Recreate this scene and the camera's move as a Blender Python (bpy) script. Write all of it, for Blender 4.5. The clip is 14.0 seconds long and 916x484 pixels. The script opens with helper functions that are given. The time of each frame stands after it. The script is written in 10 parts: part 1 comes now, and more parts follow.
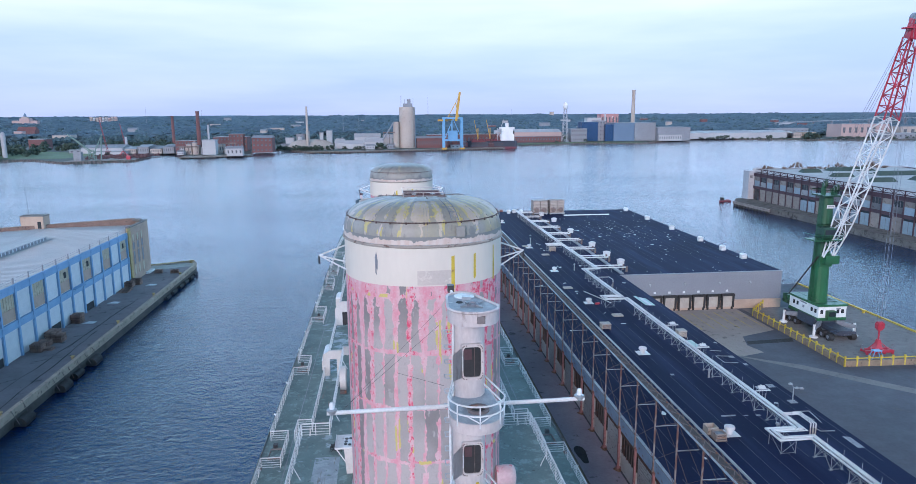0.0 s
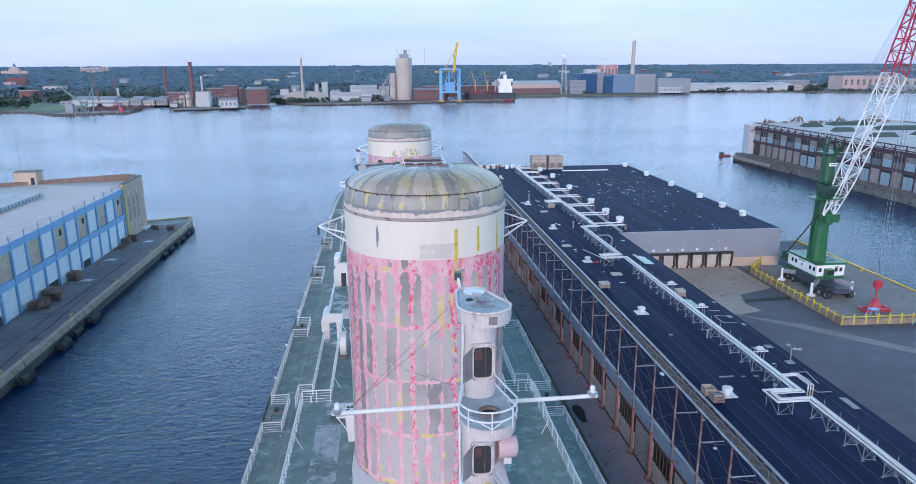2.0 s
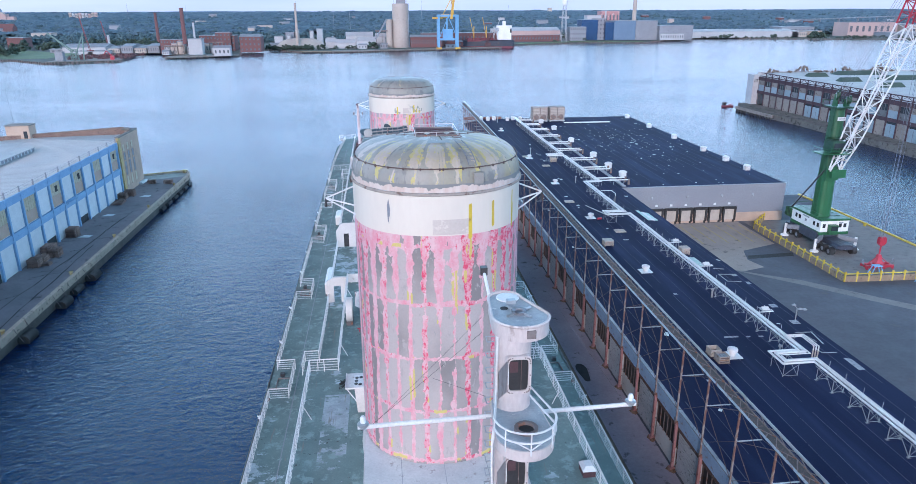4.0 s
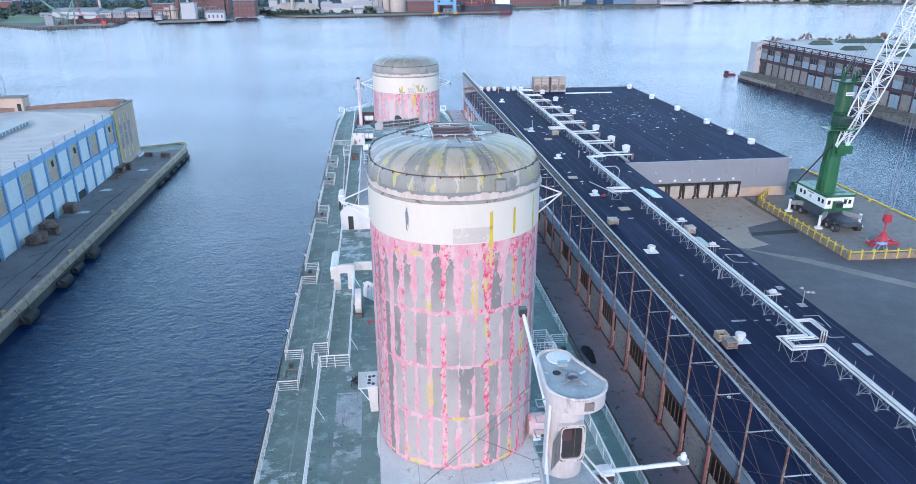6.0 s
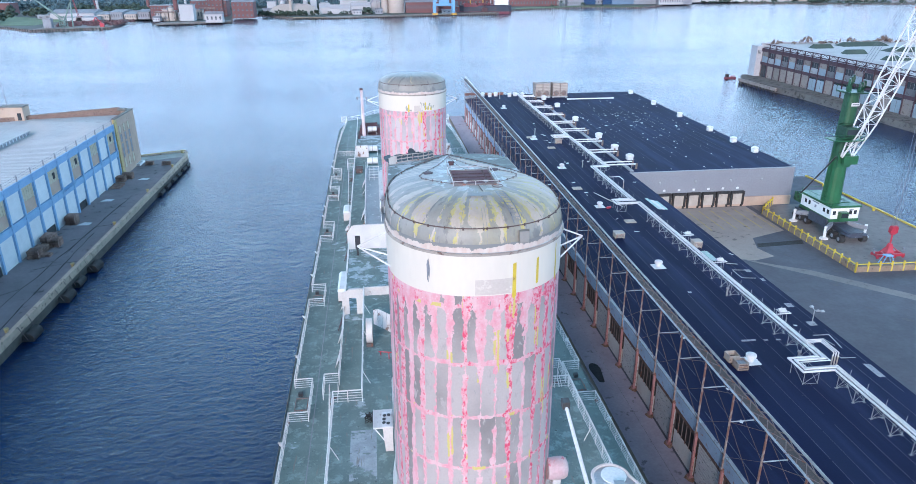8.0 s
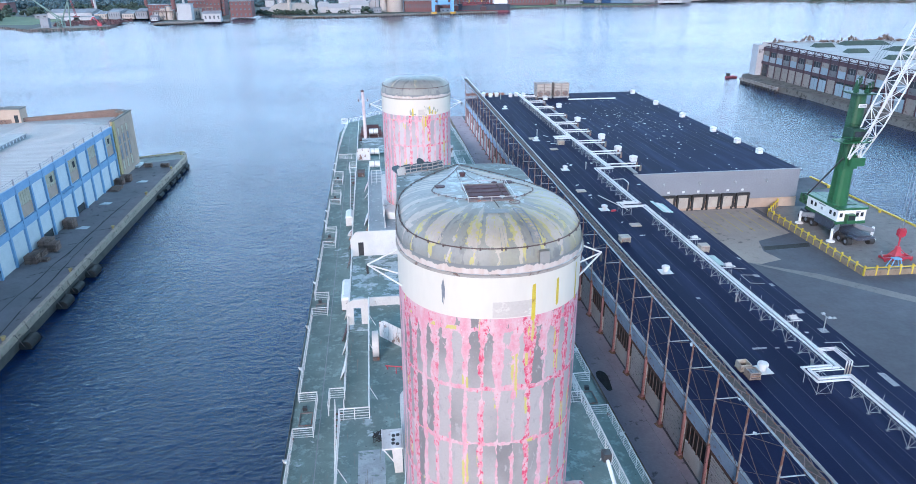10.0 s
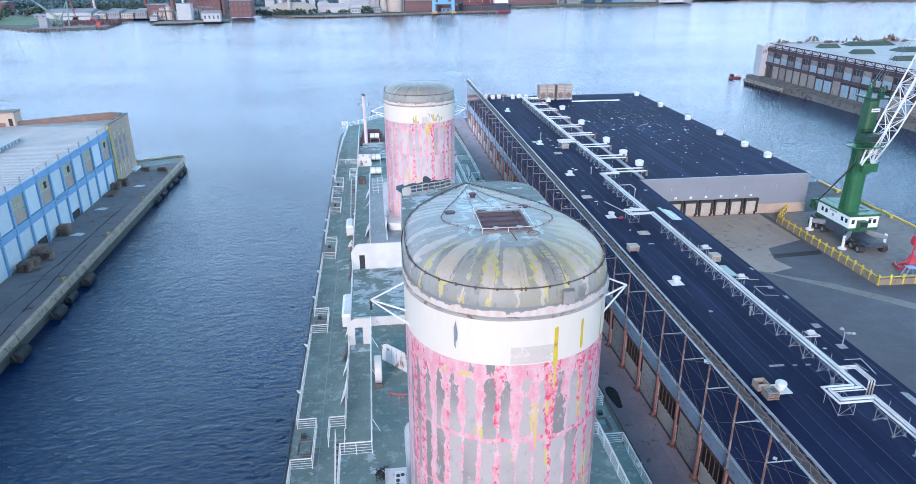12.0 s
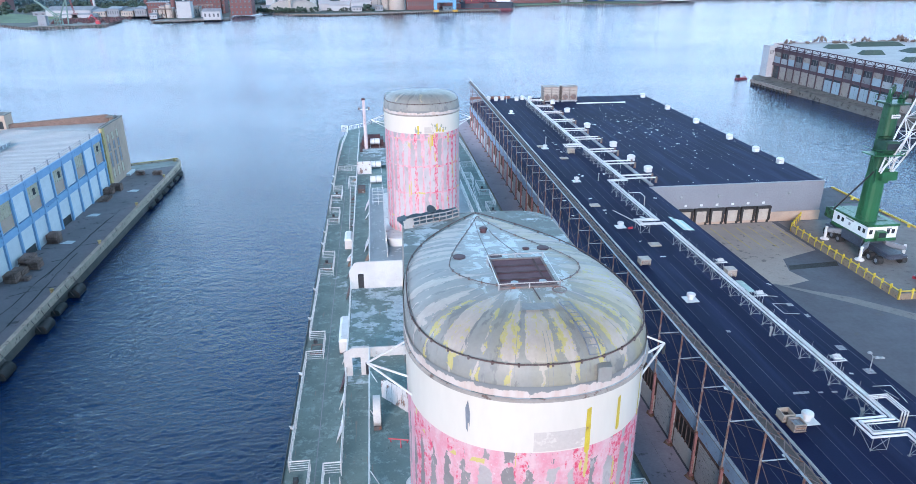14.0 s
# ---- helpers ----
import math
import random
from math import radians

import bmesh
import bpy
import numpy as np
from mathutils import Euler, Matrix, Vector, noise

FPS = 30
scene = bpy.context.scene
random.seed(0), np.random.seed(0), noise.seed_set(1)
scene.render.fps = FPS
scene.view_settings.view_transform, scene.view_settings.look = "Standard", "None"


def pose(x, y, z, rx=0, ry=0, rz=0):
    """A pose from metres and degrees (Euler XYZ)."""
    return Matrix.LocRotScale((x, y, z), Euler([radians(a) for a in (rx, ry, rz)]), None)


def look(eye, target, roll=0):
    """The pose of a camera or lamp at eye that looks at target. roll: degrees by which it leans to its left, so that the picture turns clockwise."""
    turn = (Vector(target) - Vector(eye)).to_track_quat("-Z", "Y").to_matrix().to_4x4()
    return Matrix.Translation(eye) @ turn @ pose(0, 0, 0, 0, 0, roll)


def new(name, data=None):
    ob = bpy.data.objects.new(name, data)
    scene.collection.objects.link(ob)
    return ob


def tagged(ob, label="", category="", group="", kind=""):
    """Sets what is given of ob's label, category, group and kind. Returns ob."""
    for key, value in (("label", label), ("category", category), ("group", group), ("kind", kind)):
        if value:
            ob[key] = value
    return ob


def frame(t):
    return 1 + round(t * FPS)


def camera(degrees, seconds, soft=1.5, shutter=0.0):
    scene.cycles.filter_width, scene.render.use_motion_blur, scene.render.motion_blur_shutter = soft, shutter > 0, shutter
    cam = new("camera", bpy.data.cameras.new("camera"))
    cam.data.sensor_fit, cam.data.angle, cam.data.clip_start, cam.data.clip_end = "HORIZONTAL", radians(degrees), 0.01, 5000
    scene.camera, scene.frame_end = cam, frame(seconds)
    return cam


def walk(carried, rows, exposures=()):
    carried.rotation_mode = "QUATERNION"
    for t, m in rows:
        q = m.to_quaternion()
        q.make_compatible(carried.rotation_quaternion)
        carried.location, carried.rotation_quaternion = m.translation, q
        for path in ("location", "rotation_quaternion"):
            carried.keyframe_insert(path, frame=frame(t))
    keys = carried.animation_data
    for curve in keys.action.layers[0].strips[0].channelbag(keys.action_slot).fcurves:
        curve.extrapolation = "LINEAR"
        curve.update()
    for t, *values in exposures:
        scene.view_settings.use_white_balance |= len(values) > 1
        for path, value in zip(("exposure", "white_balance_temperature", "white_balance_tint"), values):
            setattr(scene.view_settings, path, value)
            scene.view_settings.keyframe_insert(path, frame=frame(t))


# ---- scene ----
cam = camera(67.4, 14.0, soft=0.55)
PATH = [
    (0, (-2.095, -59.454, 51.396), (-1.893, -57.498, 51.028), -0.3),
    (0.5, (-2.07, -59.163, 51.627), (-1.867, -57.214, 51.225), -0.3),
    (1, (-2.131, -58.879, 51.841), (-1.926, -56.937, 51.407), -0.2),
    (1.5, (-2.212, -58.51, 52.073), (-2.006, -56.576, 51.605), -0.2),
    (2, (-2.313, -58.189, 52.307), (-2.106, -56.264, 51.805), -0.2),
    (2.5, (-2.438, -57.8, 52.536), (-2.23, -55.884, 51.999), -0.2),
    (3, (-2.609, -57.344, 52.76), (-2.401, -55.439, 52.188), -0.2),
    (3.5, (-2.827, -56.916, 53.03), (-2.619, -55.022, 52.422), -0.2),
    (4, (-3.035, -56.4, 53.296), (-2.826, -54.518, 52.654), -0.2),
    (6.5, (-4.352, -53.972, 55.618), (-4.136, -52.126, 54.879), -0.1),
    (7, (-4.601, -53.498, 56.226), (-4.384, -51.652, 55.488), -0.1),
    (7.5, (-4.842, -53.073, 56.859), (-4.625, -51.227, 56.122), -0.1),
    (8, (-5.116, -52.664, 57.304), (-4.897, -50.818, 56.568), -0.2),
    (10.5, (-5.832, -49.842, 57.71), (-5.609, -47.998, 56.969), -0.3),
    (11, (-5.913, -48.965, 57.799), (-5.689, -47.121, 57.057), -0.3),
    (11.5, (-5.933, -47.959, 57.908), (-5.711, -46.115, 57.165), -0.3),
    (12, (-5.89, -46.784, 58.01), (-5.668, -44.94, 57.268), -0.3),
    (12.5, (-5.801, -45.497, 58.111), (-5.58, -43.654, 57.369), -0.3),
    (13, (-5.727, -44.116, 58.228), (-5.507, -42.273, 57.484), -0.3),
    (13.5, (-5.688, -42.684, 58.304), (-5.468, -40.841, 57.558), -0.3),
    (14, (-5.653, -41.177, 58.354), (-5.434, -39.335, 57.607), -0.2),
]
walk(cam, [(t, look(eye, target, roll)) for t, eye, target, roll in PATH],
     exposures=[(0, -0.18, 5120, 16), (2, -0.06, 5120, 16), (4, 0.11, 5120, 16), (6.5, 0.29, 5200, 14), (10.5, 0.36, 5200, 14), (14, 0.36, 5200, 14)])

# ---- world and sun: dusk, thin high cloud, the low sun behind the camera ----
SUN_ELEV, SUN_AZ = 20.0, 200.0
world = bpy.data.worlds.new("dusk_sky")
scene.world = world
world.use_nodes = True
wn, wl = world.node_tree.nodes, world.node_tree.links
wn.clear()
w_out = wn.new("ShaderNodeOutputWorld")
w_bg = wn.new("ShaderNodeBackground")
w_sky = wn.new("ShaderNodeTexSky")
w_sky.sky_type = "NISHITA"
w_sky.sun_disc = False
w_sky.sun_elevation = radians(SUN_ELEV)
w_sky.sun_rotation = radians(SUN_AZ)
w_sky.altitude = 50
w_sky.air_density, w_sky.dust_density, w_sky.ozone_density = 1.0, 0.6, 2.0
# thin cloud veil: lavender low in the sky, pale cyan above, brighter towards the sunset
w_co = wn.new("ShaderNodeTexCoord")
w_sep = wn.new("ShaderNodeSeparateXYZ")
wl.new(w_co.outputs["Generated"], w_sep.inputs[0])
def w_stops(stops):
    r = wn.new("ShaderNodeValToRGB")
    r.color_ramp.elements[0].position, r.color_ramp.elements[0].color = stops[0][0], (*stops[0][1], 1)
    r.color_ramp.elements[1].position, r.color_ramp.elements[1].color = stops[-1][0], (*stops[-1][1], 1)
    for p, c in stops[1:-1]:
        r.color_ramp.elements.new(p).color = (*c, 1)
    wl.new(w_sep.outputs["Z"], r.inputs["Fac"])
    return r


# hue by height, and brightness by height (the bright veil stands above the horizon band)
w_veil = w_stops(((0.0, (0.74, 0.79, 1.0)), (0.04, (0.75, 0.81, 1.0)), (0.09, (0.82, 0.88, 1.0)), (0.14, (0.94, 0.96, 1.0)), (0.2, (0.86, 0.97, 1.0)), (0.3, (0.68, 0.94, 1.0)), (0.40, (0.43, 0.84, 1.0)), (0.52, (0.20, 0.64, 1.0)), (1.0, (0.20, 0.60, 1.0))))
w_lift = w_stops(((0.0, (0.25,) * 3), (0.04, (0.26,) * 3), (0.09, (0.28,) * 3), (0.15, (0.32,) * 3), (0.21, (0.88,) * 3), (0.30, (1.56,) * 3), (0.38, (1.40,) * 3), (0.44, (0.42,) * 3), (0.49, (0.045,) * 3), (1.0, (0.035,) * 3)))
w_map = wn.new("ShaderNodeMapping")
w_map.inputs["Scale"].default_value = (1.0, 1.0, 7.0)
w_noise = wn.new("ShaderNodeTexNoise")
w_noise.inputs["Scale"].default_value = 2.4
w_noise.inputs["Detail"].default_value = 6
w_ramp = wn.new("ShaderNodeValToRGB")
w_ramp.color_ramp.elements[0].position, w_ramp.color_ramp.elements[0].color = 0.36, (0.86, 0.89, 0.94, 1)
w_ramp.color_ramp.elements[1].position, w_ramp.color_ramp.elements[1].color = 0.66, (1.12, 1.08, 1.05, 1)
w_cloud = wn.new("ShaderNodeMixRGB")
w_cloud.blend_type = "MULTIPLY"
w_cloud.inputs[0].default_value = 1.0
w_west = wn.new("ShaderNodeMapRange")
w_west.inputs["From Min"].default_value, w_west.inputs["From Max"].default_value = 1.0, -1.0
w_west.inputs["To Min"].default_value, w_west.inputs["To Max"].default_value = 34.0, 30.0
w_scale = wn.new("ShaderNodeVectorMath")
w_scale.operation = "SCALE"
w_mix = wn.new("ShaderNodeMixRGB")
w_mix.inputs[0].default_value = 0.86
wl.new(w_co.outputs["Generated"], w_map.inputs["Vector"])
wl.new(w_map.outputs["Vector"], w_noise.inputs["Vector"])
wl.new(w_noise.outputs["Fac"], w_ramp.inputs["Fac"])
w_bright = wn.new("ShaderNodeMixRGB")
w_bright.blend_type = "MULTIPLY"
w_bright.inputs[0].default_value = 1.0
wl.new(w_veil.outputs["Color"], w_bright.inputs[1])
wl.new(w_lift.outputs["Color"], w_bright.inputs[2])
wl.new(w_bright.outputs["Color"], w_cloud.inputs[1])
wl.new(w_ramp.outputs["Color"], w_cloud.inputs[2])
wl.new(w_sep.outputs["Y"], w_west.inputs["Value"])
wl.new(w_cloud.outputs["Color"], w_scale.inputs[0])
wl.new(w_west.outputs["Result"], w_scale.inputs["Scale"])
wl.new(w_sky.outputs["Color"], w_mix.inputs[1])
wl.new(w_scale.outputs["Vector"], w_mix.inputs[2])
wl.new(w_mix.outputs["Color"], w_bg.inputs["Color"])
w_bg.inputs["Strength"].default_value = 0.12
wl.new(w_bg.outputs["Background"], w_out.inputs["Surface"])

sun_data = bpy.data.lights.new("sun", "SUN")
sun_data.energy = 3.1
sun_data.angle = radians(14)
sun_data.color = (1.0, 0.73, 0.53)
sun = new("sun", sun_data)
_e, _a = radians(SUN_ELEV), radians(SUN_AZ)
sun.matrix_world = look((0, 0, 0), (-math.sin(_a) * math.cos(_e), -math.cos(_a) * math.cos(_e), -math.sin(_e)))
scene.view_settings.exposure = 0.0


# ---- materials ----
def nodes_of(name, rough=0.6, metal=0.0):
    m = bpy.data.materials.new(name)
    m.use_nodes = True
    t = m.node_tree
    b = t.nodes["Principled BSDF"]
    b.inputs["Roughness"].default_value = rough
    b.inputs["Metallic"].default_value = metal
    return m, t, b


def rgb(c):
    return (c[0], c[1], c[2], 1)


def coords(t, scale=(1, 1, 1), uv=False):
    co, mp = t.nodes.new("ShaderNodeTexCoord"), t.nodes.new("ShaderNodeMapping")
    mp.inputs["Scale"].default_value = scale
    t.links.new(co.outputs["UV" if uv else "Object"], mp.inputs["Vector"])
    return mp.outputs["Vector"]


def noise_tex(t, vec, scale, detail=4, rough=0.55, distort=0.0):
    n = t.nodes.new("ShaderNodeTexNoise")
    n.inputs["Scale"].default_value, n.inputs["Detail"].default_value = scale, detail
    n.inputs["Roughness"].default_value, n.inputs["Distortion"].default_value = rough, distort
    t.links.new(vec, n.inputs["Vector"])
    return n.outputs["Fac"]


def ramp(t, fac, lo, hi, c0=(0, 0, 0), c1=(1, 1, 1)):
    r = t.nodes.new("ShaderNodeValToRGB")
    r.color_ramp.elements[0].position, r.color_ramp.elements[0].color = lo, rgb(c0)
    r.color_ramp.elements[1].position, r.color_ramp.elements[1].color = hi, rgb(c1)
    t.links.new(fac, r.inputs["Fac"])
    return r.outputs["Color"]


def mix(t, fac, a, b, kind="MIX"):
    n = t.nodes.new("ShaderNodeMixRGB")
    n.blend_type = kind
    for i, v in ((0, fac), (1, a), (2, b)):
        if isinstance(v, (int, float)):
            n.inputs[i].default_value = v
        elif isinstance(v, tuple):
            n.inputs[i].default_value = rgb(v)
        else:
            t.links.new(v, n.inputs[i])
    return n.outputs["Color"]


def calc(t, op, a, b=0.0):
    n = t.nodes.new("ShaderNodeMath")
    n.operation = op
    for i, v in ((0, a), (1, b)):
        if isinstance(v, (int, float)):
            n.inputs[i].default_value = v
        else:
            t.links.new(v, n.inputs[i])
    return n.outputs["Value"]


def bump(t, b, height, strength=0.3, dist=0.02):
    n = t.nodes.new("ShaderNodeBump")
    n.inputs["Strength"].default_value, n.inputs["Distance"].default_value = strength, dist
    t.links.new(height, n.inputs["Height"])
    t.links.new(n.outputs["Normal"], b.inputs["Normal"])


def worn(name, c, c2, spot=None, big=0.3, small=3.0, cut=(0.6, 0.68), rough=0.6, metal=0.0, relief=0.2, stretch=(1, 1, 1), vary=0.0, grit=0.25):
    """Paint or stone: two tones in large patches, spots of a third tone, fine grain."""
    m, t, b = nodes_of(name, rough, metal)
    v = coords(t, stretch)
    col = mix(t, ramp(t, noise_tex(t, v, big, 5), 0.35, 0.65), c, c2)
    if spot:
        col = mix(t, ramp(t, noise_tex(t, v, small, 6, 0.65), cut[0], cut[1]), col, spot)
    grain = noise_tex(t, v, small * 5, 3)
    col = mix(t, grit, col, ramp(t, grain, 0.3, 0.7, (0.35, 0.35, 0.35), (1, 1, 1)), "MULTIPLY")
    if vary:
        info = t.nodes.new("ShaderNodeObjectInfo")
        col = mix(t, 1.0, col, ramp(t, info.outputs["Random"], 0, 1, (1 - vary,) * 3, (1, 1, 1)), "MULTIPLY")
    t.links.new(col, b.inputs["Base Color"])
    rr = ramp(t, noise_tex(t, v, small, 3), 0.3, 0.7, (max(0.05, rough - 0.15),) * 3, (min(1, rough + 0.12),) * 3)
    t.links.new(rr, b.inputs["Roughness"])
    bump(t, b, grain, relief, 0.01)
    return m


def water_mat():
    m, t, b = nodes_of("river_water", 0.08)
    v = coords(t, (1, 1, 1))
    v2 = coords(t, (0.85, 1.15, 1))
    col = mix(t, ramp(t, noise_tex(t, v, 0.012, 4), 0.35, 0.65), (0.002, 0.015, 0.062), (0.003, 0.019, 0.076))
    t.links.new(col, b.inputs["Base Color"])
    b.inputs["IOR"].default_value = 1.33
    wind = ramp(t, noise_tex(t, coords(t, (0.4, 1.0, 1)), 0.012, 4), 0.3, 0.7, (0.55,) * 3, (1, 1, 1))
    waves = calc(t, "ADD", noise_tex(t, v2, 0.40, 4, 0.6, 0.5), calc(t, "MULTIPLY", noise_tex(t, v, 0.07, 3), 0.25))
    waves = calc(t, "ADD", waves, calc(t, "MULTIPLY", noise_tex(t, v2, 1.0, 5, 0.68, 0.8), 0.80))
    waves = calc(t, "MULTIPLY", waves, wind)
    bump(t, b, waves, 0.80, 0.40)
    return m


def uv_axes(t):
    sep = t.nodes.new("ShaderNodeSeparateXYZ")
    t.links.new(coords(t, (1, 1, 1), True), sep.inputs[0])
    return sep.outputs["X"], sep.outputs["Y"]


def cell_random(t, a, b):
    n, c = t.nodes.new("ShaderNodeTexWhiteNoise"), t.nodes.new("ShaderNodeCombineXYZ")
    n.noise_dimensions = "2D"
    t.links.new(calc(t, "FLOOR", a), c.inputs[0])
    t.links.new(calc(t, "FLOOR", b), c.inputs[1])
    t.links.new(c.outputs[0], n.inputs["Vector"])
    return n.outputs["Value"]


def funnel_mat(name, z_seam, z_top, top_gain, side_gain):
    """Faded red left along the plate laps, flaked to grey between them; yellow primer at the edges of the flakes."""
    m, t, b = nodes_of(name, 0.6)
    v = coords(t, (1, 1, 1), True)
    u, z = uv_axes(t)
    fine = noise_tex(t, coords(t, (1.0, 0.6, 1), True), 3.2, 6, 0.65)
    mid = noise_tex(t, coords(t, (1.0, 0.45, 1), True), 1.1, 5, 0.6, 0.3)
    wide = noise_tex(t, coords(t, (1.0, 0.7, 1), True), 0.35, 3, 0.5)
    lane = calc(t, "DIVIDE", calc(t, "ADD", calc(t, "SUBTRACT", u, 11.7), calc(t, "MULTIPLY", calc(t, "SUBTRACT", mid, 0.5), 0.42)), 0.84)
    row = calc(t, "DIVIDE", calc(t, "ADD", calc(t, "SUBTRACT", z, z_seam), calc(t, "MULTIPLY", calc(t, "SUBTRACT", mid, 0.5), 0.35)), 3.45)
    near_lap = calc(t, "ABSOLUTE", calc(t, "SUBTRACT", calc(t, "FRACT", calc(t, "ADD", lane, 0.5)), 0.5))
    near_seam = calc(t, "ABSOLUTE", calc(t, "SUBTRACT", calc(t, "FRACT", calc(t, "ADD", row, 0.5)), 0.5))
    plate = cell_random(t, lane, row)
    strip_id = cell_random(t, calc(t, "ADD", lane, 0.5), calc(t, "ADD", row, 40.2))
    lap_id = cell_random(t, calc(t, "ADD", lane, 0.5), 3.0)
    top = ramp(t, calc(t, "DIVIDE", calc(t, "SUBTRACT", z, z_top - 5.0), 5.0), 0.15, 0.80)
    edge = ramp(t, calc(t, "DIVIDE", calc(t, "SUBTRACT", z, z_top - 1.6), 1.6), 0.30, 0.85)
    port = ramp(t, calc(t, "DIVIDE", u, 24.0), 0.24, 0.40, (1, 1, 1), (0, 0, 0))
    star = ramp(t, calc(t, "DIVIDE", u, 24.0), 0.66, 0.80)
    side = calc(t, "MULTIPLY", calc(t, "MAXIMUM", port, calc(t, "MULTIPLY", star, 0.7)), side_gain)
    lump = calc(t, "MULTIPLY", calc(t, "SUBTRACT", mid, 0.5), calc(t, "ADD", 0.30, calc(t, "MULTIPLY", top, 1.0)))
    reach = calc(t, "ADD", 0.125 if top_gain > 0.1 else 0.195, calc(t, "MULTIPLY", calc(t, "SUBTRACT", strip_id, 0.5), 0.12))
    reach = calc(t, "ADD", reach, calc(t, "MULTIPLY", calc(t, "SUBTRACT", fine, 0.5), 0.52))
    reach = calc(t, "ADD", reach, lump)
    reach = calc(t, "ADD", reach, calc(t, "MULTIPLY", top, top_gain))
    reach = calc(t, "ADD", reach, calc(t, "MULTIPLY", edge, top_gain))
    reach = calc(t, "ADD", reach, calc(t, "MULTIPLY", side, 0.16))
    reach = calc(t, "ADD", reach, calc(t, "MULTIPLY", calc(t, "SUBTRACT", wide, 0.5), 0.35))
    strip = calc(t, "GREATER_THAN", reach, near_lap)
    seam_w = calc(t, "ADD", 0.040, calc(t, "MULTIPLY", calc(t, "SUBTRACT", fine, 0.5), 0.16))
    seam_w = calc(t, "ADD", seam_w, calc(t, "MULTIPLY", calc(t, "SUBTRACT", plate, 0.6), 0.05))
    seam = calc(t, "GREATER_THAN", seam_w, near_seam)
    red = calc(t, "MAXIMUM", strip, seam)
    # bare plates: random greys, dark to pale lilac, darker towards top and sides
    tone = calc(t, "ADD", calc(t, "MULTIPLY", plate, 0.75), calc(t, "MULTIPLY", calc(t, "SUBTRACT", wide, 0.5), 0.9))
    tone = calc(t, "SUBTRACT", tone, calc(t, "MULTIPLY", top, 0.26))
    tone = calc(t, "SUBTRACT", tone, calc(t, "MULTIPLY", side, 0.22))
    dark, pale = ((0.20, 0.178, 0.172), (0.385, 0.335, 0.318)) if top_gain > 0.1 else ((0.33, 0.285, 0.29), (0.47, 0.41, 0.405))
    grey = mix(t, ramp(t, tone, -0.12, 0.38), dark, pale)
    grey = mix(t, ramp(t, noise_tex(t, coords(t, (1.2, 0.5, 1), True), 2.2, 5, 0.65), 0.58, 0.62), grey, (0.335, 0.297, 0.287))
    grey = mix(t, ramp(t, fine, 0.66, 0.70), grey, (0.27, 0.25, 0.25))
    # paint: pale pink, rose, and crimson kept in a few strips
    pink = mix(t, ramp(t, noise_tex(t, coords(t, (1.2, 0.6, 1), True), 1.6, 5, 0.6), 0.40, 0.60), (0.58, 0.37, 0.385), (0.57, 0.245, 0.285))
    hot = calc(t, "ADD", noise_tex(t, coords(t, (1.6, 1.0, 1), True), 2.4, 6, 0.75), calc(t, "MULTIPLY", calc(t, "SUBTRACT", lap_id, 0.5), 0.30))
    pink = mix(t, ramp(t, calc(t, "SUBTRACT", hot, calc(t, "MULTIPLY", port, 0.05)), 0.56, 0.65), pink, (0.55, 0.05, 0.11))
    pink = mix(t, ramp(t, noise_tex(t, v, 5.0, 5, 0.7), 0.60, 0.68), pink, (0.62, 0.47, 0.475))
    col = mix(t, red, grey, pink)
    # yellow primer bared along strip edges and laps
    rim = calc(t, "LESS_THAN", calc(t, "ABSOLUTE", calc(t, "SUBTRACT", near_lap, calc(t, "ADD", 0.14, calc(t, "MULTIPLY", calc(t, "SUBTRACT", fine, 0.5), 0.25)))), 0.075)
    some = calc(t, "GREATER_THAN", noise_tex(t, coords(t, (0.8, 0.33, 1), True), 0.9, 3, 0.5), 0.60)
    yel = calc(t, "MULTIPLY", rim, calc(t, "MULTIPLY", some, calc(t, "GREATER_THAN", lap_id, 0.35)))
    ys = calc(t, "MULTIPLY", calc(t, "LESS_THAN", near_seam, calc(t, "MULTIPLY", fine, 0.06)), calc(t, "GREATER_THAN", noise_tex(t, coords(t, (1.0, 0.3, 1), True), 0.8, 2, 0.5), 0.61))
    col = mix(t, calc(t, "MULTIPLY", calc(t, "MAXIMUM", yel, ys), 0.85), col, (0.50, 0.43, 0.09))
    grain = noise_tex(t, v, 9.0, 4)
    col = mix(t, 0.16, col, ramp(t, grain, 0.3, 0.7, (0.4, 0.4, 0.4), (1, 1, 1)), "MULTIPLY")
    t.links.new(col, b.inputs["Base Color"])
    bump(t, b, calc(t, "ADD", red, calc(t, "MULTIPLY", fine, 0.3)), 0.45, 0.012)
    return m


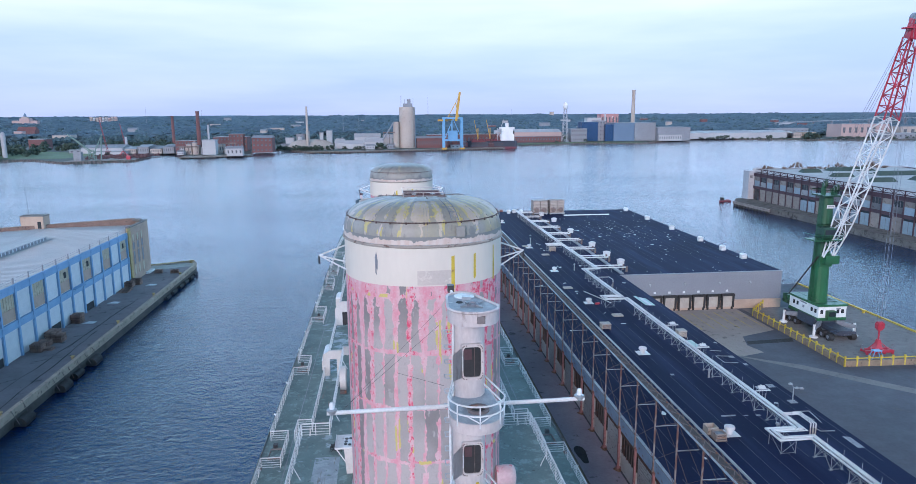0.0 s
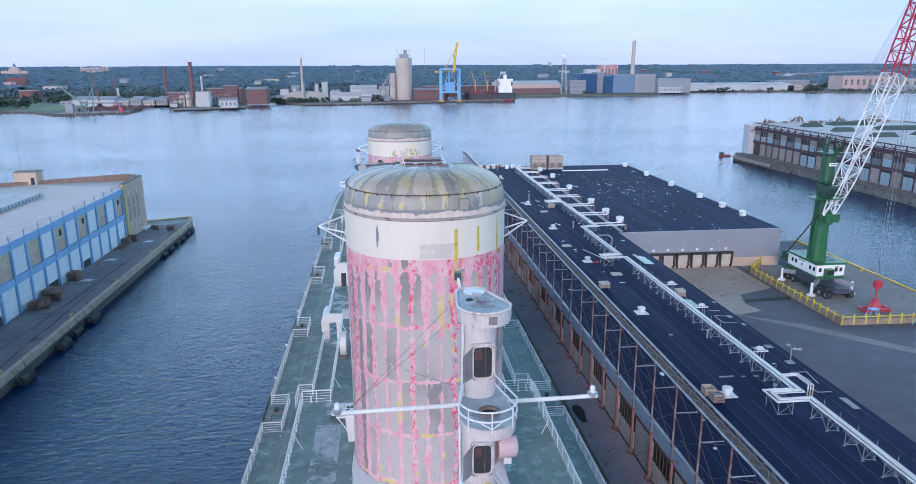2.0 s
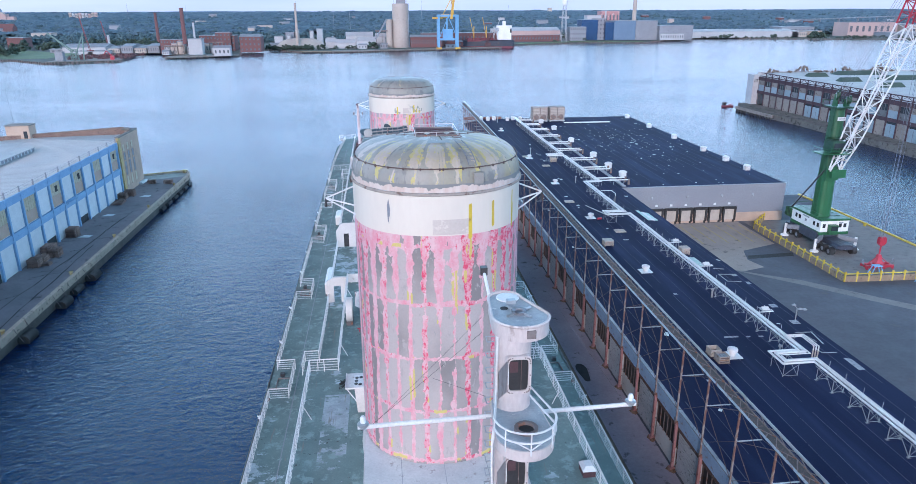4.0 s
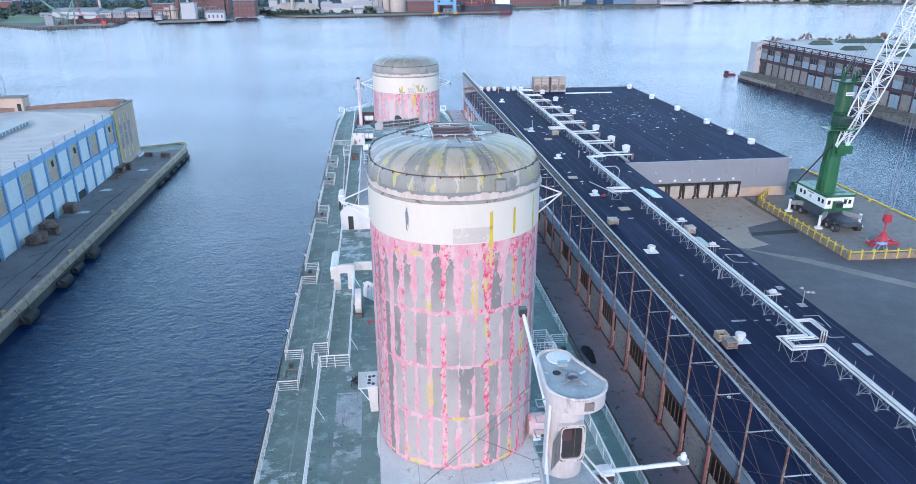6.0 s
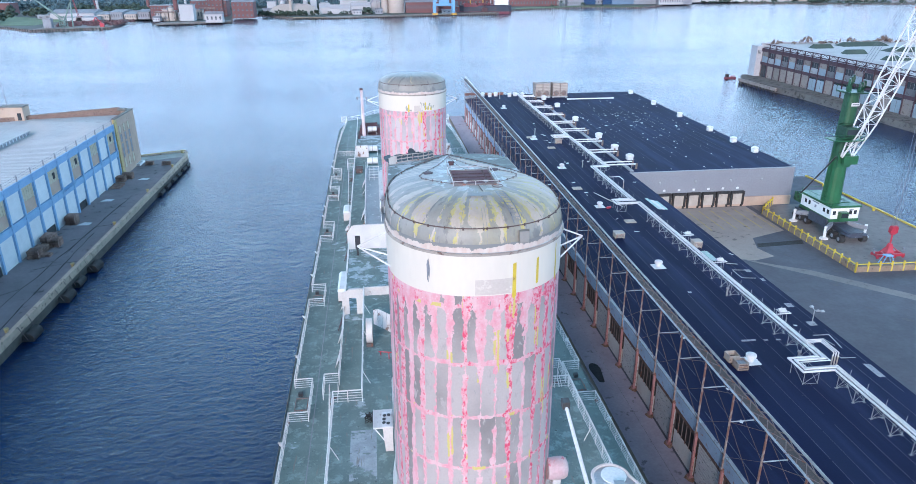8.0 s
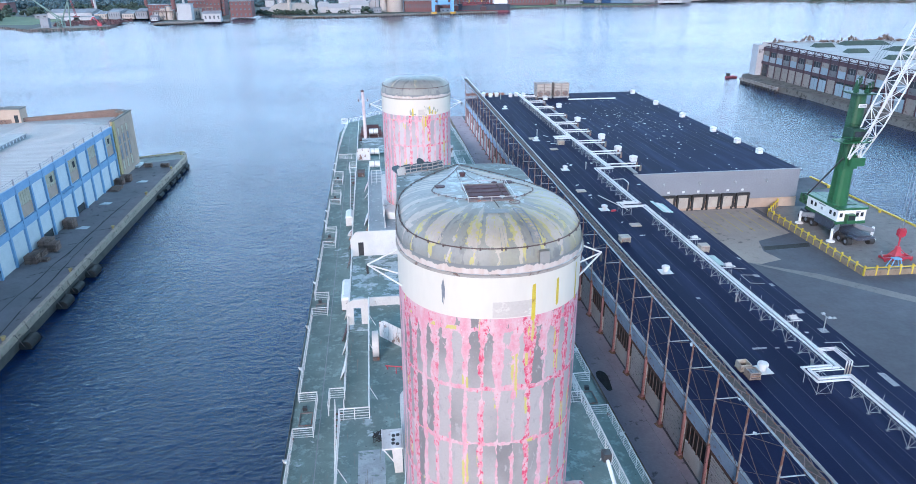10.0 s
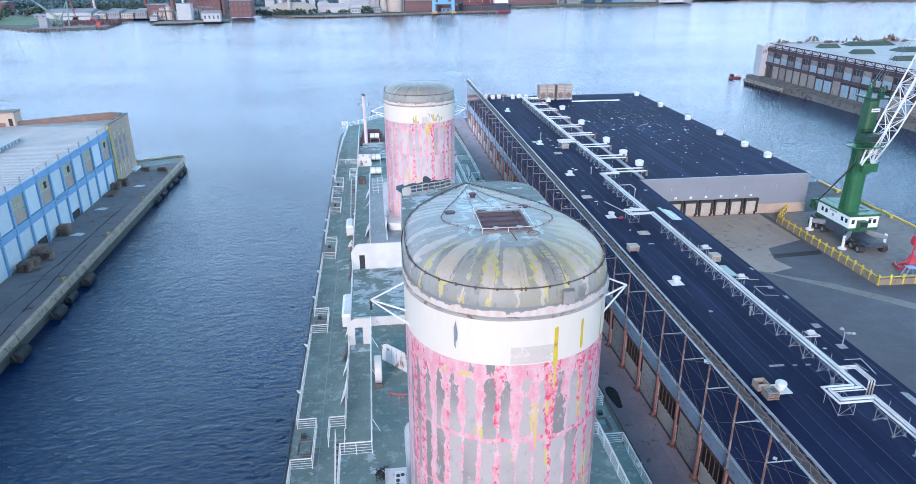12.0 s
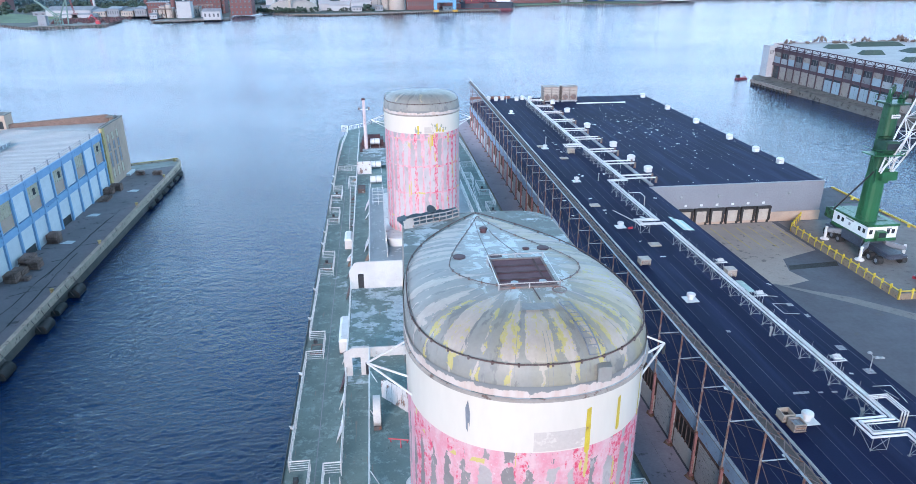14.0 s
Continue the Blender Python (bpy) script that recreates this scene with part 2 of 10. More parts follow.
def dome_mat(name, patchy):
    """Blue-grey dome: long pinkish tan flakes down its shoulder edged with yellow primer, a bleached crown."""
    m, t, b = nodes_of(name, 0.5)
    u, z = uv_axes(t)
    fine = noise_tex(t, coords(t, (1, 0.7, 1), True), 3.0, 6, 0.66)
    mid = noise_tex(t, coords(t, (1.0, 0.42, 1), True), 1.25, 5, 0.62, 0.2)
    col = mix(t, ramp(t, noise_tex(t, coords(t, (1, 0.25, 1), True), 0.8, 4), 0.38, 0.62), (0.215, 0.207, 0.193), (0.265, 0.250, 0.230))
    col = mix(t, ramp(t, mid, 0.56, 0.60), col, (0.170, 0.168, 0.162))
    # long flakes, one to each strake or so
    lane = calc(t, "ADD", calc(t, "DIVIDE", u, 1.22), calc(t, "MULTIPLY", calc(t, "SUBTRACT", mid, 0.5), 0.9))
    own = cell_random(t, lane, 5.0)
    away = calc(t, "ABSOLUTE", calc(t, "SUBTRACT", calc(t, "FRACT", lane), 0.5))
    zz = calc(t, "ADD", calc(t, "DIVIDE", z, 6.0), calc(t, "MULTIPLY", calc(t, "SUBTRACT", mid, 0.5), 0.25))
    shoulder = calc(t, "MULTIPLY", ramp(t, zz, 0.17, 0.26), ramp(t, zz, 0.56, 0.76, (1, 1, 1), (0, 0, 0)))
    wide = calc(t, "ADD", calc(t, "MULTIPLY", calc(t, "SUBTRACT", own, 0.32), 0.75), calc(t, "MULTIPLY", calc(t, "SUBTRACT", fine, 0.5), 1.05))
    wide = calc(t, "SUBTRACT", calc(t, "MULTIPLY", calc(t, "ADD", wide, 0.09), shoulder), 0.05 + (1 - patchy) * 0.75)
    flakes = calc(t, "SUBTRACT", wide, away)
    col = mix(t, calc(t, "GREATER_THAN", flakes, -0.10), col, mix(t, ramp(t, noise_tex(t, coords(t, (1, 0.5, 1), True), 1.7, 5, 0.65), 0.4, 0.6), (0.43, 0.355, 0.305), (0.37, 0.31, 0.27)))
    front = calc(t, "MULTIPLY", ramp(t, calc(t, "DIVIDE", u, 24.0), 0.22, 0.30), ramp(t, calc(t, "DIVIDE", u, 24.0), 0.86, 0.96, (1, 1, 1), (0, 0, 0)))
    rag = noise_tex(t, coords(t, (1.2, 0.7, 1), True), 2.4, 7, 0.72)
    rimmed = calc(t, "LESS_THAN", calc(t, "ABSOLUTE", calc(t, "ADD", flakes, 0.10)), 0.10)
    yel = calc(t, "MAXIMUM", calc(t, "MULTIPLY", rimmed, calc(t, "MULTIPLY", calc(t, "GREATER_THAN", rag, 0.45), calc(t, "GREATER_THAN", noise_tex(t, coords(t, (0.9, 0.6, 1), True), 0.95, 3, 0.5), 0.50))), calc(t, "MULTIPLY", calc(t, "GREATER_THAN", flakes, -0.10), calc(t, "GREATER_THAN", rag, 0.57)))
    yel = calc(t, "MULTIPLY", yel, calc(t, "GREATER_THAN", calc(t, "MULTIPLY", calc(t, "MULTIPLY", front, ramp(t, zz, 0.52, 0.72, (1, 1, 1), (0, 0, 0))), calc(t, "ADD", 0.45, noise_tex(t, coords(t, (1, 1, 1), True), 1.1, 4, 0.6, 0.4))), 0.42))
    col = mix(t, calc(t, "MULTIPLY", yel, 0.9 * patchy), col, (0.44, 0.365, 0.11))
    # ochre film over the starboard shoulder
    film = calc(t, "MULTIPLY", ramp(t, calc(t, "DIVIDE", u, 24.0), 0.28, 0.70), ramp(t, noise_tex(t, coords(t, (1, 0.4, 1), True), 0.7, 4), 0.38, 0.62))
    col = mix(t, calc(t, "MULTIPLY", film, 0.62 * patchy), col, (0.34, 0.285, 0.14))
    # crown
    top = ramp(t, calc(t, "DIVIDE", calc(t, "ADD", z, calc(t, "MULTIPLY", calc(t, "SUBTRACT", mid, 0.5), 2.4)), 8.0), 0.50, 0.64)
    v3 = coords(t)
    bare = mix(t, ramp(t, noise_tex(t, v3, 0.6, 5), 0.4, 0.6), (0.30, 0.318, 0.312), (0.235, 0.258, 0.258))
    if patchy < 1:
        bare = (0.20, 0.205, 0.21)
    col = mix(t, calc(t, "MULTIPLY", top, 0.8), col, bare)
    flake = noise_tex(t, coords(t, (1.0, 0.65, 1.0)), 1.35, 9, 0.72, 0.3)
    col = mix(t, calc(t, "MULTIPLY", ramp(t, flake, 0.525, 0.535), calc(t, "MULTIPLY", top, 0.85 * patchy)), col, (0.55, 0.60, 0.62))
    col = mix(t, 0.14, col, ramp(t, noise_tex(t, v3, 7.0, 3), 0.3, 0.7, (0.4, 0.4, 0.4), (1, 1, 1)), "MULTIPLY")
    t.links.new(col, b.inputs["Base Color"])
    bump(t, b, fine, 0.25, 0.01)
    return m


def foot_mat():
    """Pinkish bare band at the dome's foot, its upper edge eaten by grey."""
    m, t, b = nodes_of("bare_pinkish_band", 0.6)
    u, z = uv_axes(t)
    fine = noise_tex(t, coords(t, (1, 1, 1), True), 2.4, 6, 0.68)
    wide = noise_tex(t, coords(t, (1, 0.4, 1), True), 0.5, 4, 0.6)
    rise = calc(t, "ADD", z, calc(t, "MULTIPLY", calc(t, "SUBTRACT", fine, 0.5), 0.5))
    rise = calc(t, "ADD", rise, calc(t, "MULTIPLY", calc(t, "SUBTRACT", wide, 0.5), 0.8))
    col = mix(t, ramp(t, noise_tex(t, coords(t, (2.5, 0.6, 1), True), 0.9, 4), 0.4, 0.6), (0.48, 0.37, 0.315), (0.53, 0.45, 0.405))
    col = mix(t, ramp(t, rise, 0.44, 0.46), col, (0.185, 0.187, 0.185))
    col = mix(t, ramp(t, fine, 0.66, 0.68), col, (0.36, 0.28, 0.22))
    t.links.new(col, b.inputs["Base Color"])
    bump(t, b, fine, 0.2, 0.01)
    return m


def deck_mat(name, green=(0.162, 0.222, 0.210), dark=(0.115, 0.162, 0.157), flake=(0.42, 0.49, 0.53), amount=0.62):
    """Green deck coating, scuffed, flaked off in clusters of ragged patches."""
    m, t, b = nodes_of(name, 0.7)
    v = coords(t)
    col = mix(t, ramp(t, noise_tex(t, v, 0.25, 6, 0.65), 0.38, 0.62), green, dark)
    col = mix(t, ramp(t, noise_tex(t, v, 0.9, 6, 0.7), 0.54, 0.62), col, tuple(c * 1.3 + 0.015 for c in green))
    col = mix(t, ramp(t, noise_tex(t, v, 1.6, 6, 0.7), 0.57, 0.66), col, (0.20, 0.265, 0.26))
    where = noise_tex(t, coords(t, (1.0, 0.4, 1)), 0.13, 3, 0.5)
    rag = noise_tex(t, coords(t, (0.7, 1.0, 1)), 0.75, 7, 0.68)
    patch = calc(t, "ADD", calc(t, "MULTIPLY", where, 0.55), calc(t, "MULTIPLY", rag, 0.45))
    lim = 0.505 + (amount - 0.5) * 0.5
    col = mix(t, ramp(t, patch, lim - 0.012, lim + 0.004), col, mix(t, ramp(t, noise_tex(t, v, 1.8, 4), 0.4, 0.6), flake, tuple(c * 0.78 for c in flake)))
    col = mix(t, ramp(t, noise_tex(t, v, 2.6, 5, 0.65), 0.64, 0.70), col, (0.05, 0.06, 0.06))
    col = mix(t, ramp(t, noise_tex(t, coords(t, (3.0, 0.25, 1)), 1.1, 4, 0.6), 0.64, 0.70), col, (0.20, 0.19, 0.17))
    col = mix(t, 0.25, col, ramp(t, noise_tex(t, v, 12.0, 3), 0.3, 0.7, (0.45, 0.45, 0.45), (1, 1, 1)), "MULTIPLY")
    t.links.new(col, b.inputs["Base Color"])
    bump(t, b, noise_tex(t, v, 8.0, 4), 0.25, 0.02)
    return m


def membrane_mat():
    """Dark roofing felt, laid in sheets, dusty in places."""
    m, t, b = nodes_of("dark_roofing_felt", 0.84)
    b.inputs["Specular IOR Level"].default_value = 0.18
    v = coords(t)
    col = mix(t, ramp(t, noise_tex(t, v, 0.05, 5), 0.35, 0.65), (0.0072, 0.0115, 0.045), (0.0094, 0.0148, 0.058))
    col = mix(t, ramp(t, noise_tex(t, coords(t, (0.35, 0.03, 1)), 1.0, 4), 0.5, 0.66), col, (0.018, 0.027, 0.080))
    col = mix(t, ramp(t, noise_tex(t, v, 0.9, 6, 0.7), 0.68, 0.72), col, (0.04, 0.048, 0.075))
    col = mix(t, 0.3, col, ramp(t, noise_tex(t, v, 6.0, 3), 0.3, 0.7, (0.45, 0.45, 0.45), (1, 1, 1)), "MULTIPLY")
    t.links.new(col, b.inputs["Base Color"])
    bump(t, b, noise_tex(t, v, 2.0, 4), 0.2, 0.03)
    return m


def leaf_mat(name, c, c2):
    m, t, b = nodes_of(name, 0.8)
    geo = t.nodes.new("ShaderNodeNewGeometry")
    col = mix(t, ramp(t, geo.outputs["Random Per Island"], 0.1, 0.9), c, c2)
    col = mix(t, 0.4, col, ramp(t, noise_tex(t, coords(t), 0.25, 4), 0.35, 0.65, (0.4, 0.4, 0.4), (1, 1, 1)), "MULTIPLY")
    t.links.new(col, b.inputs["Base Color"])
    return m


WATER = water_mat()
RED_PAINT = funnel_mat("flaked_red_funnel_paint", 37.5, 41.6, 0.17, 1.0)
RED_PAINT_AFT = funnel_mat("faded_red_funnel_paint", 35.2, 39.35, 0.03, 0.6)
DOME = dome_mat("weathered_dome_paint", 1.0)
DOME_AFT = dome_mat("plain_weathered_dome_paint", 0.25)
FOOT = foot_mat()
DECK = deck_mat("green_deck_coating", amount=0.73)
DECK_FLAKED = deck_mat("flaked_deck_coating", amount=0.52)
BARE_DECK = deck_mat("bare_deck_strip", flake=(0.36, 0.405, 0.44), amount=0.535)
SAMPAN = deck_mat("sampan_plate_paint", (0.16, 0.19, 0.19), (0.12, 0.145, 0.145), (0.46, 0.51, 0.54), 0.53)
LOUVRE = worn("dark_red_brown_louvre", (0.062, 0.026, 0.030), (0.045, 0.022, 0.026), (0.09, 0.05, 0.05), 0.6, 2.5, (0.6, 0.66), 0.8)
FELT = membrane_mat()
BAND_WHITE = worn("chalky_white_band", (0.60, 0.535, 0.455), (0.57, 0.505, 0.43), (0.58, 0.54, 0.51), 0.2, 0.7, (0.74, 0.76), 0.6, relief=0.03, stretch=(1, 1, 0.3), grit=0.06)
WHITE = worn("white_deck_paint", (0.58, 0.555, 0.535), (0.49, 0.465, 0.45), (0.36, 0.29, 0.25), 0.5, 1.6, (0.66, 0.72), 0.55)
RAIL = worn("white_rail_paint", (0.70, 0.69, 0.68), (0.60, 0.59, 0.59), (0.42, 0.32, 0.26), 0.6, 3.0, (0.68, 0.74), 0.5)
ALU = worn("pale_aluminium", (0.58, 0.50, 0.475), (0.47, 0.415, 0.40), (0.33, 0.27, 0.25), 0.9, 2.2, (0.60, 0.68), 0.5, stretch=(1, 1, 0.35))
PLATE_TOP = worn("bluish_grey_plate", (0.36, 0.385, 0.41), (0.25, 0.27, 0.295), (0.50, 0.51, 0.52), 1.4, 4.0, (0.60, 0.66), 0.62)
BLACK = worn("black_hull_paint", (0.022, 0.024, 0.030), (0.045, 0.042, 0.042), (0.12, 0.07, 0.05), 0.2, 1.0, (0.62, 0.7), 0.5)
RUST = worn("rusted_steel", (0.125, 0.080, 0.072), (0.085, 0.062, 0.060), (0.26, 0.22, 0.20), 0.5, 2.5, (0.58, 0.66), 0.85)
RUST_GREY = worn("rust_streaked_grey_steel", (0.20, 0.17, 0.165), (0.135, 0.105, 0.10), (0.23, 0.10, 0.06), 0.4, 2.0, (0.55, 0.62), 0.8)
PINK_POST = worn("faded_red_post_paint", (0.41, 0.205, 0.205), (0.32, 0.175, 0.175), (0.15, 0.08, 0.07), 0.5, 2.0, (0.56, 0.62), 0.8)
BLUE_BAND = worn("faded_blue_band", (0.33, 0.47, 0.66), (0.26, 0.385, 0.57), (0.24, 0.18, 0.16), 0.4, 1.6, (0.60, 0.66), 0.7)
BLUE_FRAME = worn("blue_facade_paint", (0.245, 0.385, 0.585), (0.20, 0.335, 0.535), (0.10, 0.20, 0.34), 0.3, 1.5, (0.62, 0.7), 0.6)
DOOR_WHITE = worn("pale_shutter_paint", (0.68, 0.70, 0.72), (0.60, 0.63, 0.66), (0.45, 0.46, 0.47), 0.5, 1.5, (0.66, 0.73), 0.6, vary=0.12)
DOOR_GREY = worn("peeling_grey_door", (0.52, 0.55, 0.575), (0.44, 0.475, 0.50), (0.15, 0.165, 0.185), 0.6, 2.2, (0.58, 0.62), 0.75, stretch=(1, 0.6, 2.4), vary=0.2)
# near-black colour for sheets and plugs that stand in for shade inside openings
OPENING_SHADE = worn("painted_opening_shade", (0.020, 0.022, 0.026), (0.035, 0.036, 0.040), None, 0.6, 2.0, rough=0.8)
WALL_PALE = worn("pale_block_wall", (0.74, 0.75, 0.735), (0.65, 0.66, 0.65), (0.32, 0.30, 0.28), 0.4, 1.4, (0.62, 0.7), 0.8, vary=0.15)
TAN = worn("tan_rendered_wall", (0.46, 0.345, 0.265), (0.39, 0.295, 0.235), (0.22, 0.165, 0.13), 0.3, 1.6, (0.64, 0.7), 0.8)
YELLOW_SHEET = worn("yellowed_plastic_sheet", (0.49, 0.43, 0.31), (0.42, 0.365, 0.265), (0.22, 0.21, 0.16), 0.8, 2.0, (0.6, 0.66), 0.5)
PARAPET = worn("weathered_brown_parapet", (0.25, 0.16, 0.125), (0.19, 0.125, 0.10), (0.11, 0.08, 0.07), 0.5, 2.2, (0.54, 0.62), 0.85)
BRICK = worn("dark_brick", (0.22, 0.10, 0.075), (0.17, 0.085, 0.07), (0.27, 0.15, 0.11), 0.4, 2.5, (0.58, 0.64), 0.85)
ROOF_WHITE = worn("white_sheet_roof", (0.45, 0.45, 0.455), (0.39, 0.39, 0.40), (0.33, 0.33, 0.335), 0.12, 0.6, (0.62, 0.70), 0.78)
ASPHALT = worn("worn_asphalt", (0.185, 0.158, 0.166), (0.235, 0.20, 0.21), (0.10, 0.09, 0.095), 0.10, 0.5, (0.62, 0.66), 0.85)
YARD = worn("grey_yard_asphalt", (0.104, 0.107, 0.130), (0.087, 0.091, 0.112), (0.11, 0.11, 0.12), 0.08, 0.3, (0.62, 0.66), 0.85)
QUAY = worn("pale_quay_concrete", (0.20, 0.185, 0.17), (0.155, 0.147, 0.135), (0.09, 0.082, 0.075), 0.3, 1.2, (0.60, 0.66), 0.85)
PIER_WALK = worn("damp_pier_paving", (0.46, 0.385, 0.425), (0.37, 0.31, 0.345), (0.19, 0.165, 0.185), 0.12, 0.6, (0.60, 0.66), 0.8)
DIRTY_WHITE = worn("dirty_white_sheet_metal", (0.68, 0.69, 0.70), (0.58, 0.59, 0.60), (0.40, 0.36, 0.33), 0.6, 2.0, (0.66, 0.72), 0.45)
PIPE = worn("white_pipe_jacket", (0.74, 0.74, 0.74), (0.62, 0.63, 0.64), (0.45, 0.42, 0.39), 0.3, 1.5, (0.66, 0.72), 0.4)
GALV = worn("galvanised_steel", (0.40, 0.42, 0.44), (0.32, 0.335, 0.35), (0.22, 0.18, 0.16), 0.8, 3.0, (0.66, 0.74), 0.45, 0.4)
GREY_CLAD = worn("grey_wall_cladding", (0.235, 0.24, 0.27), (0.205, 0.21, 0.24), None, 0.08, 0.6, rough=0.5)
BOX_TAN = worn("tan_unit_casing", (0.44, 0.39, 0.335), (0.36, 0.32, 0.28), (0.20, 0.15, 0.12), 0.7, 2.4, (0.62, 0.68), 0.6)
CRANE_GREEN = worn("crane_green_paint", (0.027, 0.118, 0.045), (0.022, 0.096, 0.038), (0.015, 0.06, 0.03), 0.3, 1.5, (0.64, 0.7), 0.45)
CRANE_WHITE = worn("crane_white_paint", (0.74, 0.73, 0.72), (0.66, 0.65, 0.65), (0.48, 0.44, 0.42), 0.5, 2.0, (0.68, 0.74), 0.45)
CRANE_RED = worn("crane_red_paint", (0.42, 0.030, 0.055), (0.35, 0.028, 0.05), (0.26, 0.03, 0.04), 0.4, 2.0, (0.64, 0.7), 0.45)
STEEL_GREY = worn("grey_machine_steel", (0.24, 0.25, 0.28), (0.17, 0.18, 0.21), (0.10, 0.10, 0.11), 0.6, 2.0, (0.6, 0.66), 0.5, 0.2)
RUBBER = worn("black_rubber", (0.018, 0.018, 0.020), (0.032, 0.031, 0.032), None, 0.6, 3.0, rough=0.8)
YELLOW = worn("yellow_safety_paint", (0.58, 0.44, 0.035), (0.50, 0.37, 0.03), (0.26, 0.17, 0.06), 0.5, 2.0, (0.64, 0.70), 0.6)
WOOD = worn("weathered_planks", (0.26, 0.20, 0.14), (0.20, 0.15, 0.11), (0.12, 0.09, 0.07), 0.5, 2.5, (0.58, 0.64), 0.85)
PALLET = worn("stacked_pallet_wood", (0.36, 0.24, 0.19), (0.27, 0.175, 0.145), (0.09, 0.06, 0.05), 0.6, 2.5, (0.58, 0.64), 0.85, vary=0.45)
RUST_RED = worn("red_oxide_grating", (0.080, 0.036, 0.042), (0.060, 0.030, 0.036), (0.12, 0.065, 0.06), 0.6, 2.5, (0.6, 0.66), 0.7)
SAGE = worn("green_skylight_felt", (0.055, 0.085, 0.07), (0.045, 0.07, 0.06), None, 0.3, 1.0, rough=0.8)
GLASS_DARK = worn("dark_window_glass", (0.022, 0.028, 0.036), (0.035, 0.042, 0.05), None, 0.4, 1.0, rough=0.15)
LAND = worn("far_ground", (0.060, 0.082, 0.072), (0.075, 0.08, 0.075), (0.10, 0.095, 0.09), 0.006, 0.03, (0.58, 0.66), 0.9)
GRASS = worn("rough_grass", (0.125, 0.185, 0.085), (0.10, 0.15, 0.075), (0.16, 0.18, 0.10), 0.02, 0.2, (0.6, 0.68), 0.9)
# aerial haze is painted into the next two base colours as a blue shift
LEAF_HAZE = leaf_mat("haze_tinted_foliage", (0.040, 0.078, 0.100), (0.074, 0.120, 0.136))
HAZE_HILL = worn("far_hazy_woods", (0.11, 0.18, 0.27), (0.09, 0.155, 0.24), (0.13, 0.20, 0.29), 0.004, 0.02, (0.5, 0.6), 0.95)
SHIP_WHITE = worn("ship_white_paint", (0.74, 0.73, 0.73), (0.66, 0.65, 0.66), None, 0.1, 0.6, rough=0.6)
LEAF = leaf_mat("shore_foliage", (0.025, 0.045, 0.036), (0.045, 0.068, 0.046))
BRICK_FAR = worn("far_red_brick", (0.165, 0.075, 0.075), (0.13, 0.066, 0.068), (0.20, 0.125, 0.115), 0.05, 0.4, (0.6, 0.66), 0.85)
CONC_FAR = worn("far_silo_concrete", (0.42, 0.36, 0.32), (0.37, 0.32, 0.29), (0.30, 0.26, 0.24), 0.05, 0.3, (0.62, 0.68), 0.85)
WHITE_FAR = worn("far_white_cladding", (0.42, 0.42, 0.44), (0.35, 0.35, 0.37), (0.27, 0.26, 0.26), 0.04, 0.3, (0.64, 0.7), 0.7)
GREY_FAR = worn("far_grey_cladding", (0.24, 0.25, 0.28), (0.20, 0.21, 0.24), (0.15, 0.15, 0.16), 0.04, 0.3, (0.62, 0.68), 0.7)
BLUE_FAR = worn("far_blue_glazing", (0.012, 0.045, 0.125), (0.018, 0.060, 0.155), (0.010, 0.028, 0.08), 0.08, 0.5, (0.58, 0.64), 0.35)
BLUEGREY_FAR = worn("far_blue_grey_cladding", (0.13, 0.19, 0.28), (0.11, 0.165, 0.25), None, 0.05, 0.3, rough=0.6)
PINK_FAR = worn("far_pink_cladding", (0.40, 0.19, 0.19), (0.36, 0.20, 0.20), (0.60, 0.50, 0.48), 0.06, 0.3, (0.56, 0.62), 0.7)
PORT_BLUE = worn("port_crane_blue", (0.17, 0.36, 0.58), (0.14, 0.31, 0.52), None, 0.1, 0.6, rough=0.5)
PORT_YELLOW = worn("port_crane_yellow", (0.56, 0.34, 0.05), (0.50, 0.30, 0.05), None, 0.1, 0.6, rough=0.5)
HULL_RED = worn("dark_red_antifouling", (0.17, 0.035, 0.050), (0.13, 0.032, 0.045), None, 0.1, 0.5, rough=0.6)
SAND = worn("pale_heap", (0.40, 0.36, 0.33), (0.34, 0.31, 0.29), None, 0.05, 0.4, rough=0.9)


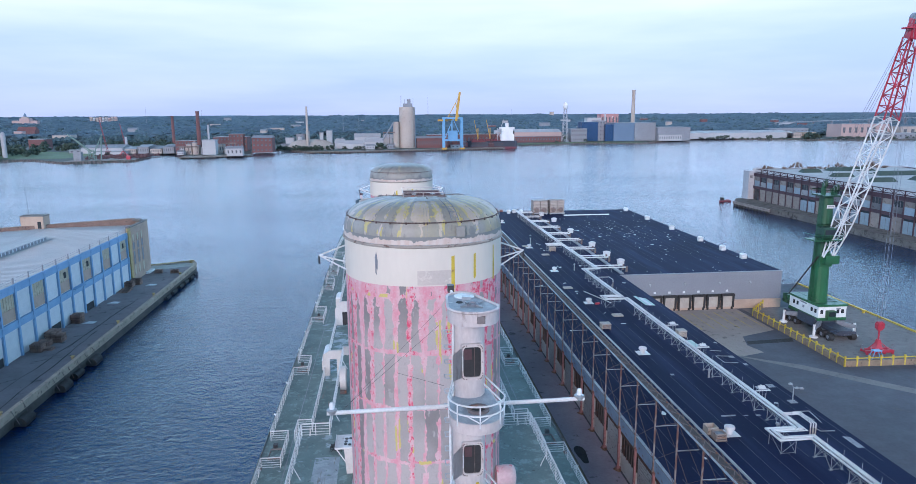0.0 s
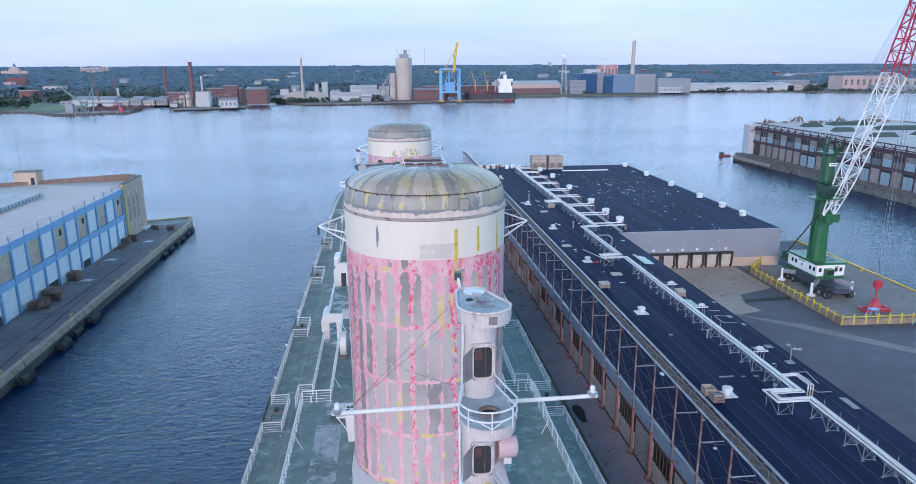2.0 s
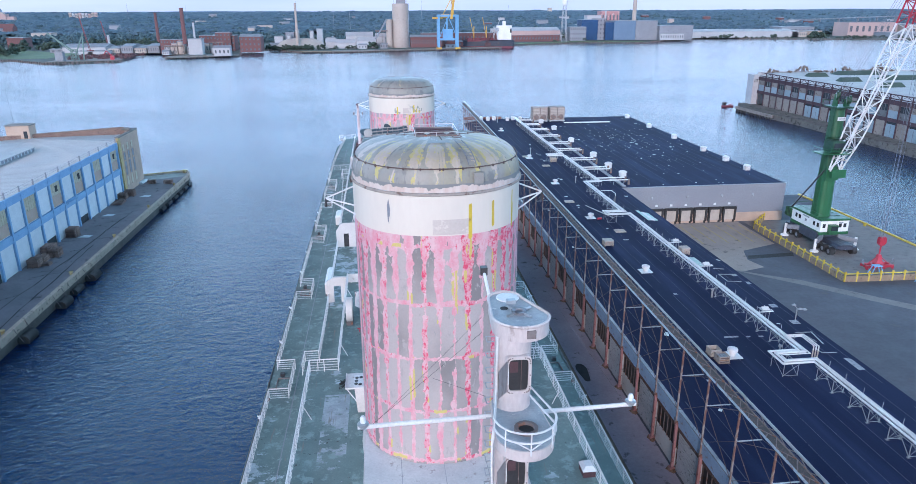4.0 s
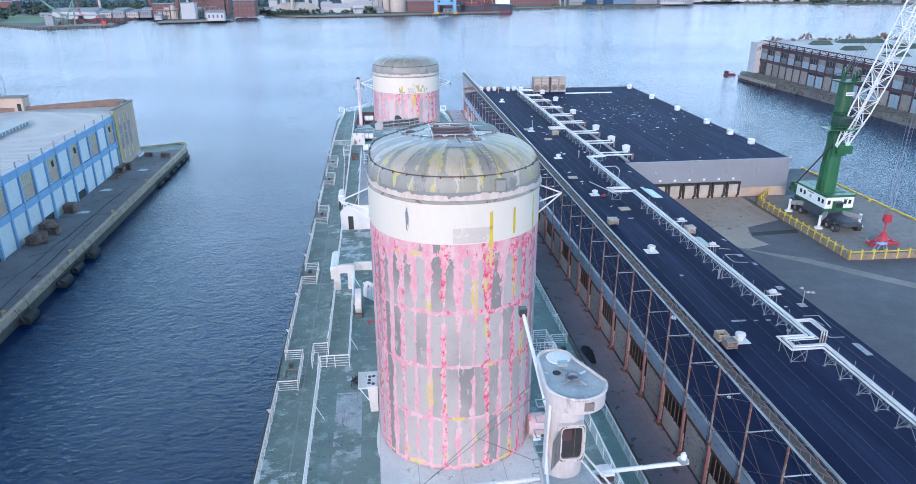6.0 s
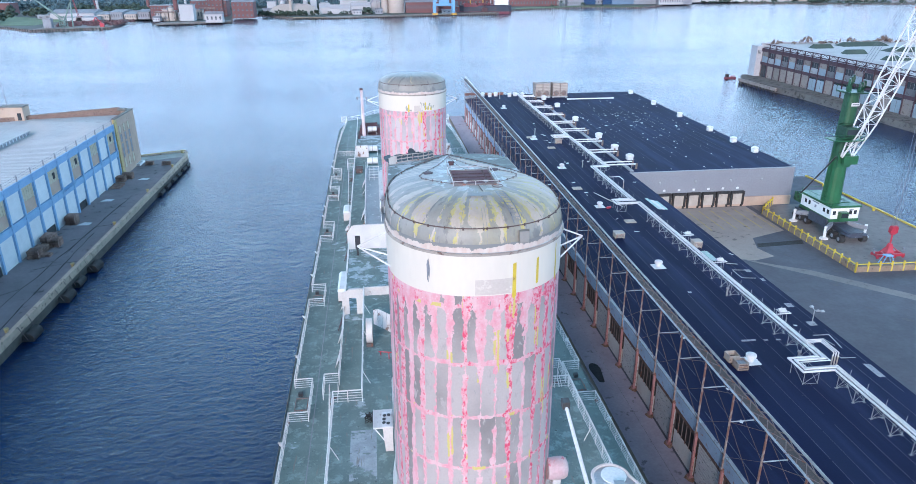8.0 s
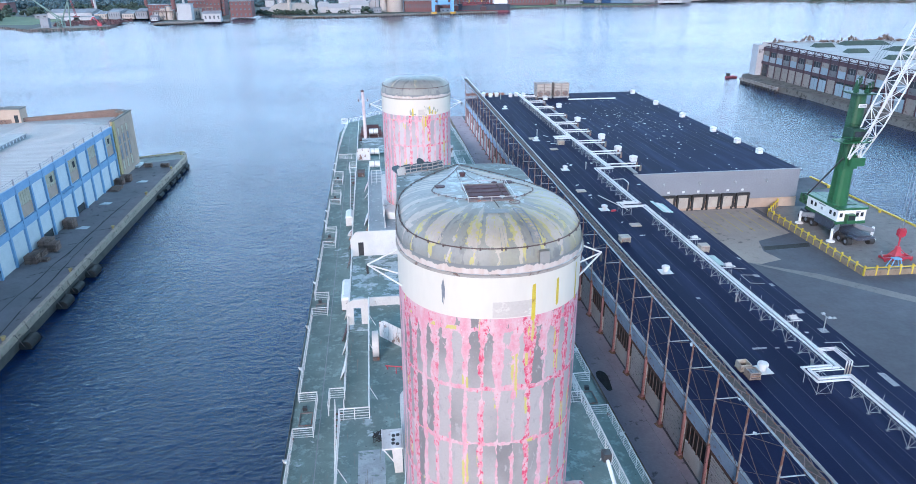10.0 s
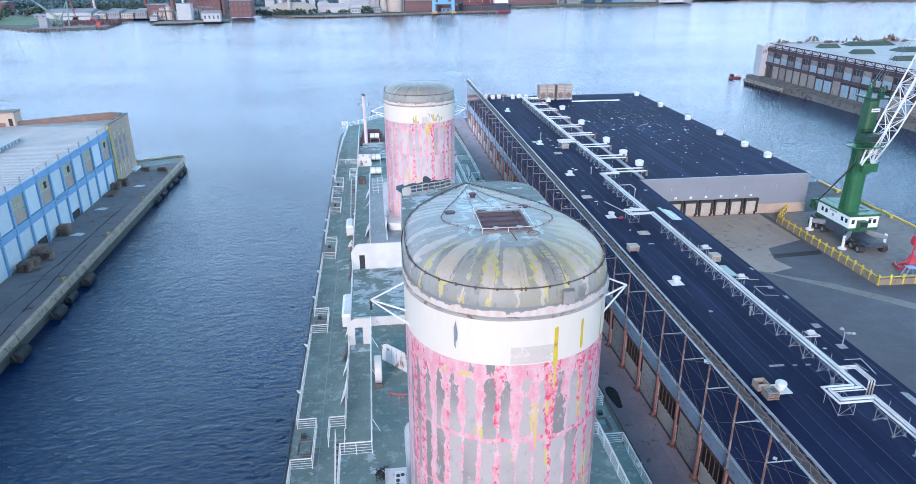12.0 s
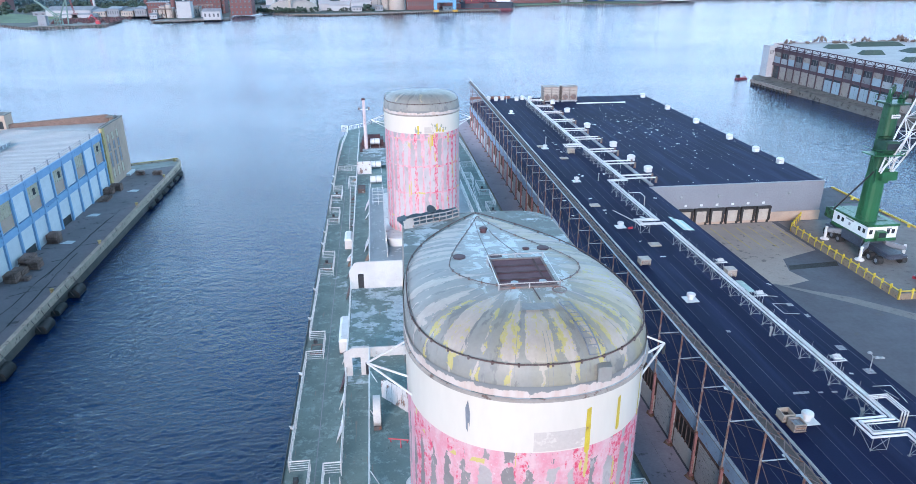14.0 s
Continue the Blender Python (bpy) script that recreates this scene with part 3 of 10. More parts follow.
# ---- mesh building ----
class G:
    """Gathers vertices and faces in world metres."""

    def __init__(self):
        self.v, self.f, self.uv = [], [], None

    def quad(self, *p):
        n = len(self.v)
        self.v += [tuple(q) for q in p]
        self.f.append(tuple(range(n, n + len(p))))
        return self

    def box(self, x0, x1, y0, y1, z0, z1):
        n = len(self.v)
        self.v += [(x, y, z) for z in (z0, z1) for x, y in ((x0, y0), (x1, y0), (x1, y1), (x0, y1))]
        for q in ((3, 2, 1, 0), (4, 5, 6, 7), (0, 1, 5, 4), (1, 2, 6, 5), (2, 3, 7, 6), (3, 0, 4, 7)):
            self.f.append(tuple(n + i for i in q))
        return self

    def rod(self, a, b, r, n=6, r2=None):
        a, b = Vector(a), Vector(b)
        d = b - a
        if d.length < 1e-6:
            return self
        q = d.to_track_quat("Z", "Y")
        k = len(self.v)
        for c, rr in ((a, r), (b, r if r2 is None else r2)):
            for i in range(n):
                w = 2 * math.pi * (i + 0.5) / n
                self.v.append(tuple(c + q @ Vector((rr * math.cos(w), rr * math.sin(w), 0))))
        for i in range(n):
            j = (i + 1) % n
            self.f.append((k + i, k + j, k + n + j, k + n + i))
        self.f.append(tuple(k + i for i in reversed(range(n))))
        self.f.append(tuple(k + n + i for i in range(n)))
        return self

    def tube(self, pts, r, n=6, closed=False):
        """One mitred tube along the points."""
        P = [Vector(p) for p in pts]
        P = [p for i, p in enumerate(P) if i == 0 or (p - P[i - 1]).length > 1e-5]
        if closed and (P[0] - P[-1]).length < 1e-5:
            P.pop()
        m = len(P)
        if m < 2:
            return self
        seg = [(P[(i + 1) % m] - P[i]).normalized() for i in range(m if closed else m - 1)]
        q = seg[0].to_track_quat("Z", "Y")
        off = [q @ Vector((r * math.cos(2 * math.pi * (i + 0.5) / n), r * math.sin(2 * math.pi * (i + 0.5) / n), 0)) for i in range(n)]
        k = len(self.v)
        first = off
        for i in range(m):
            d0 = seg[i - 1] if (i > 0 or closed) else seg[0]
            d1 = seg[i] if i < len(seg) else seg[-1]
            if i == 0 and closed:
                first = off = [o - d0 * o.dot(d0) for o in off]
                off = [o * (r / max(o.length, 1e-6)) for o in off]
            cut = d0 + d1
            if cut.length < 0.4:
                cut = d1.copy()
            cut.normalize()
            ring = [o - d0 * (o.dot(cut) / max(0.35, d0.dot(cut))) for o in off]
            self.v += [tuple(P[i] + o) for o in ring]
            off = [o - d1 * o.dot(d1) for o in ring]
            off = [o * (r / max(o.length, 1e-6)) for o in off]
        for i in range(m if closed else m - 1):
            j = (i + 1) % m
            for a in range(n):
                c = (a + 1) % n
                self.f.append((k + i * n + a, k + i * n + c, k + j * n + c, k + j * n + a))
        if not closed:
            self.f.append(tuple(k + a for a in reversed(range(n))))
            self.f.append(tuple(k + (m - 1) * n + a for a in range(n)))
        return self

    def prism(self, poly, z0, z1):
        n, k = len(poly), len(self.v)
        self.v += [(p[0], p[1], z0) for p in poly] + [(p[0], p[1], z1) for p in poly]
        self.f.append(tuple(k + i for i in reversed(range(n))))
        self.f.append(tuple(k + n + i for i in range(n)))
        for i in range(n):
            j = (i + 1) % n
            self.f.append((k + i, k + j, k + n + j, k + n + i))
        return self

    def loops(self, rings, cap0=False, cap1=False):
        """Joins rings of equally many points."""
        n, k = len(rings[0]), len(self.v)
        for ring in rings:
            self.v += [tuple(p) for p in ring]
        for a in range(len(rings) - 1):
            for i in range(n):
                j = (i + 1) % n
                self.f.append((k + a * n + i, k + a * n + j, k + (a + 1) * n + j, k + (a + 1) * n + i))
        if cap0:
            self.f.append(tuple(k + i for i in reversed(range(n))))
        if cap1:
            self.f.append(tuple(k + (len(rings) - 1) * n + i for i in range(n)))
        return self

    def lathe(self, cx, cy, prof, n=20, cap=True):
        rings = [[(cx + r * math.cos(2 * math.pi * i / n), cy + r * math.sin(2 * math.pi * i / n), z) for i in range(n)] for r, z in prof]
        return self.loops(rings, cap, cap)

    def mesh(self, name, mat, shift=(0, 0, 0), smooth=False):
        me = bpy.data.meshes.new(name)
        s = Vector(shift)
        me.from_pydata([tuple(Vector(p) - s) for p in self.v], [], self.f)
        if self.uv:
            lay = me.uv_layers.new(name="UVMap")
            co = np.array(self.uv, dtype=np.float32)
            idx = np.empty(len(me.loops), dtype=np.int32)
            me.loops.foreach_get("vertex_index", idx)
            lay.data.foreach_set("uv", co[idx].ravel())
        me.materials.append(mat)
        if smooth:
            me.shade_smooth()
            me.set_sharp_from_angle(angle=radians(40))
        me.update()
        return me


def thing(name, at=(0, 0, 0), label="", category="", group="", kind=""):
    ob = new(name)
    ob.location = at
    ob.empty_display_size = 0.2
    return tagged(ob, label, category, group, kind)


def root_of(ob):
    while ob.parent:
        ob = ob.parent
    return ob


def part(name, g, mat, parent, label="", smooth=False):
    """One mesh under a thing or part; g is in world metres."""
    ob = new(name, g.mesh(name, mat, root_of(parent).location, smooth))
    ob.parent = parent
    return tagged(ob, label)


def piece(name, mesh, parent, at):
    """An alike piece on shared mesh data."""
    ob = new(name, mesh)
    ob.parent = parent
    ob.location = Vector(at) - root_of(parent).location
    return ob


def solo(name, g, mat, label, category, kind="", smooth=False, group=""):
    """A thing or piece of the setting that is one mesh."""
    return tagged(new(name, g.mesh(name, mat, (0, 0, 0), smooth)), label, category, group, kind)


# ---- river and land ----
solo("water", G().box(-4900, 4900, -1500, 4950, -6, 0), WATER, "dark blue river with small wind ripples", "water", "structure")

SHORE = [(-4900, 760), (-440, 773), (-402, 776), (-349, 722), (-281, 746), (-306, 896), (-246, 900), (-246, 790), (-169, 820),
         (-188, 930), (-154, 954), (-104, 886), (-63, 878), (166, 939), (207, 1023), (330, 1081), (424, 1060), (498, 1142),
         (606, 1231), (779, 1129), (932, 1092), (4900, 1500)]


def land_sheet():
    g = G()
    poly = SHORE + [(4900, 4900), (-4900, 4900)]
    g.prism(poly, -3, 2.0)
    solo("ground", g, LAND, "low far river bank of grass, yards and roads", "ground", "structure")
    g = G()
    nx, rows = 160, [(1900, 2.1), (2300, 8), (2700, 15), (3200, 22), (3700, 29), (4200, 36), (4600, 41), (4900, 44)]
    k = 0
    for y, z in rows:
        for i in range(nx + 1):
            x = -4900 + 9800 * i / nx
            g.v.append((x, y, z + 4.5 * (noise.noise((x * 0.0013, y * 0.001, 0)) + 0.6 * noise.noise((x * 0.005, y * 0.003, 5))) * (z > 5)))
    for r in range(len(rows) - 1):
        for i in range(nx):
            a = r * (nx + 1) + i
            g.f.append((a, a + 1, a + nx + 2, a + nx + 1))
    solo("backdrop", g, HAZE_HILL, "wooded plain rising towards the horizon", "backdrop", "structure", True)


land_sheet()


def clump_field(name, spots, mat, label, seed=3, tufts=4):
    """Tree crowns as clusters of small uneven clumps, joined: far woods."""
    rng = random.Random(seed)
    base = bmesh.new()
    bmesh.ops.create_icosphere(base, subdivisions=1, radius=1.0)
    bv = [v.co.copy() for v in base.verts]
    bf = [tuple(v.index for v in f.verts) for f in base.faces]
    base.free()
    g = G()
    for x, y, z, h in spots:
        near = y < 1420
        for c in range(tufts * 2 + 2 if near else tufts):
            s = h * (rng.uniform(0.10, 0.21) if near else rng.uniform(0.17, 0.33))
            ox, oy = x + rng.uniform(-0.5, 0.5) * h, y + rng.uniform(-0.4, 0.4) * h
            oz = z + h * rng.uniform(0.25, 0.78) * (1 - 0.5 * abs(ox - x) / h)
            k = len(g.v)
            for p in bv:
                f = rng.uniform(0.62, 1.25)
                g.v.append((ox + p.x * s * f * 1.15, oy + p.y * s * f, oz + p.z * s * f * 0.9))
            g.f += [tuple(k + i for i in q) for q in bf]
    return solo(name, g, mat, label, "trees", "stuff")


# the blue in this canopy colour is painted haze
CANOPY_HAZE = worn("haze_tinted_canopy", (0.050, 0.094, 0.140), (0.088, 0.142, 0.190), (0.120, 0.170, 0.20), 0.035, 0.09, (0.55, 0.66), 0.9, grit=0.5)


def open_ground(x, y):
    """Yards, depots and fields along the bank that stand free of trees."""
    return (170 < x < 560 and y < 1250) or (-160 < x < 170 and y < 1040) or (530 < x < 1000 and y < 1320) or (-430 < x < -140 and y < 1050) or (-480 < x < -370 and y < 900)


def woods():
    rng = random.Random(11)
    far = []
    # closed canopy: a lumpy sheet of crowns, then single crowns standing out of it
    g = G()
    rows, cols = 190, 320
    for r in range(rows + 1):
        y = 1330 + 2600 * (r / rows) ** 1.5
        for k in range(cols + 1):
            x = (-0.86 + 1.74 * k / cols) * (y + 60) + rng.uniform(-5, 5)
            base = 1.5 + max(0, y - 1900) * 0.0150
            glade = noise.noise((x * 0.004, y * 0.002, 7))
            hgt = 4 + 9 * abs(noise.noise((x * 0.02, y * 0.012, 2))) + rng.uniform(0, 7.5) + 4 * abs(noise.noise((x * 0.006, y * 0.004, 5)))
            g.v.append((x, y + rng.uniform(-6, 6), base + (hgt if glade > -0.42 else 0.2)))
    for r in range(rows):
        for k in range(cols):
            q = r * (cols + 1) + k
            g.f.append((q, q + 1, q + cols + 2, q + cols + 1))
    solo("wood_canopy", g, CANOPY_HAZE, "closed canopy of distant woods, haze painted in as blue", "woods", "stuff")
    for i in range(7600):
        y = 1130 + 1900 * rng.random() ** 1.35
        x = (rng.uniform(-0.80, 0.84)) * (y + 60)
        if noise.noise((x * 0.0022, y * 0.003, 2)) < -0.34 or open_ground(x, y):
            continue
        zz = 1.5 + max(0, (y - 1900)) * 0.0150
        far.append((x, y, zz, rng.uniform(9.5, 19)))
    for i in range(900):
        y = rng.uniform(1040, 1345)
        x = rng.uniform(-0.78, 0.80) * (y + 60)
        if open_ground(x, y):
            continue
        far.append((x, y, 1.5, rng.uniform(6, 13)))
    clump_field("woods", far, LEAF_HAZE, "distant dark woods with scattered clearings, haze painted in as blue")
    near = []
    for x0, x1, y0, y1, n, h in ((-462, -448, 752, 770, 10, 17), (-520, -470, 770, 800, 14, 15), (-420, -170, 945, 1000, 70, 10), (-150, -78, 919, 924, 24, 9), (-60, 10, 930, 950, 8, 10), (200, 430, 1085, 1130, 6, 6),
                                 (560, 800, 1150, 1185, 22, 5.0), (590, 640, 1165, 1180, 7, 9), (700, 720, 1165, 1180, 4, 10), (800, 960, 1100, 1140, 26, 7), (-330, -180, 960, 1050, 30, 12), (-700, -440, 820, 1000, 90, 15),
                                 (-420, -330, 960, 1080, 40, 14), (-120, 0, 1010, 1100, 30, 12), (480, 700, 1250, 1350, 60, 14), (300, 420, 1180, 1300, 30, 12), (760, 800, 1132, 1150, 10, 14)):
        for i in range(n):
            near.append((rng.uniform(x0, x1), rng.uniform(y0, y1), 1.5, h * rng.uniform(0.6, 1.2)))
    clump_field("shore_trees", near, LEAF, "dark green trees and bushes along the far bank", 5, 6)


woods()

# ---- the pier shed beside the ship ----
PX = 28.7          # face of the posts
BAY = 6.1
Y0, Y1 = -47.6, 214.0


YARD_PALE = worn("tan_dock_concrete", (0.38, 0.325, 0.285), (0.325, 0.28, 0.25), (0.17, 0.15, 0.14), 0.12, 0.6, (0.60, 0.66), 0.85)
YARD_TRACK = worn("worn_track_concrete", (0.215, 0.20, 0.195), (0.185, 0.175, 0.172), (0.14, 0.135, 0.135), 0.2, 0.8, (0.60, 0.66), 0.85)


def east_pier():
    g = G().prism([(23.6, -110), (PX + 0.2, -110), (PX + 0.2, 221), (23.6, 221)], -5, 2.8)
    solo("pavement", g, PIER_WALK, "narrow damp concrete apron between ship and shed", "pavement", "structure")
    g = G().box(PX + 0.2, 57, -110, 221, -5, 2.75).box(57, 115, -110, 122, -5, 2.7).box(57, 100, 122, 221, -5, 2.72)
    solo("yard", g, YARD, "open grey asphalt yard with dark repaired patches", "ground", "structure")
    # flat black patch of uneven outline on the apron
    patch = [(25.0 + 0.72 * math.cos(q) * (1 + 0.22 * math.sin(3 * q)), 30.2 + 3.0 * math.sin(q) * (1 + 0.15 * math.cos(2 * q))) for q in [2 * math.pi * i / 18 for i in range(18)]]
    solo("tarpaulin", G().prism(patch, 2.8, 2.86), RUBBER, "black irregular patch on the pier paving", "tarpaulin")
    # apron edge timber
    solo("kerb", G().box(23.3, 23.75, -110, 221, 2.2, 3.05), WOOD, "weathered timber kerb along the pier edge", "kerb", "structure")
    g = G().box(114.6, 115.2, -110, 122, 2.2, 3.0)
    solo("kerb", g, YELLOW, "yellow painted concrete kerb along the quay edge", "kerb", "structure")
    # darker asphalt repairs and a pale track across the yard
    pale = G().prism([(57, 99.2), (57, 73), (64, 68.6), (69.3, 66.6), (74.4, 68.2), (73.2, 72.8), (75.2, 78.4), (84.6, 82), (84.6, 99.2)], 2.6, 2.706)
    solo("pavement", pale, YARD_PALE, "pale tan concrete apron before the loading doors", "pavement", "structure")
    solo("road", G().prism([(73.6, 73.2), (84.3, 73.9), (85.2, 76.0), (74.4, 75.2)], 2.6, 2.712), RUBBER, "dark asphalt repair strip in the yard", "road", "structure")
    track = G().prism([(66.5, 68.2), (72.6, 63.8), (77.6, 60.7), (85.7, 52.3), (115, 22.5), (115, 19.6), (84.2, 50.0), (76.4, 58.4), (69.2, 65.3)], 2.6, 2.709)
    solo("road", track, YARD_TRACK, "pale worn concrete track across the yard", "road", "structure")
    g = G()
    for i in range(9):
        x = 59.5 + i * 3.0
        g.box(x, x + 0.12, 84, 97, 2.7, 2.722)
    solo("road", g, YELLOW, "faded yellow bay lines before the loading doors", "road marking", "structure")


east_pier()


MESH_DARK = worn("dark_grating", (0.075, 0.07, 0.07), (0.055, 0.05, 0.05), (0.13, 0.10, 0.09), 0.4, 3.0, (0.55, 0.6), 0.85)
RUST_PILE = worn("heap_of_rust_flakes", (0.30, 0.185, 0.12), (0.22, 0.13, 0.09), (0.12, 0.07, 0.05), 1.2, 4.0, (0.52, 0.58), 0.9)
PALE_CHORD = worn("faded_pale_blue_steel", (0.36, 0.43, 0.48), (0.28, 0.34, 0.39), (0.22, 0.13, 0.10), 0.4, 1.6, (0.58, 0.64), 0.7)
PAD = worn("weathered_pale_felt_pad", (0.36, 0.37, 0.40), (0.28, 0.29, 0.325), (0.14, 0.145, 0.17), 0.6, 2.4, (0.56, 0.62), 0.75)
POST_MIX = worn("half_rusted_grey_post", (0.30, 0.265, 0.25), (0.22, 0.18, 0.17), (0.155, 0.078, 0.062), 0.5, 0.9, (0.46, 0.54), 0.8, stretch=(1, 1, 0.5))
SEAM = worn("dull_seam_tape", (0.042, 0.050, 0.094), (0.055, 0.064, 0.11), (0.10, 0.105, 0.14), 0.3, 1.0, (0.62, 0.68), 0.8)


def shed():
    """Long pier shed: walls, roof sheet, seams, bays with doors, posts with a truss rail on top."""
    w = thing("wall_west", (PX + 0.5, Y0, 2.8), "long shed wall of rusty posts, peeling doors and a faded blue band", "wall", "", "structure")
    part("backing", G().box(PX + 0.65, PX + 1.2, Y0, Y1, 2.8, 10.0), RUST_GREY, w)
    rng = random.Random(4)
    nb = int((Y1 - Y0) / BAY)
    dw, dh = BAY - 0.7, 5.2

    def slab(nm, mat, z0, z1, x0=0.0, ribs=0):
        s = G().box(x0, x0 + 0.25, -dw / 2, dw / 2, z0, z1)
        for r in range(ribs):
            z = z0 + (z1 - z0) * (r + 0.5) / ribs
            s.box(x0 - 0.04, x0, -dw / 2, dw / 2, z - 0.05, z + 0.05)
        return s.mesh(nm, mat)

    louvre = slab("door", DOOR_GREY, 0.1, dh, 0, 12)
    # dark sheet in the upper bay paints the unlit inside
    dark = slab("doorway", OPENING_SHADE, 2.6, dh, 0.1)
    pale = slab("sill_wall", WALL_PALE, 0.1, 2.6)
    bar = G()
    for i in range(5):
        bar.box(-0.03, 0.05, -dw / 2 + 0.45 + i * 1.0, -dw / 2 + 0.55 + i * 1.0, 2.6, dh)
    bar = bar.mesh("window_bar", RUST_GREY)
    band = G().box(0, 0.3, -BAY / 2 + 0.03, BAY / 2 - 0.03, 0, 1.85).mesh("band_panel", BLUE_BAND)
    lint = G().box(0.02, 0.3, -BAY / 2, BAY / 2, 0, 0.55).mesh("lintel", RUST)
    post = G().box(-0.14, 0.14, -0.16, 0.16, 0, 6.2).box(-0.26, 0.26, -0.28, 0.28, 0, 0.4).mesh("post", PINK_POST)
    upper = G().box(-0.075, 0.075, -0.08, 0.08, 0, 9.6).box(-0.16, 0.16, -0.16, 0.16, 0, 0.25).mesh("upper_post", POST_MIX)
    feet = []
    for k in range(3):
        ring = [(rng.uniform(0.38, 0.72) * math.cos(q), rng.uniform(0.45, 0.95) * math.sin(q)) for q in [2 * math.pi * j / 11 for j in range(11)]]
        feet.append(G().loops([[(x, y, 0.004) for x, y in ring], [(x * 0.75, y * 0.8, 0.07) for x, y in ring], [(x * 0.3, y * 0.35, 0.16) for x, y in ring]], False, True).mesh("post_foot", RUST_PILE))
    for i in range(nb):
        y = Y0 + (i + 0.5) * BAY
        if i % 2 == 0:
            piece("door", louvre, w, (PX + 0.4, y, 2.8))
        else:
            piece("sill_wall", pale, w, (PX + 0.4, y, 2.8))
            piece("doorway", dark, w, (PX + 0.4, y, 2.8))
            piece("window_bar", bar, w, (PX + 0.4, y, 2.8))
        piece("lintel", lint, w, (PX + 0.3, y, 8.05))
        piece("band_panel", band, w, (PX + 0.25, y, 8.62))
        piece("post", post, w, (PX + 0.1, y + BAY / 2, 2.8))
        piece("upper_post", upper, w, (PX, y + BAY / 2, 9.0))
        piece("post_foot", feet[i % 3], w, (PX + 0.1, y + BAY / 2, 2.8))
    part("eaves_gutter", G().box(PX + 0.20, PX + 0.62, Y0, Y1, 10.46, 10.58), STEEL_GREY, w)

    # truss rail carried by the posts
    t = thing("cargo_truss", (PX, Y0, 18.6), "rusty steel walkway truss along the shed roof edge", "truss")
    for nm, dx, z, r, m in (("lower_chord", -0.08, 18.45, 0.11, PALE_CHORD), ("lower_chord", 0.85, 18.45, 0.10, RUST_GREY), ("upper_chord", 0.85, 19.1, 0.13, GALV)):
        part(nm, G().rod((PX + dx, Y0, z), (PX + dx, Y1, z), r, 6), m, t)
    part("walkway", G().box(PX, PX + 0.78, Y0, Y1, 18.44, 18.49), MESH_DARK, t)
    web = G().rod((-0.08, -1.52, 18.5), (0.85, 0, 18.5), 0.05, 4).rod((0.85, 0, 18.5), (-0.08, 1.52, 18.5), 0.05, 4)
    web.rod((0.85, -1.52, 18.45), (0.85, 0, 19.1), 0.04, 4).rod((0.85, 0, 19.1), (0.85, 1.52, 18.45), 0.04, 4).rod((-0.08, 0, 18.45), (-0.08, 0, 19.0), 0.035, 4)
    web = web.mesh("lattice", RUST_GREY)
    for i in range(int((Y1 - Y0) / 3.05)):
        piece("lattice", web, t, (PX, Y0 + (i + 0.5) * 3.05, 0))
    # back struts and thin cross braces between posts and roof
    strut = G().rod((0, 0, 15.0), (2.6, 0, 15.0), 0.065, 5).mesh("strut", GALV)
    br = G().rod((0.85, 0, 18.45), (2.6, 0, 15.0), 0.05, 5)
    br.rod((0, 0, 15.0), (0, -BAY, 10.7), 0.034, 4).rod((0, 0, 10.7), (0, -BAY, 15.0), 0.022, 4)
    br.rod((0, 0, 18.3), (0, -BAY, 15.0), 0.026, 4).rod((0, 0, 15.0), (0, -BAY, 18.3), 0.034, 4)
    br.rod((2.6, 0, 15.0), (0, -BAY, 18.3), 0.018, 4)
    br = br.mesh("brace", RUST)
    for i in range(1, nb):
        piece("brace", br, t, (PX, Y0 + (i + 1) * BAY, 0))
        piece("strut", strut, t, (PX, Y0 + (i + 1) * BAY, 0))

    g = G().box(38.0, 54.6, Y0, Y1, 11.5, 12.0).box(54.6, 96.4, 100.3, Y1, 11.5, 12.05)
    g.loops([[(PX + 0.5, Y0, 10.2), (PX + 0.5, Y0, 10.5), (38.0, Y0, 12.0), (38.0, Y0, 11.5)], [(PX + 0.5, Y1, 10.2), (PX + 0.5, Y1, 10.5), (38.0, Y1, 12.0), (38.0, Y1, 11.5)]], True, True)
    roof = solo("roof", g, FELT, "dark blue-black felt roof of the pier shed with pale seams", "roof", "structure")
    rng = random.Random(8)
    s = G()
    for i in range(13):
        x = PX + 1.6 + i * 1.95
        yy = Y0
        while yy < Y1:
            ln = rng.uniform(8, 30)
            zz = 12.0 - max(0, 38.0 - x) * 1.5 / 8.8
            s.box(x - 0.03 + rng.uniform(-0.02, 0.02), x + 0.03, yy, min(Y1, yy + ln), zz - 0.02, zz + 0.014)
            yy += ln + rng.choice([0.3, 2.0, 5.0])
    for i in range(20):
        x = 56 + i * 2.0
        s.box(x - 0.03, x + 0.03, 100.2 + rng.uniform(0, 30), Y1 - rng.uniform(0, 60), 12.05, 12.06)
    solo("roof_seams", s, SEAM, "worn grey lap seams of the felt roof", "seams", "structure")
    s = G()
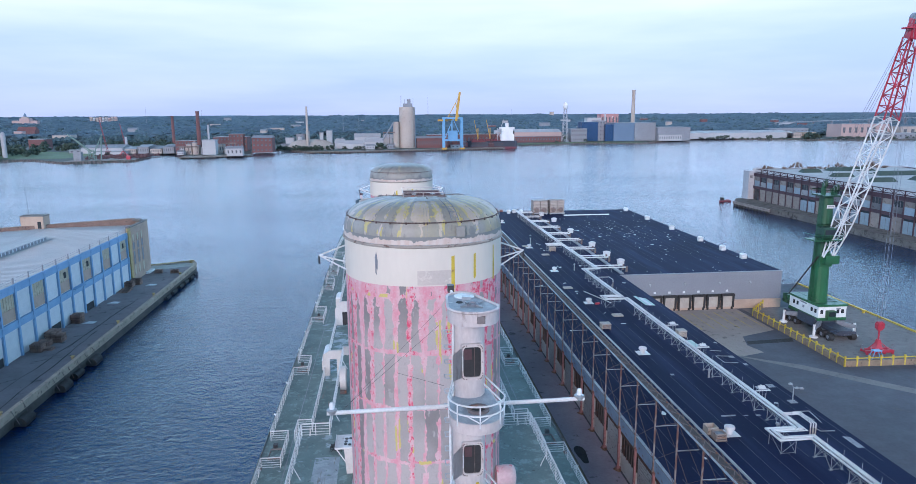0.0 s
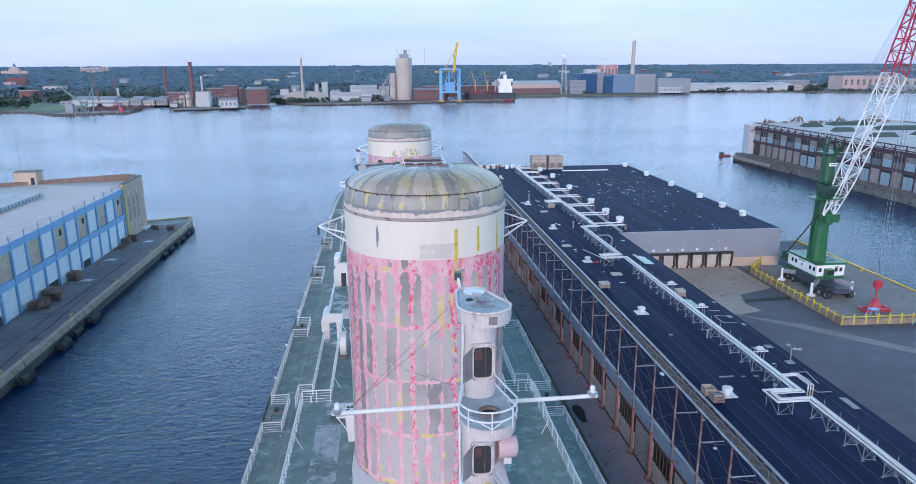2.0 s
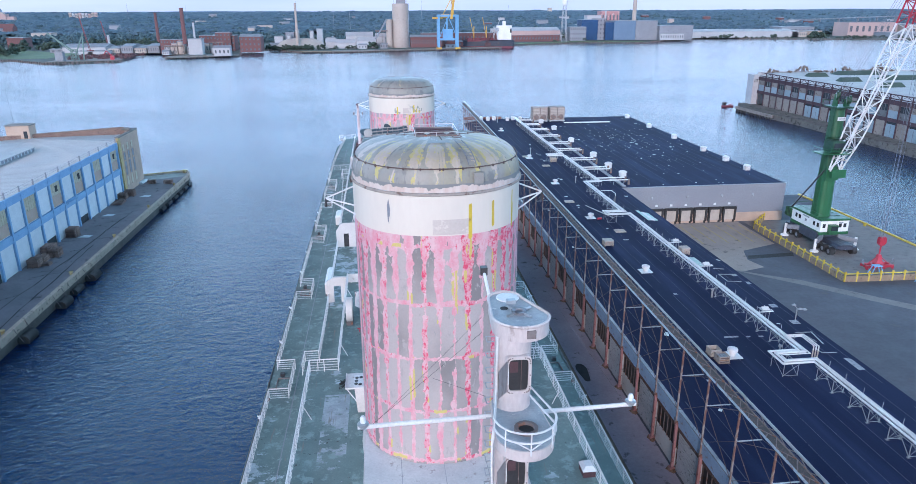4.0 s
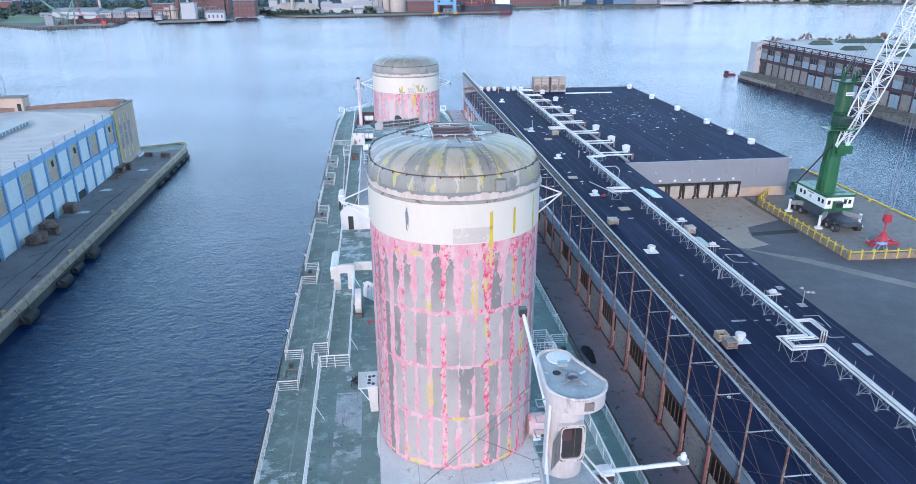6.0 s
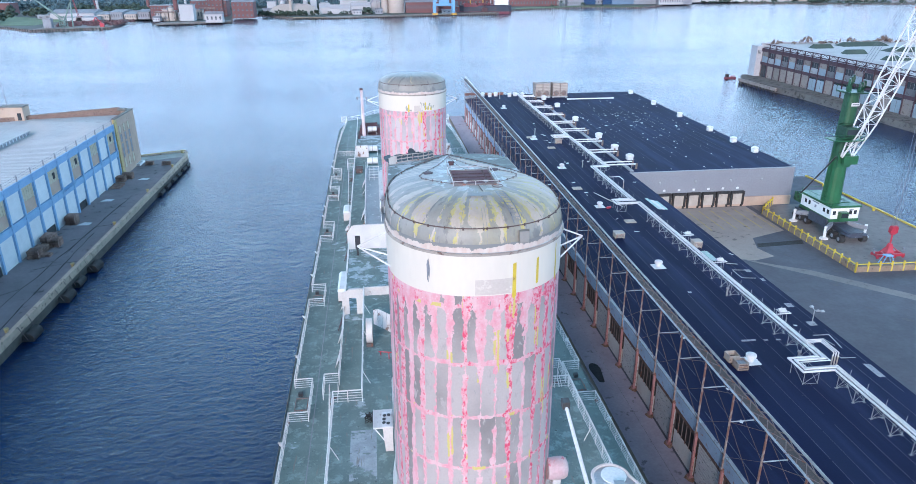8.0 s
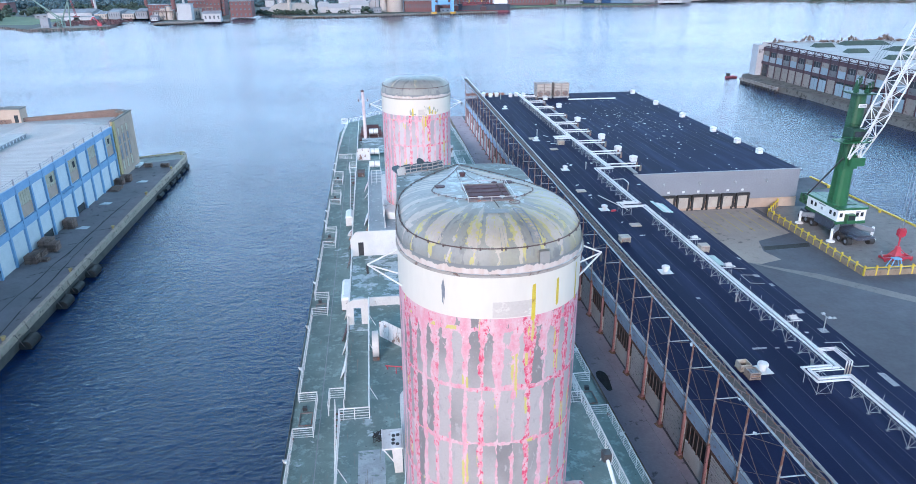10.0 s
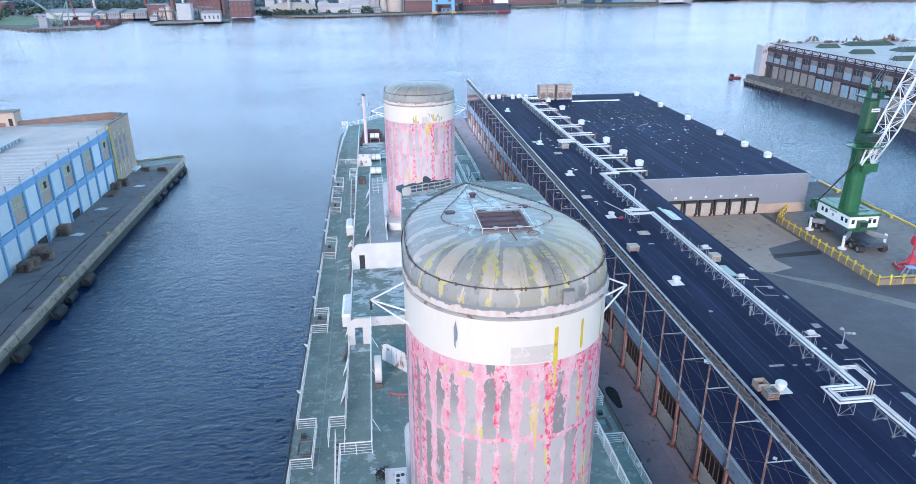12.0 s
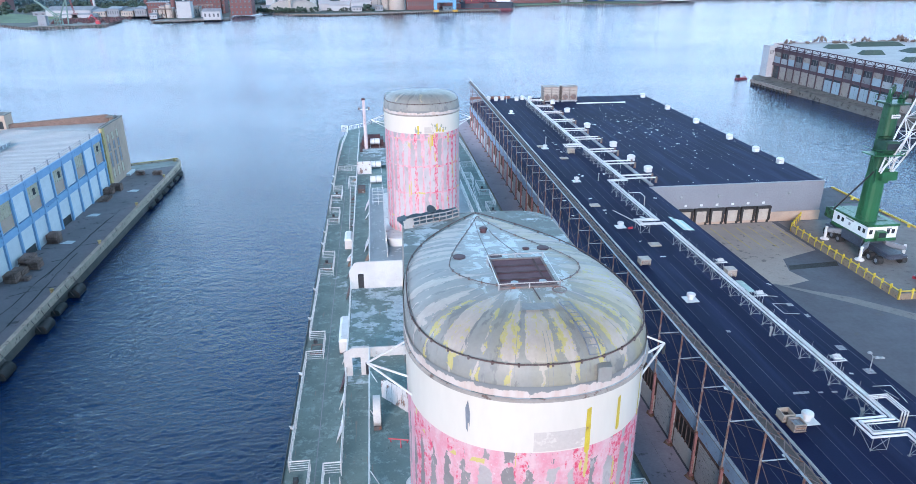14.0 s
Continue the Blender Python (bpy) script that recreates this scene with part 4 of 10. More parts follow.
    for k in range(230):
        if k < 30:
            x, y = rng.uniform(30, 54), rng.uniform(-10, 205)
            z = 12.0 - max(0, 38.0 - x) * 1.5 / 8.8 + 0.03
        else:
            x, y, z = rng.uniform(60, 95), 101 + 108 * rng.random() ** 1.1, 12.05
            if k % 3:
                x, y = rng.gauss(78, 9), rng.gauss(165, 16)
                if not 58 < x < 95:
                    continue
        big = k < 60
        a, b = (rng.uniform(0.2, 0.7), rng.uniform(0.1, 0.35)) if big else (rng.uniform(0.10, 0.30), rng.uniform(0.08, 0.22))
        w2 = rng.uniform(0, 3.14)
        c, sn = math.cos(w2), math.sin(w2)
        s.quad(*[(x + c * p - sn * q, y + sn * p + c * q, z + 0.02) for p, q in ((-a, -b), (a * 0.8, -b), (a, b * 0.7), (0.1 * a, b), (-a * 0.9, b * 0.8))])
    solo("roof_scraps", s, DIRTY_WHITE, "scattered white torn scraps on the dark roof", "debris", "stuff")
    # outer walls
    solo("wall_yard", G().box(54.1, 54.6, Y0, 99.8, 2.7, 11.5), GREY_CLAD, "plain grey shed wall facing the yard", "wall", "structure")
    solo("wall_end", G().box(PX + 1.2, 54.1, Y0, Y0 + 0.4, 2.75, 11.5).box(PX + 1.2, 96.2, Y1 - 0.4, Y1, 2.72, 11.5), GREY_CLAD, "plain end walls of the shed", "wall", "structure")
    p = G().box(PX + 0.75, 44.5, Y1 - 0.5, Y1 + 0.1, 12.0, 12.9)
    solo("parapet", p, BRICK, "low brick parapet at the far end of the roof", "parapet", "structure")
    # loading wall of the extension
    d = thing("wall_loading", (75, 99.8, 2.7), "grey clad loading wall with six sheltered dock doors", "wall", "", "structure")
    part("cladding", G().box(54.6, 96.4, 99.8, 100.3, 5.0, 12.0), GREY_CLAD, d)
    part("plinth", G().box(54.6, 96.4, 99.5, 100.3, 2.7, 5.0), TAN, d)
    part("coping", G().box(54.4, 96.6, 99.7, 100.4, 12.0, 12.12), GREY_CLAD, d)
    part("side_cladding", G().box(95.9, 96.4, 100.3, Y1, 2.72, 11.5), GREY_CLAD, d)
    for i in range(6):
        x = 63.4 + i * 3.75
        dd = part("dock_door", G().box(x - 1.25, x + 1.25, 99.30, 99.62, 3.35, 6.15), BOX_TAN, d, "pale sectional dock door")
        part("shelter", G().box(x - 1.7, x - 1.25, 99.0, 99.62, 3.2, 6.65).box(x + 1.25, x + 1.7, 99.0, 99.62, 3.2, 6.65).box(x - 1.7, x + 1.7, 98.9, 99.62, 6.15, 6.7), RUBBER, dd, "dark rubber dock shelter")
        part("bumper", G().box(x - 1.5, x - 1.1, 99.2, 99.5, 2.75, 3.3).box(x + 1.1, x + 1.5, 99.2, 99.5, 2.75, 3.3), RUBBER, dd)
        part("number_plate", G().box(x - 0.3, x + 0.3, 99.74, 99.8, 7.1, 7.6), DIRTY_WHITE, d, "small white door sign")
    for x in (62, 71, 80, 88):
        part("wall_lamp", G().box(x - 0.2, x + 0.2, 99.45, 99.8, 9.4, 9.7).rod((x, 99.5, 9.45), (x, 99.3, 9.2), 0.1, 6), GALV, d)


shed()

# ---- the liner's hull and decks ----
ZA, ZB, ZC = 19.2, 22.2, 25.3
HALF = 14.45


AFTER_TOP = worn("pale_grey_deck_plate", (0.30, 0.335, 0.36), (0.24, 0.275, 0.295), (0.44, 0.48, 0.51), 0.25, 1.4, (0.60, 0.64), 0.65)
RUST_FLOOR = worn("red_primed_floor", (0.14, 0.065, 0.065), (0.10, 0.055, 0.055), (0.17, 0.14, 0.13), 0.5, 1.6, (0.58, 0.64), 0.8)


def liner():
    s = thing("ocean_liner", (0, 0, 0), "laid-up ocean liner with green decks and white deckhouses", "ship")
    prof = [(-126, 0.4), (-112, 5.0), (-95, 9.2), (-75, 12.8), (-55, 14.6), (-35, 15.3), (60, 15.3), (100, 15.0), (125, 14.2), (142, 12.0), (155, 8.5), (163, 4.0), (165, 0.6)]
    right = [(x, y) for y, x in prof]
    ring = right + [(-x, y) for x, y in reversed(right)]
    g = G().loops([[(x * k, y * ky + (1 - ky) * 15, z) for x, y in ring] for z, k, ky in ((-4, 0.80, 0.96), (2, 0.93, 0.98), (8, 0.985, 0.995), (14.5, 1.0, 1.0))], False, True)
    part("hull", g, BLACK, s, "black painted riveted hull", True)
    # promenade sides below the sun deck
    def deckpoly(h, y0, y1, tail):
        return [(h, y0), (h, y1)] + [(x, y1 + dy) for x, dy in tail] + [(-x, y1 + dy) for x, dy in reversed(tail)] + [(-h, y1), (-h, y0)]
    tail = [(13.35, 8), (13.2, 11), (9.5, 14.3), (7.1, 19.3), (3.5, 22.2), (1.0, 22.6)]
    part("promenade_side", G().prism(deckpoly(HALF - 0.25, -52, 124, [(x - 0.3, y - 0.2) for x, y in tail]), 14.5, ZA - 0.25), WHITE, s)
    part("sun_deck", G().prism(deckpoly(HALF + 0.25, -53, 124, tail), ZA - 0.25, ZA), DECK, s, "worn green sun deck")
    # waterway and scuppers along the deck edge
    part("gutter_bar", G().box(-HALF - 0.32, -HALF - 0.22, -53, 124, ZA - 0.4, ZA + 0.12).box(HALF + 0.22, HALF + 0.32, -53, 124, ZA - 0.4, ZA + 0.12), BLACK, s)
    part("lower_stern_deck", G().prism([(14.3, 120), (12, 142), (8.3, 155), (3.8, 162.5), (-3.8, 162.5), (-8.3, 155), (-12, 142), (-14.3, 120)], 14.5, 15.9), DECK, s)
    # deckhouse, level two
    part("deckhouse_side", G().box(-9.55, 9.55, -46, 118, ZA, ZB - 0.2), WHITE, s, "white deckhouse with rust streaks")
    part("boat_deck", G().box(-9.75, 9.75, -46.2, 118, ZB - 0.2, ZB), DECK, s, "green deck over the house")
    part("upper_house_side", G().box(-9.5, 9.5, -44, -5.75, ZB, ZC - 0.2).box(-7.2, 7.2, -5.75, 13.6, ZB, ZC - 0.2).box(-7.2, 7.2, 34.6, 64.4, ZB, ZC - 0.2), WHITE, s)
    part("upper_deck", G().box(-9.7, 9.7, -44.2, -5.7, ZC - 0.2, ZC).box(-7.35, 7.35, -5.7, 13.7, ZC - 0.2, ZC), DECK, s, "worn green upper deck")
    part("after_upper_deck", G().box(-7.35, 7.35, 34.72, 64.6, ZC - 0.2, ZC), AFTER_TOP, s, "pale grey deck round the after funnel")
    part("platform_deck", G().box(-9.5, -3.2, 14.0, 34.4, ZB, ZB + 0.05).box(3.2, 9.5, 14.0, 34.4, ZB, ZB + 0.05), DECK_FLAKED, s, "deck with bluish white flaked coating")
    # long worn stripe of bare coating beside the fore funnel
    part("bare_patch", G().box(-8.1, -6.2, -22, -9.5, ZC, ZC + 0.012), BARE_DECK, s, "strip of bluish bare deck plating")
    part("bridge_house", G().box(-10.5, 10.5, -52, -46.2, ZA, ZC + 1.2), WHITE, s)
    part("bridge_roof", G().box(-10.9, 10.9, -52.4, -46.0, ZC + 1.2, ZC + 1.4), DECK, s)
    # raised margin plank lines on the sun deck
    for x in (-12.1, 12.1):
        part("deck_seam", G().box(x - 0.04, x + 0.04, -50, 120, ZA, ZA + 0.012), GREY_CLAD, s)
    # cross walls
    for sx in (-1, 1):
        b = part("after_bulkhead", G().loops([[(sx * 9.75, yy, ZB), (sx * 8.75, yy, ZB), (sx * 8.75, yy, ZC + 0.35), (sx * 9.1, yy, ZC + 0.2), (sx * 9.75, yy, ZC - 0.75)] for yy in (34.5, 34.7)], True, True).box(min(sx * 8.05, sx * 3.3), max(sx * 8.05, sx * 3.3), 34.5, 34.7, ZB, ZC + 0.35).box(min(sx * 8.75, sx * 8.05), max(sx * 8.75, sx * 8.05), 34.5, 34.7, ZB + 1.95, ZC + 0.35), WHITE, s, "white cross wall with an open doorway")
        # dark sheet behind the opening paints its shade
        part("doorway", G().box(min(sx * 8.75, sx * 8.05), max(sx * 8.75, sx * 8.05), 34.72, 34.8, ZB, ZB + 1.95), OPENING_SHADE, b)
        c = G().box(min(sx * 9.75, sx * 9.0), max(sx * 9.75, sx * 9.0), 15.4, 15.75, ZB, ZC - 0.55).box(min(sx * 8.2, sx * 7.35), max(sx * 8.2, sx * 7.35), 15.4, 15.75, ZB, ZC - 0.1)
        c.box(min(sx * 9.0, sx * 8.2), max(sx * 9.0, sx * 8.2), 15.4, 15.75, ZB + 2.0, ZC - 0.1)
        c.quad((sx * 9.75, 15.4, ZC - 0.55), (sx * 9.0, 15.4, ZC - 0.55), (sx * 9.0, 15.4, ZC - 0.1))
        part("fore_bulkhead", c, WHITE, s, "white bulkhead with a doorway across the side deck")
        part("low_bulwark", G().box(min(sx * 7.3, sx * 3.0), max(sx * 7.3, sx * 3.0), 13.55, 13.7, ZC, ZC + 0.95), WHITE, s, "low white bulwark with panel stiffeners")
        for k in range(3):
            x = sx * (4.2 + k * 1.35)
            part("stiffener", G().box(x - 0.06, x + 0.06, 13.42, 13.56, ZC, ZC + 0.93), WHITE, s)
    # long-houses behind the after funnel
    part("after_platform", G().box(-9.3, 9.3, 89.4, 100.3, ZB, ZB + 0.08), DECK_FLAKED, s, "platform with pale flaked coating")
    part("after_house", G().box(-9.4, 9.4, 100.6, 108, ZB, ZB + 0.25), RUST_FLOOR, s, "dark red primed deck patch")
    return s


liner()


# ---- funnels ----
DE = 3.15
HATCH_RED = worn("dull_maroon_hatch_paint", (0.115, 0.058, 0.070), (0.095, 0.048, 0.060), (0.15, 0.09, 0.09), 0.6, 2.0, (0.62, 0.68), 0.8)
BLUNT = 0.92
FULL = 3.0
LIP = worn("stained_lip_paint", (0.36, 0.31, 0.27), (0.27, 0.235, 0.21), (0.15, 0.10, 0.08), 0.5, 2.0, (0.56, 0.62), 0.7)

SCAR = worn("grey_green_undercoat", (0.34, 0.34, 0.27), (0.28, 0.29, 0.25), None, 0.8, 2.0, rough=0.7)
DOME_PLATE = worn("weathered_grey_plate", (0.25, 0.255, 0.255), (0.20, 0.205, 0.21), (0.33, 0.32, 0.31), 0.8, 2.0, (0.58, 0.64), 0.5)
PRIMER = worn("pinkish_bare_primer", (0.50, 0.43, 0.375), (0.46, 0.395, 0.35), (0.57, 0.50, 0.44), 0.6, 1.6, (0.56, 0.62), 0.7, grit=0.12)


def teardrop(w, yf, a, yt, n=56, pw=1.9):
    """Right half from bow tip to tail, then the left half back: a closed outline."""
    yc = yf + a
    half = []
    for i in range(n):
        th = math.pi / 2 * i / n
        half.append((w * math.sin(th) ** BLUNT, yc - a * math.cos(th) ** BLUNT))
    for i in range(n + 1):
        u = i / n
        q = 1 - (1 - u) ** 1.3
        half.append((w * max(0.0, 1 - q ** pw) + 0.02, yc + (yt - yc) * q))
    left = [(-x, y) for x, y in reversed(half[1:])]
    return half + left


def sampan(w, yf, a, yt, rc=2.0):
    yc = yf + a
    pts = []
    for i in range(29):
        th = math.pi / 2 * i / 28
        pts.append((w * math.sin(th) ** BLUNT, yc - a * max(0.0, math.cos(th)) ** BLUNT))
    wa = w * 0.90
    for i in range(1, 12):
        u = i / 11
        pts.append((w + (wa - w) * u, yc + (yt - rc - yc) * u))
    for i in range(1, 9):
        th = math.pi / 2 * i / 8
        pts.append((wa - rc + rc * math.cos(th), yt - rc + rc * math.sin(th)))
    return pts + [(-x, y) for x, y in reversed(pts[1:])] if pts[0][0] == 0 else pts + [(-x, y) for x, y in reversed(pts)]


def funnel(label, yf, w, a, yt, zb, zw, zc, H, big):
    """zb foot of the red shaft, zw foot of the white band, zc the lip, H the dome's height."""
    yc = yf + a
    f = thing("funnel", (0, yc, ZC), label, "funnel", "ship's funnels")
    out = teardrop(w, yf, a, yt)
    dpaint = DOME if big else DOME_AFT
    dout = teardrop(w, yf, a, yt, 56, FULL)
    arc = [0.0]
    for i in range(1, len(out) + 1):
        p, q = out[i - 1], out[i % len(out)]
        arc.append(arc[-1] + math.dist(p, q))

    def wall(nm, z0, z1, k0, k1, mat, lab, steps):
        g = G()
        g.uv = []
        n = len(out)
        for s in range(steps + 1):
            u = s / steps
            z, k = z0 + (z1 - z0) * u, k0 + (k1 - k0) * u
            for i in range(n + 1):
                x, y = out[i % n]
                g.v.append((x * k, yc + (y - yc) * k, z))
                g.uv.append(((arc[i] + 12.0 if arc[i] < arc[-1] / 2 else arc[i] - arc[-1] + 12.0), z))
        for s in range(steps):
            for i in range(n):
                c = s * (n + 1) + i
                g.f.append((c, c + 1, c + n + 2, c + n + 1))
        return part(nm, g, mat, f, lab, True)

    wall("base_skirt", ZC - 0.05, zb, 1.06, 1.012, WHITE, "pale grey riveted base skirt", 2)
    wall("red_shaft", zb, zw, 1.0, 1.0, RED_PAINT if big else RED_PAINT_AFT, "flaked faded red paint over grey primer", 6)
    wall("white_band", zw, zc, 1.003, 1.003, BAND_WHITE, "chalky white painted band", 2)
    # steel plate seams: upright butt straps and level laps
    plan = sampan(w + 0.04, yf - 0.08, a, yt + 0.6)
    lip = G().prism(plan, zc, zc + 0.16)
    part("lip_plate", lip, SAMPAN, f, "flat overhanging sampan top plate, paint flaking")
    edge = G().tube([(x, y, zc + 0.08) for x, y in plan], 0.085, 6, True)
    part("lip_moulding", edge, LIP, f)
    # dome
    d = G()
    d.uv = []
    n = len(out)
    levels = [0.0, 0.16, 0.32, 0.45, 0.56, 0.66, 0.74, 0.81, 0.87, 0.915, 0.945, 0.968, 0.984, 0.994, 0.9985, 1.0]

    def crown(y):
        """Height of the ridge over the lip plate: level in front, falling to the tail."""
        q = min(1.0, max(0.0, (y - yc) / (yt - yc)))
        return H * (1 - 0.95 * (1 - (1 - q ** 1.45) ** 2.1))

    def half_width(y):
        q = min(1.0, max(0.0, (y - yc) / (yt - yc)))
        return w * (1 - q ** FULL) + 0.02

    def on_dome(i, h, lift=0.0):
        """A place on the dome: round in front, drawn out to a falling ridge behind."""
        x, y = dout[i % n]
        r = max(0.0, (1 - h ** DE)) ** (1 / DE)
        px, py = (x * r, yc + (y - yc) * r) if y <= yc else (x * r, y)
        k = 1 + lift / 6
        return (px * k, yc + (py - yc) * k, zc + 0.16 + crown(py) * h + lift)

    def dome_z(x, y):
        """Height of the dome's skin over a place."""
        if y <= yc:
            r = (abs(x / w) ** (2 / BLUNT) + abs((y - yc) / a) ** (2 / BLUNT)) ** (BLUNT / 2)
        else:
            r = abs(x) / half_width(y)
        r = min(1.0, r)
        return zc + 0.16 + crown(y) * max(0.0, 1 - r ** DE) ** (1 / DE)

    run, prev = 0.0, on_dome(0, 0)
    for h in levels:
        here = on_dome(0, h)
        run += math.dist(here, prev)
        prev = here
        for i in range(n + 1):
            d.v.append(on_dome(i, h))
            d.uv.append((arc[i] + 12.0 if arc[i] < arc[-1] / 2 else arc[i] - arc[-1] + 12.0, run))
    for s in range(len(levels) - 1):
        for i in range(n):
            c = s * (n + 1) + i
            d.f.append((c, c + 1, c + n + 2, c + n + 1))
    dome = part("dome", d, dpaint, f, "weathered grey dome with yellow streaks" if big else "plain weathered grey dome", True)

    part("grab_rail", G().tube([on_dome(i, 0.52, 0.07) for i in range(n)], 0.032, 5, True), RUST, dome, "rusty grab rail round the dome")
    stud = G().rod((0, 0, -0.05), (0, 0, 0.09), 0.045, 5).mesh("rail_stud", RUST)
    for i in range(0, n, 7):
        piece("rail_stud", stud, dome, on_dome(i, 0.51, 0.04))
    fb = G()
    fb.uv = []
    around = [i for i in range(-n // 2, n // 2) if dout[i % n][1] < yc + 5.0]
    for z in (zc + 0.17, zc + 0.17 + 0.20 * H):
        for i in around:
            x, y = dout[i % n]
            fb.v.append((x * 1.005, yc + (y - yc) * 1.004, z))
            fb.uv.append((12.0 + (arc[i] if i >= 0 else arc[i % n] - arc[-1]), z - zc))
    m = len(around)
    for i in range(m - 1):
        fb.f.append((i, i + 1, m + 1 + i, m + i))
    part("pale_foot_band", fb, FOOT, dome, "pale bare band at the dome's foot", True)
    # upright plate laps
    for i in range(0, n, 8):
        part("plate_lap", G().tube([on_dome(i, h, 0.002) for h in (0.02, 0.2, 0.43, 0.6, 0.74, 0.85)], 0.018, 4), dpaint, dome)
    if big:
        # crown ring, hatch, vents
        ring_plan = []
        for x, y in teardrop(2.85, yf + 4.35, 3.2, yt - 0.6, 40, 1.35):
            ring_plan.append((x, y, dome_z(x, y) + 0.05))
        part("crown_rail", G().tube(ring_plan, 0.024, 5, True), RUST_GREY, dome, "low rail round the crown")
        clip = G().box(-0.03, 0.03, -0.03, 0.03, -0.06, 0.06).mesh("rail_clip", RUST_GREY)
        for x, y, z in ring_plan[::6]:
            piece("rail_clip", clip, dome, (x, y, z))
        for x in (-0.92, 0.62):
            part("crown_seam", G().tube([(x * (1 - 0.75 * k / 9), hy_, dome_z(x * (1 - 0.75 * k / 9), hy_) + 0.01) for k, hy_ in [(k, yf + 8.2 + (yt - yf - 9.4) * k / 9) for k in range(10)]], 0.018, 4), RUST_GREY, dome)
        hy, hd, hx = yf + 4.35, 2.75, 1.13
        top = dome_z(0, yc) - 0.03
        h = part("hatch_coaming", G().box(-hx - 0.05, hx + 0.05, hy - 0.1, hy, top - 0.4, top + 0.10).box(-hx - 0.05, hx + 0.05, hy + hd, hy + hd + 0.1, top - 0.6, top + 0.10).box(-hx - 0.05, -hx + 0.03, hy, hy + hd, top - 0.6, top + 0.10).box(hx - 0.03, hx + 0.05, hy, hy + hd, top - 0.6, top + 0.10), RUST_GREY, dome, "raised hatch frame on the crown")
        part("hatch_floor", G().box(-hx + 0.03, hx - 0.03, hy, hy + hd, top - 0.6, top + 0.05), HATCH_RED, h, "dark red louvred hatch")
        lv = G().box(-hx + 0.05, hx - 0.05, -0.05, 0.05, 0, 0.04).mesh("louvre", LOUVRE)
        for k in range(3):
            piece("louvre", lv, h, (0, hy + hd * (k + 1) / 4, top + 0.05))
        part("hatch_stile", G().box(hx - 0.42, hx - 0.34, hy + 0.05, hy + hd - 0.05, top + 0.05, top + 0.085), LOUVRE, h)
        for y in (hy - 0.12, hy + hd + 0.12):
            rail = G()
            for x in (-hx - 0.12, 0, hx + 0.12):
                rail.rod((x, y, top - 0.4), (x, y, top + 0.27), 0.022, 5)
            rail.rod((-hx - 0.14, y, top + 0.27), (hx + 0.14, y, top + 0.27), 0.022, 5)
            part("hatch_rail", rail, ALU, dome)
        part("hatch_rail", G().rod((hx + 0.13, hy - 0.12, top + 0.27), (hx + 0.13, hy + hd + 0.12, top + 0.27), 0.014, 4), RAIL, dome)
        part("hatch_rail", G().rod((-hx - 0.13, hy - 0.12, top + 0.27), (-hx - 0.13, hy + hd + 0.12, top + 0.27), 0.022, 4), RAIL, dome)
        for x in (-0.55, 0.62):
            part("hatch_wheel", G().lathe(x, hy + 0.22, [(0.03, top + 0.05), (0.03, top + 0.14), (0.16, top + 0.14), (0.16, top + 0.17), (0.02, top + 0.18)], 12), GALV, h)
        for x, y, r0, hh in ((-2.25, yf + 9.2, 0.30, 0.10), (-0.12, yf + 15.5, 0.22, 0.28), (2.05, yf + 10.4, 0.30, 0.10), (1.2, yf + 10.4, 0.18, 0.08), (-0.55, yf + 8.9, 0.30, 0.04)):
            zz = dome_z(x, y)
            part("vent_cap", G().lathe(x, y, [(r0 * 0.8, zz - 0.25), (r0 * 0.8, zz + hh * 0.5), (r0, zz + hh * 0.6), (r0, zz + hh), (0.02, zz + hh + 0.04)], 14), RUST_RED, dome, "", True)
        part("lifting_eye", G().tube([(1.15 + 0.28 * math.cos(q), yf + 3.9 + 0.28 * math.sin(q), dome_z(1.15, yf + 3.9) + 0.05) for q in [2 * math.pi * k / 14 for k in range(14)]], 0.03, 5, True), RUST_GREY, dome)
        part("hatch_stay", G().tube([(0.1, yf + 4.6, dome_z(0.1, yf + 4.6) + 0.03), (0.2, yf + 3.2, dome_z(0.2, yf + 3.2) + 0.03)], 0.025, 4), RUST, dome)
        lad = G()

        def rung_at(k):
            x, y = 1.62 - 0.55 * k, yf + 0.52 + 2.4 * k
            return x, y, dome_z(x, y)
        for dx in (-0.2, 0.2):
            lad.tube([(x + dx, y - 0.05, z + 0.08) for x, y, z in [rung_at(k / 12) for k in range(13)]], 0.03, 5)
        for j in range(11):
            x, y, z = rung_at(j / 10)
            lad.rod((x - 0.2, y - 0.05, z + 0.08), (x + 0.2, y - 0.05, z + 0.08), 0.014, 4)
        part("ladder", lad, STEEL_GREY, dome, "rusty curved ladder up the dome")
        x, y, z = on_dome(13, 0.33, 0.02)
        part("step_box", G().box(x - 0.25, x + 0.25, y - 0.25, y + 0.1, z - 0.35, z + 0.25), DOME, dome)
        vis = G()
        ring = []
        for k in (0.955, 0.975):
            ring.append([on_dome(i % n, k, 0.04) for i in range(-8, 9)])
        for a0, b0, c0, d0 in zip(ring[0], ring[0][1:], ring[1][1:], ring[1]):
            vis.quad(a0, b0, c0, d0)
        part("curved_visor", vis, DOME_PLATE, dome, "curved grey plate below the hatch")
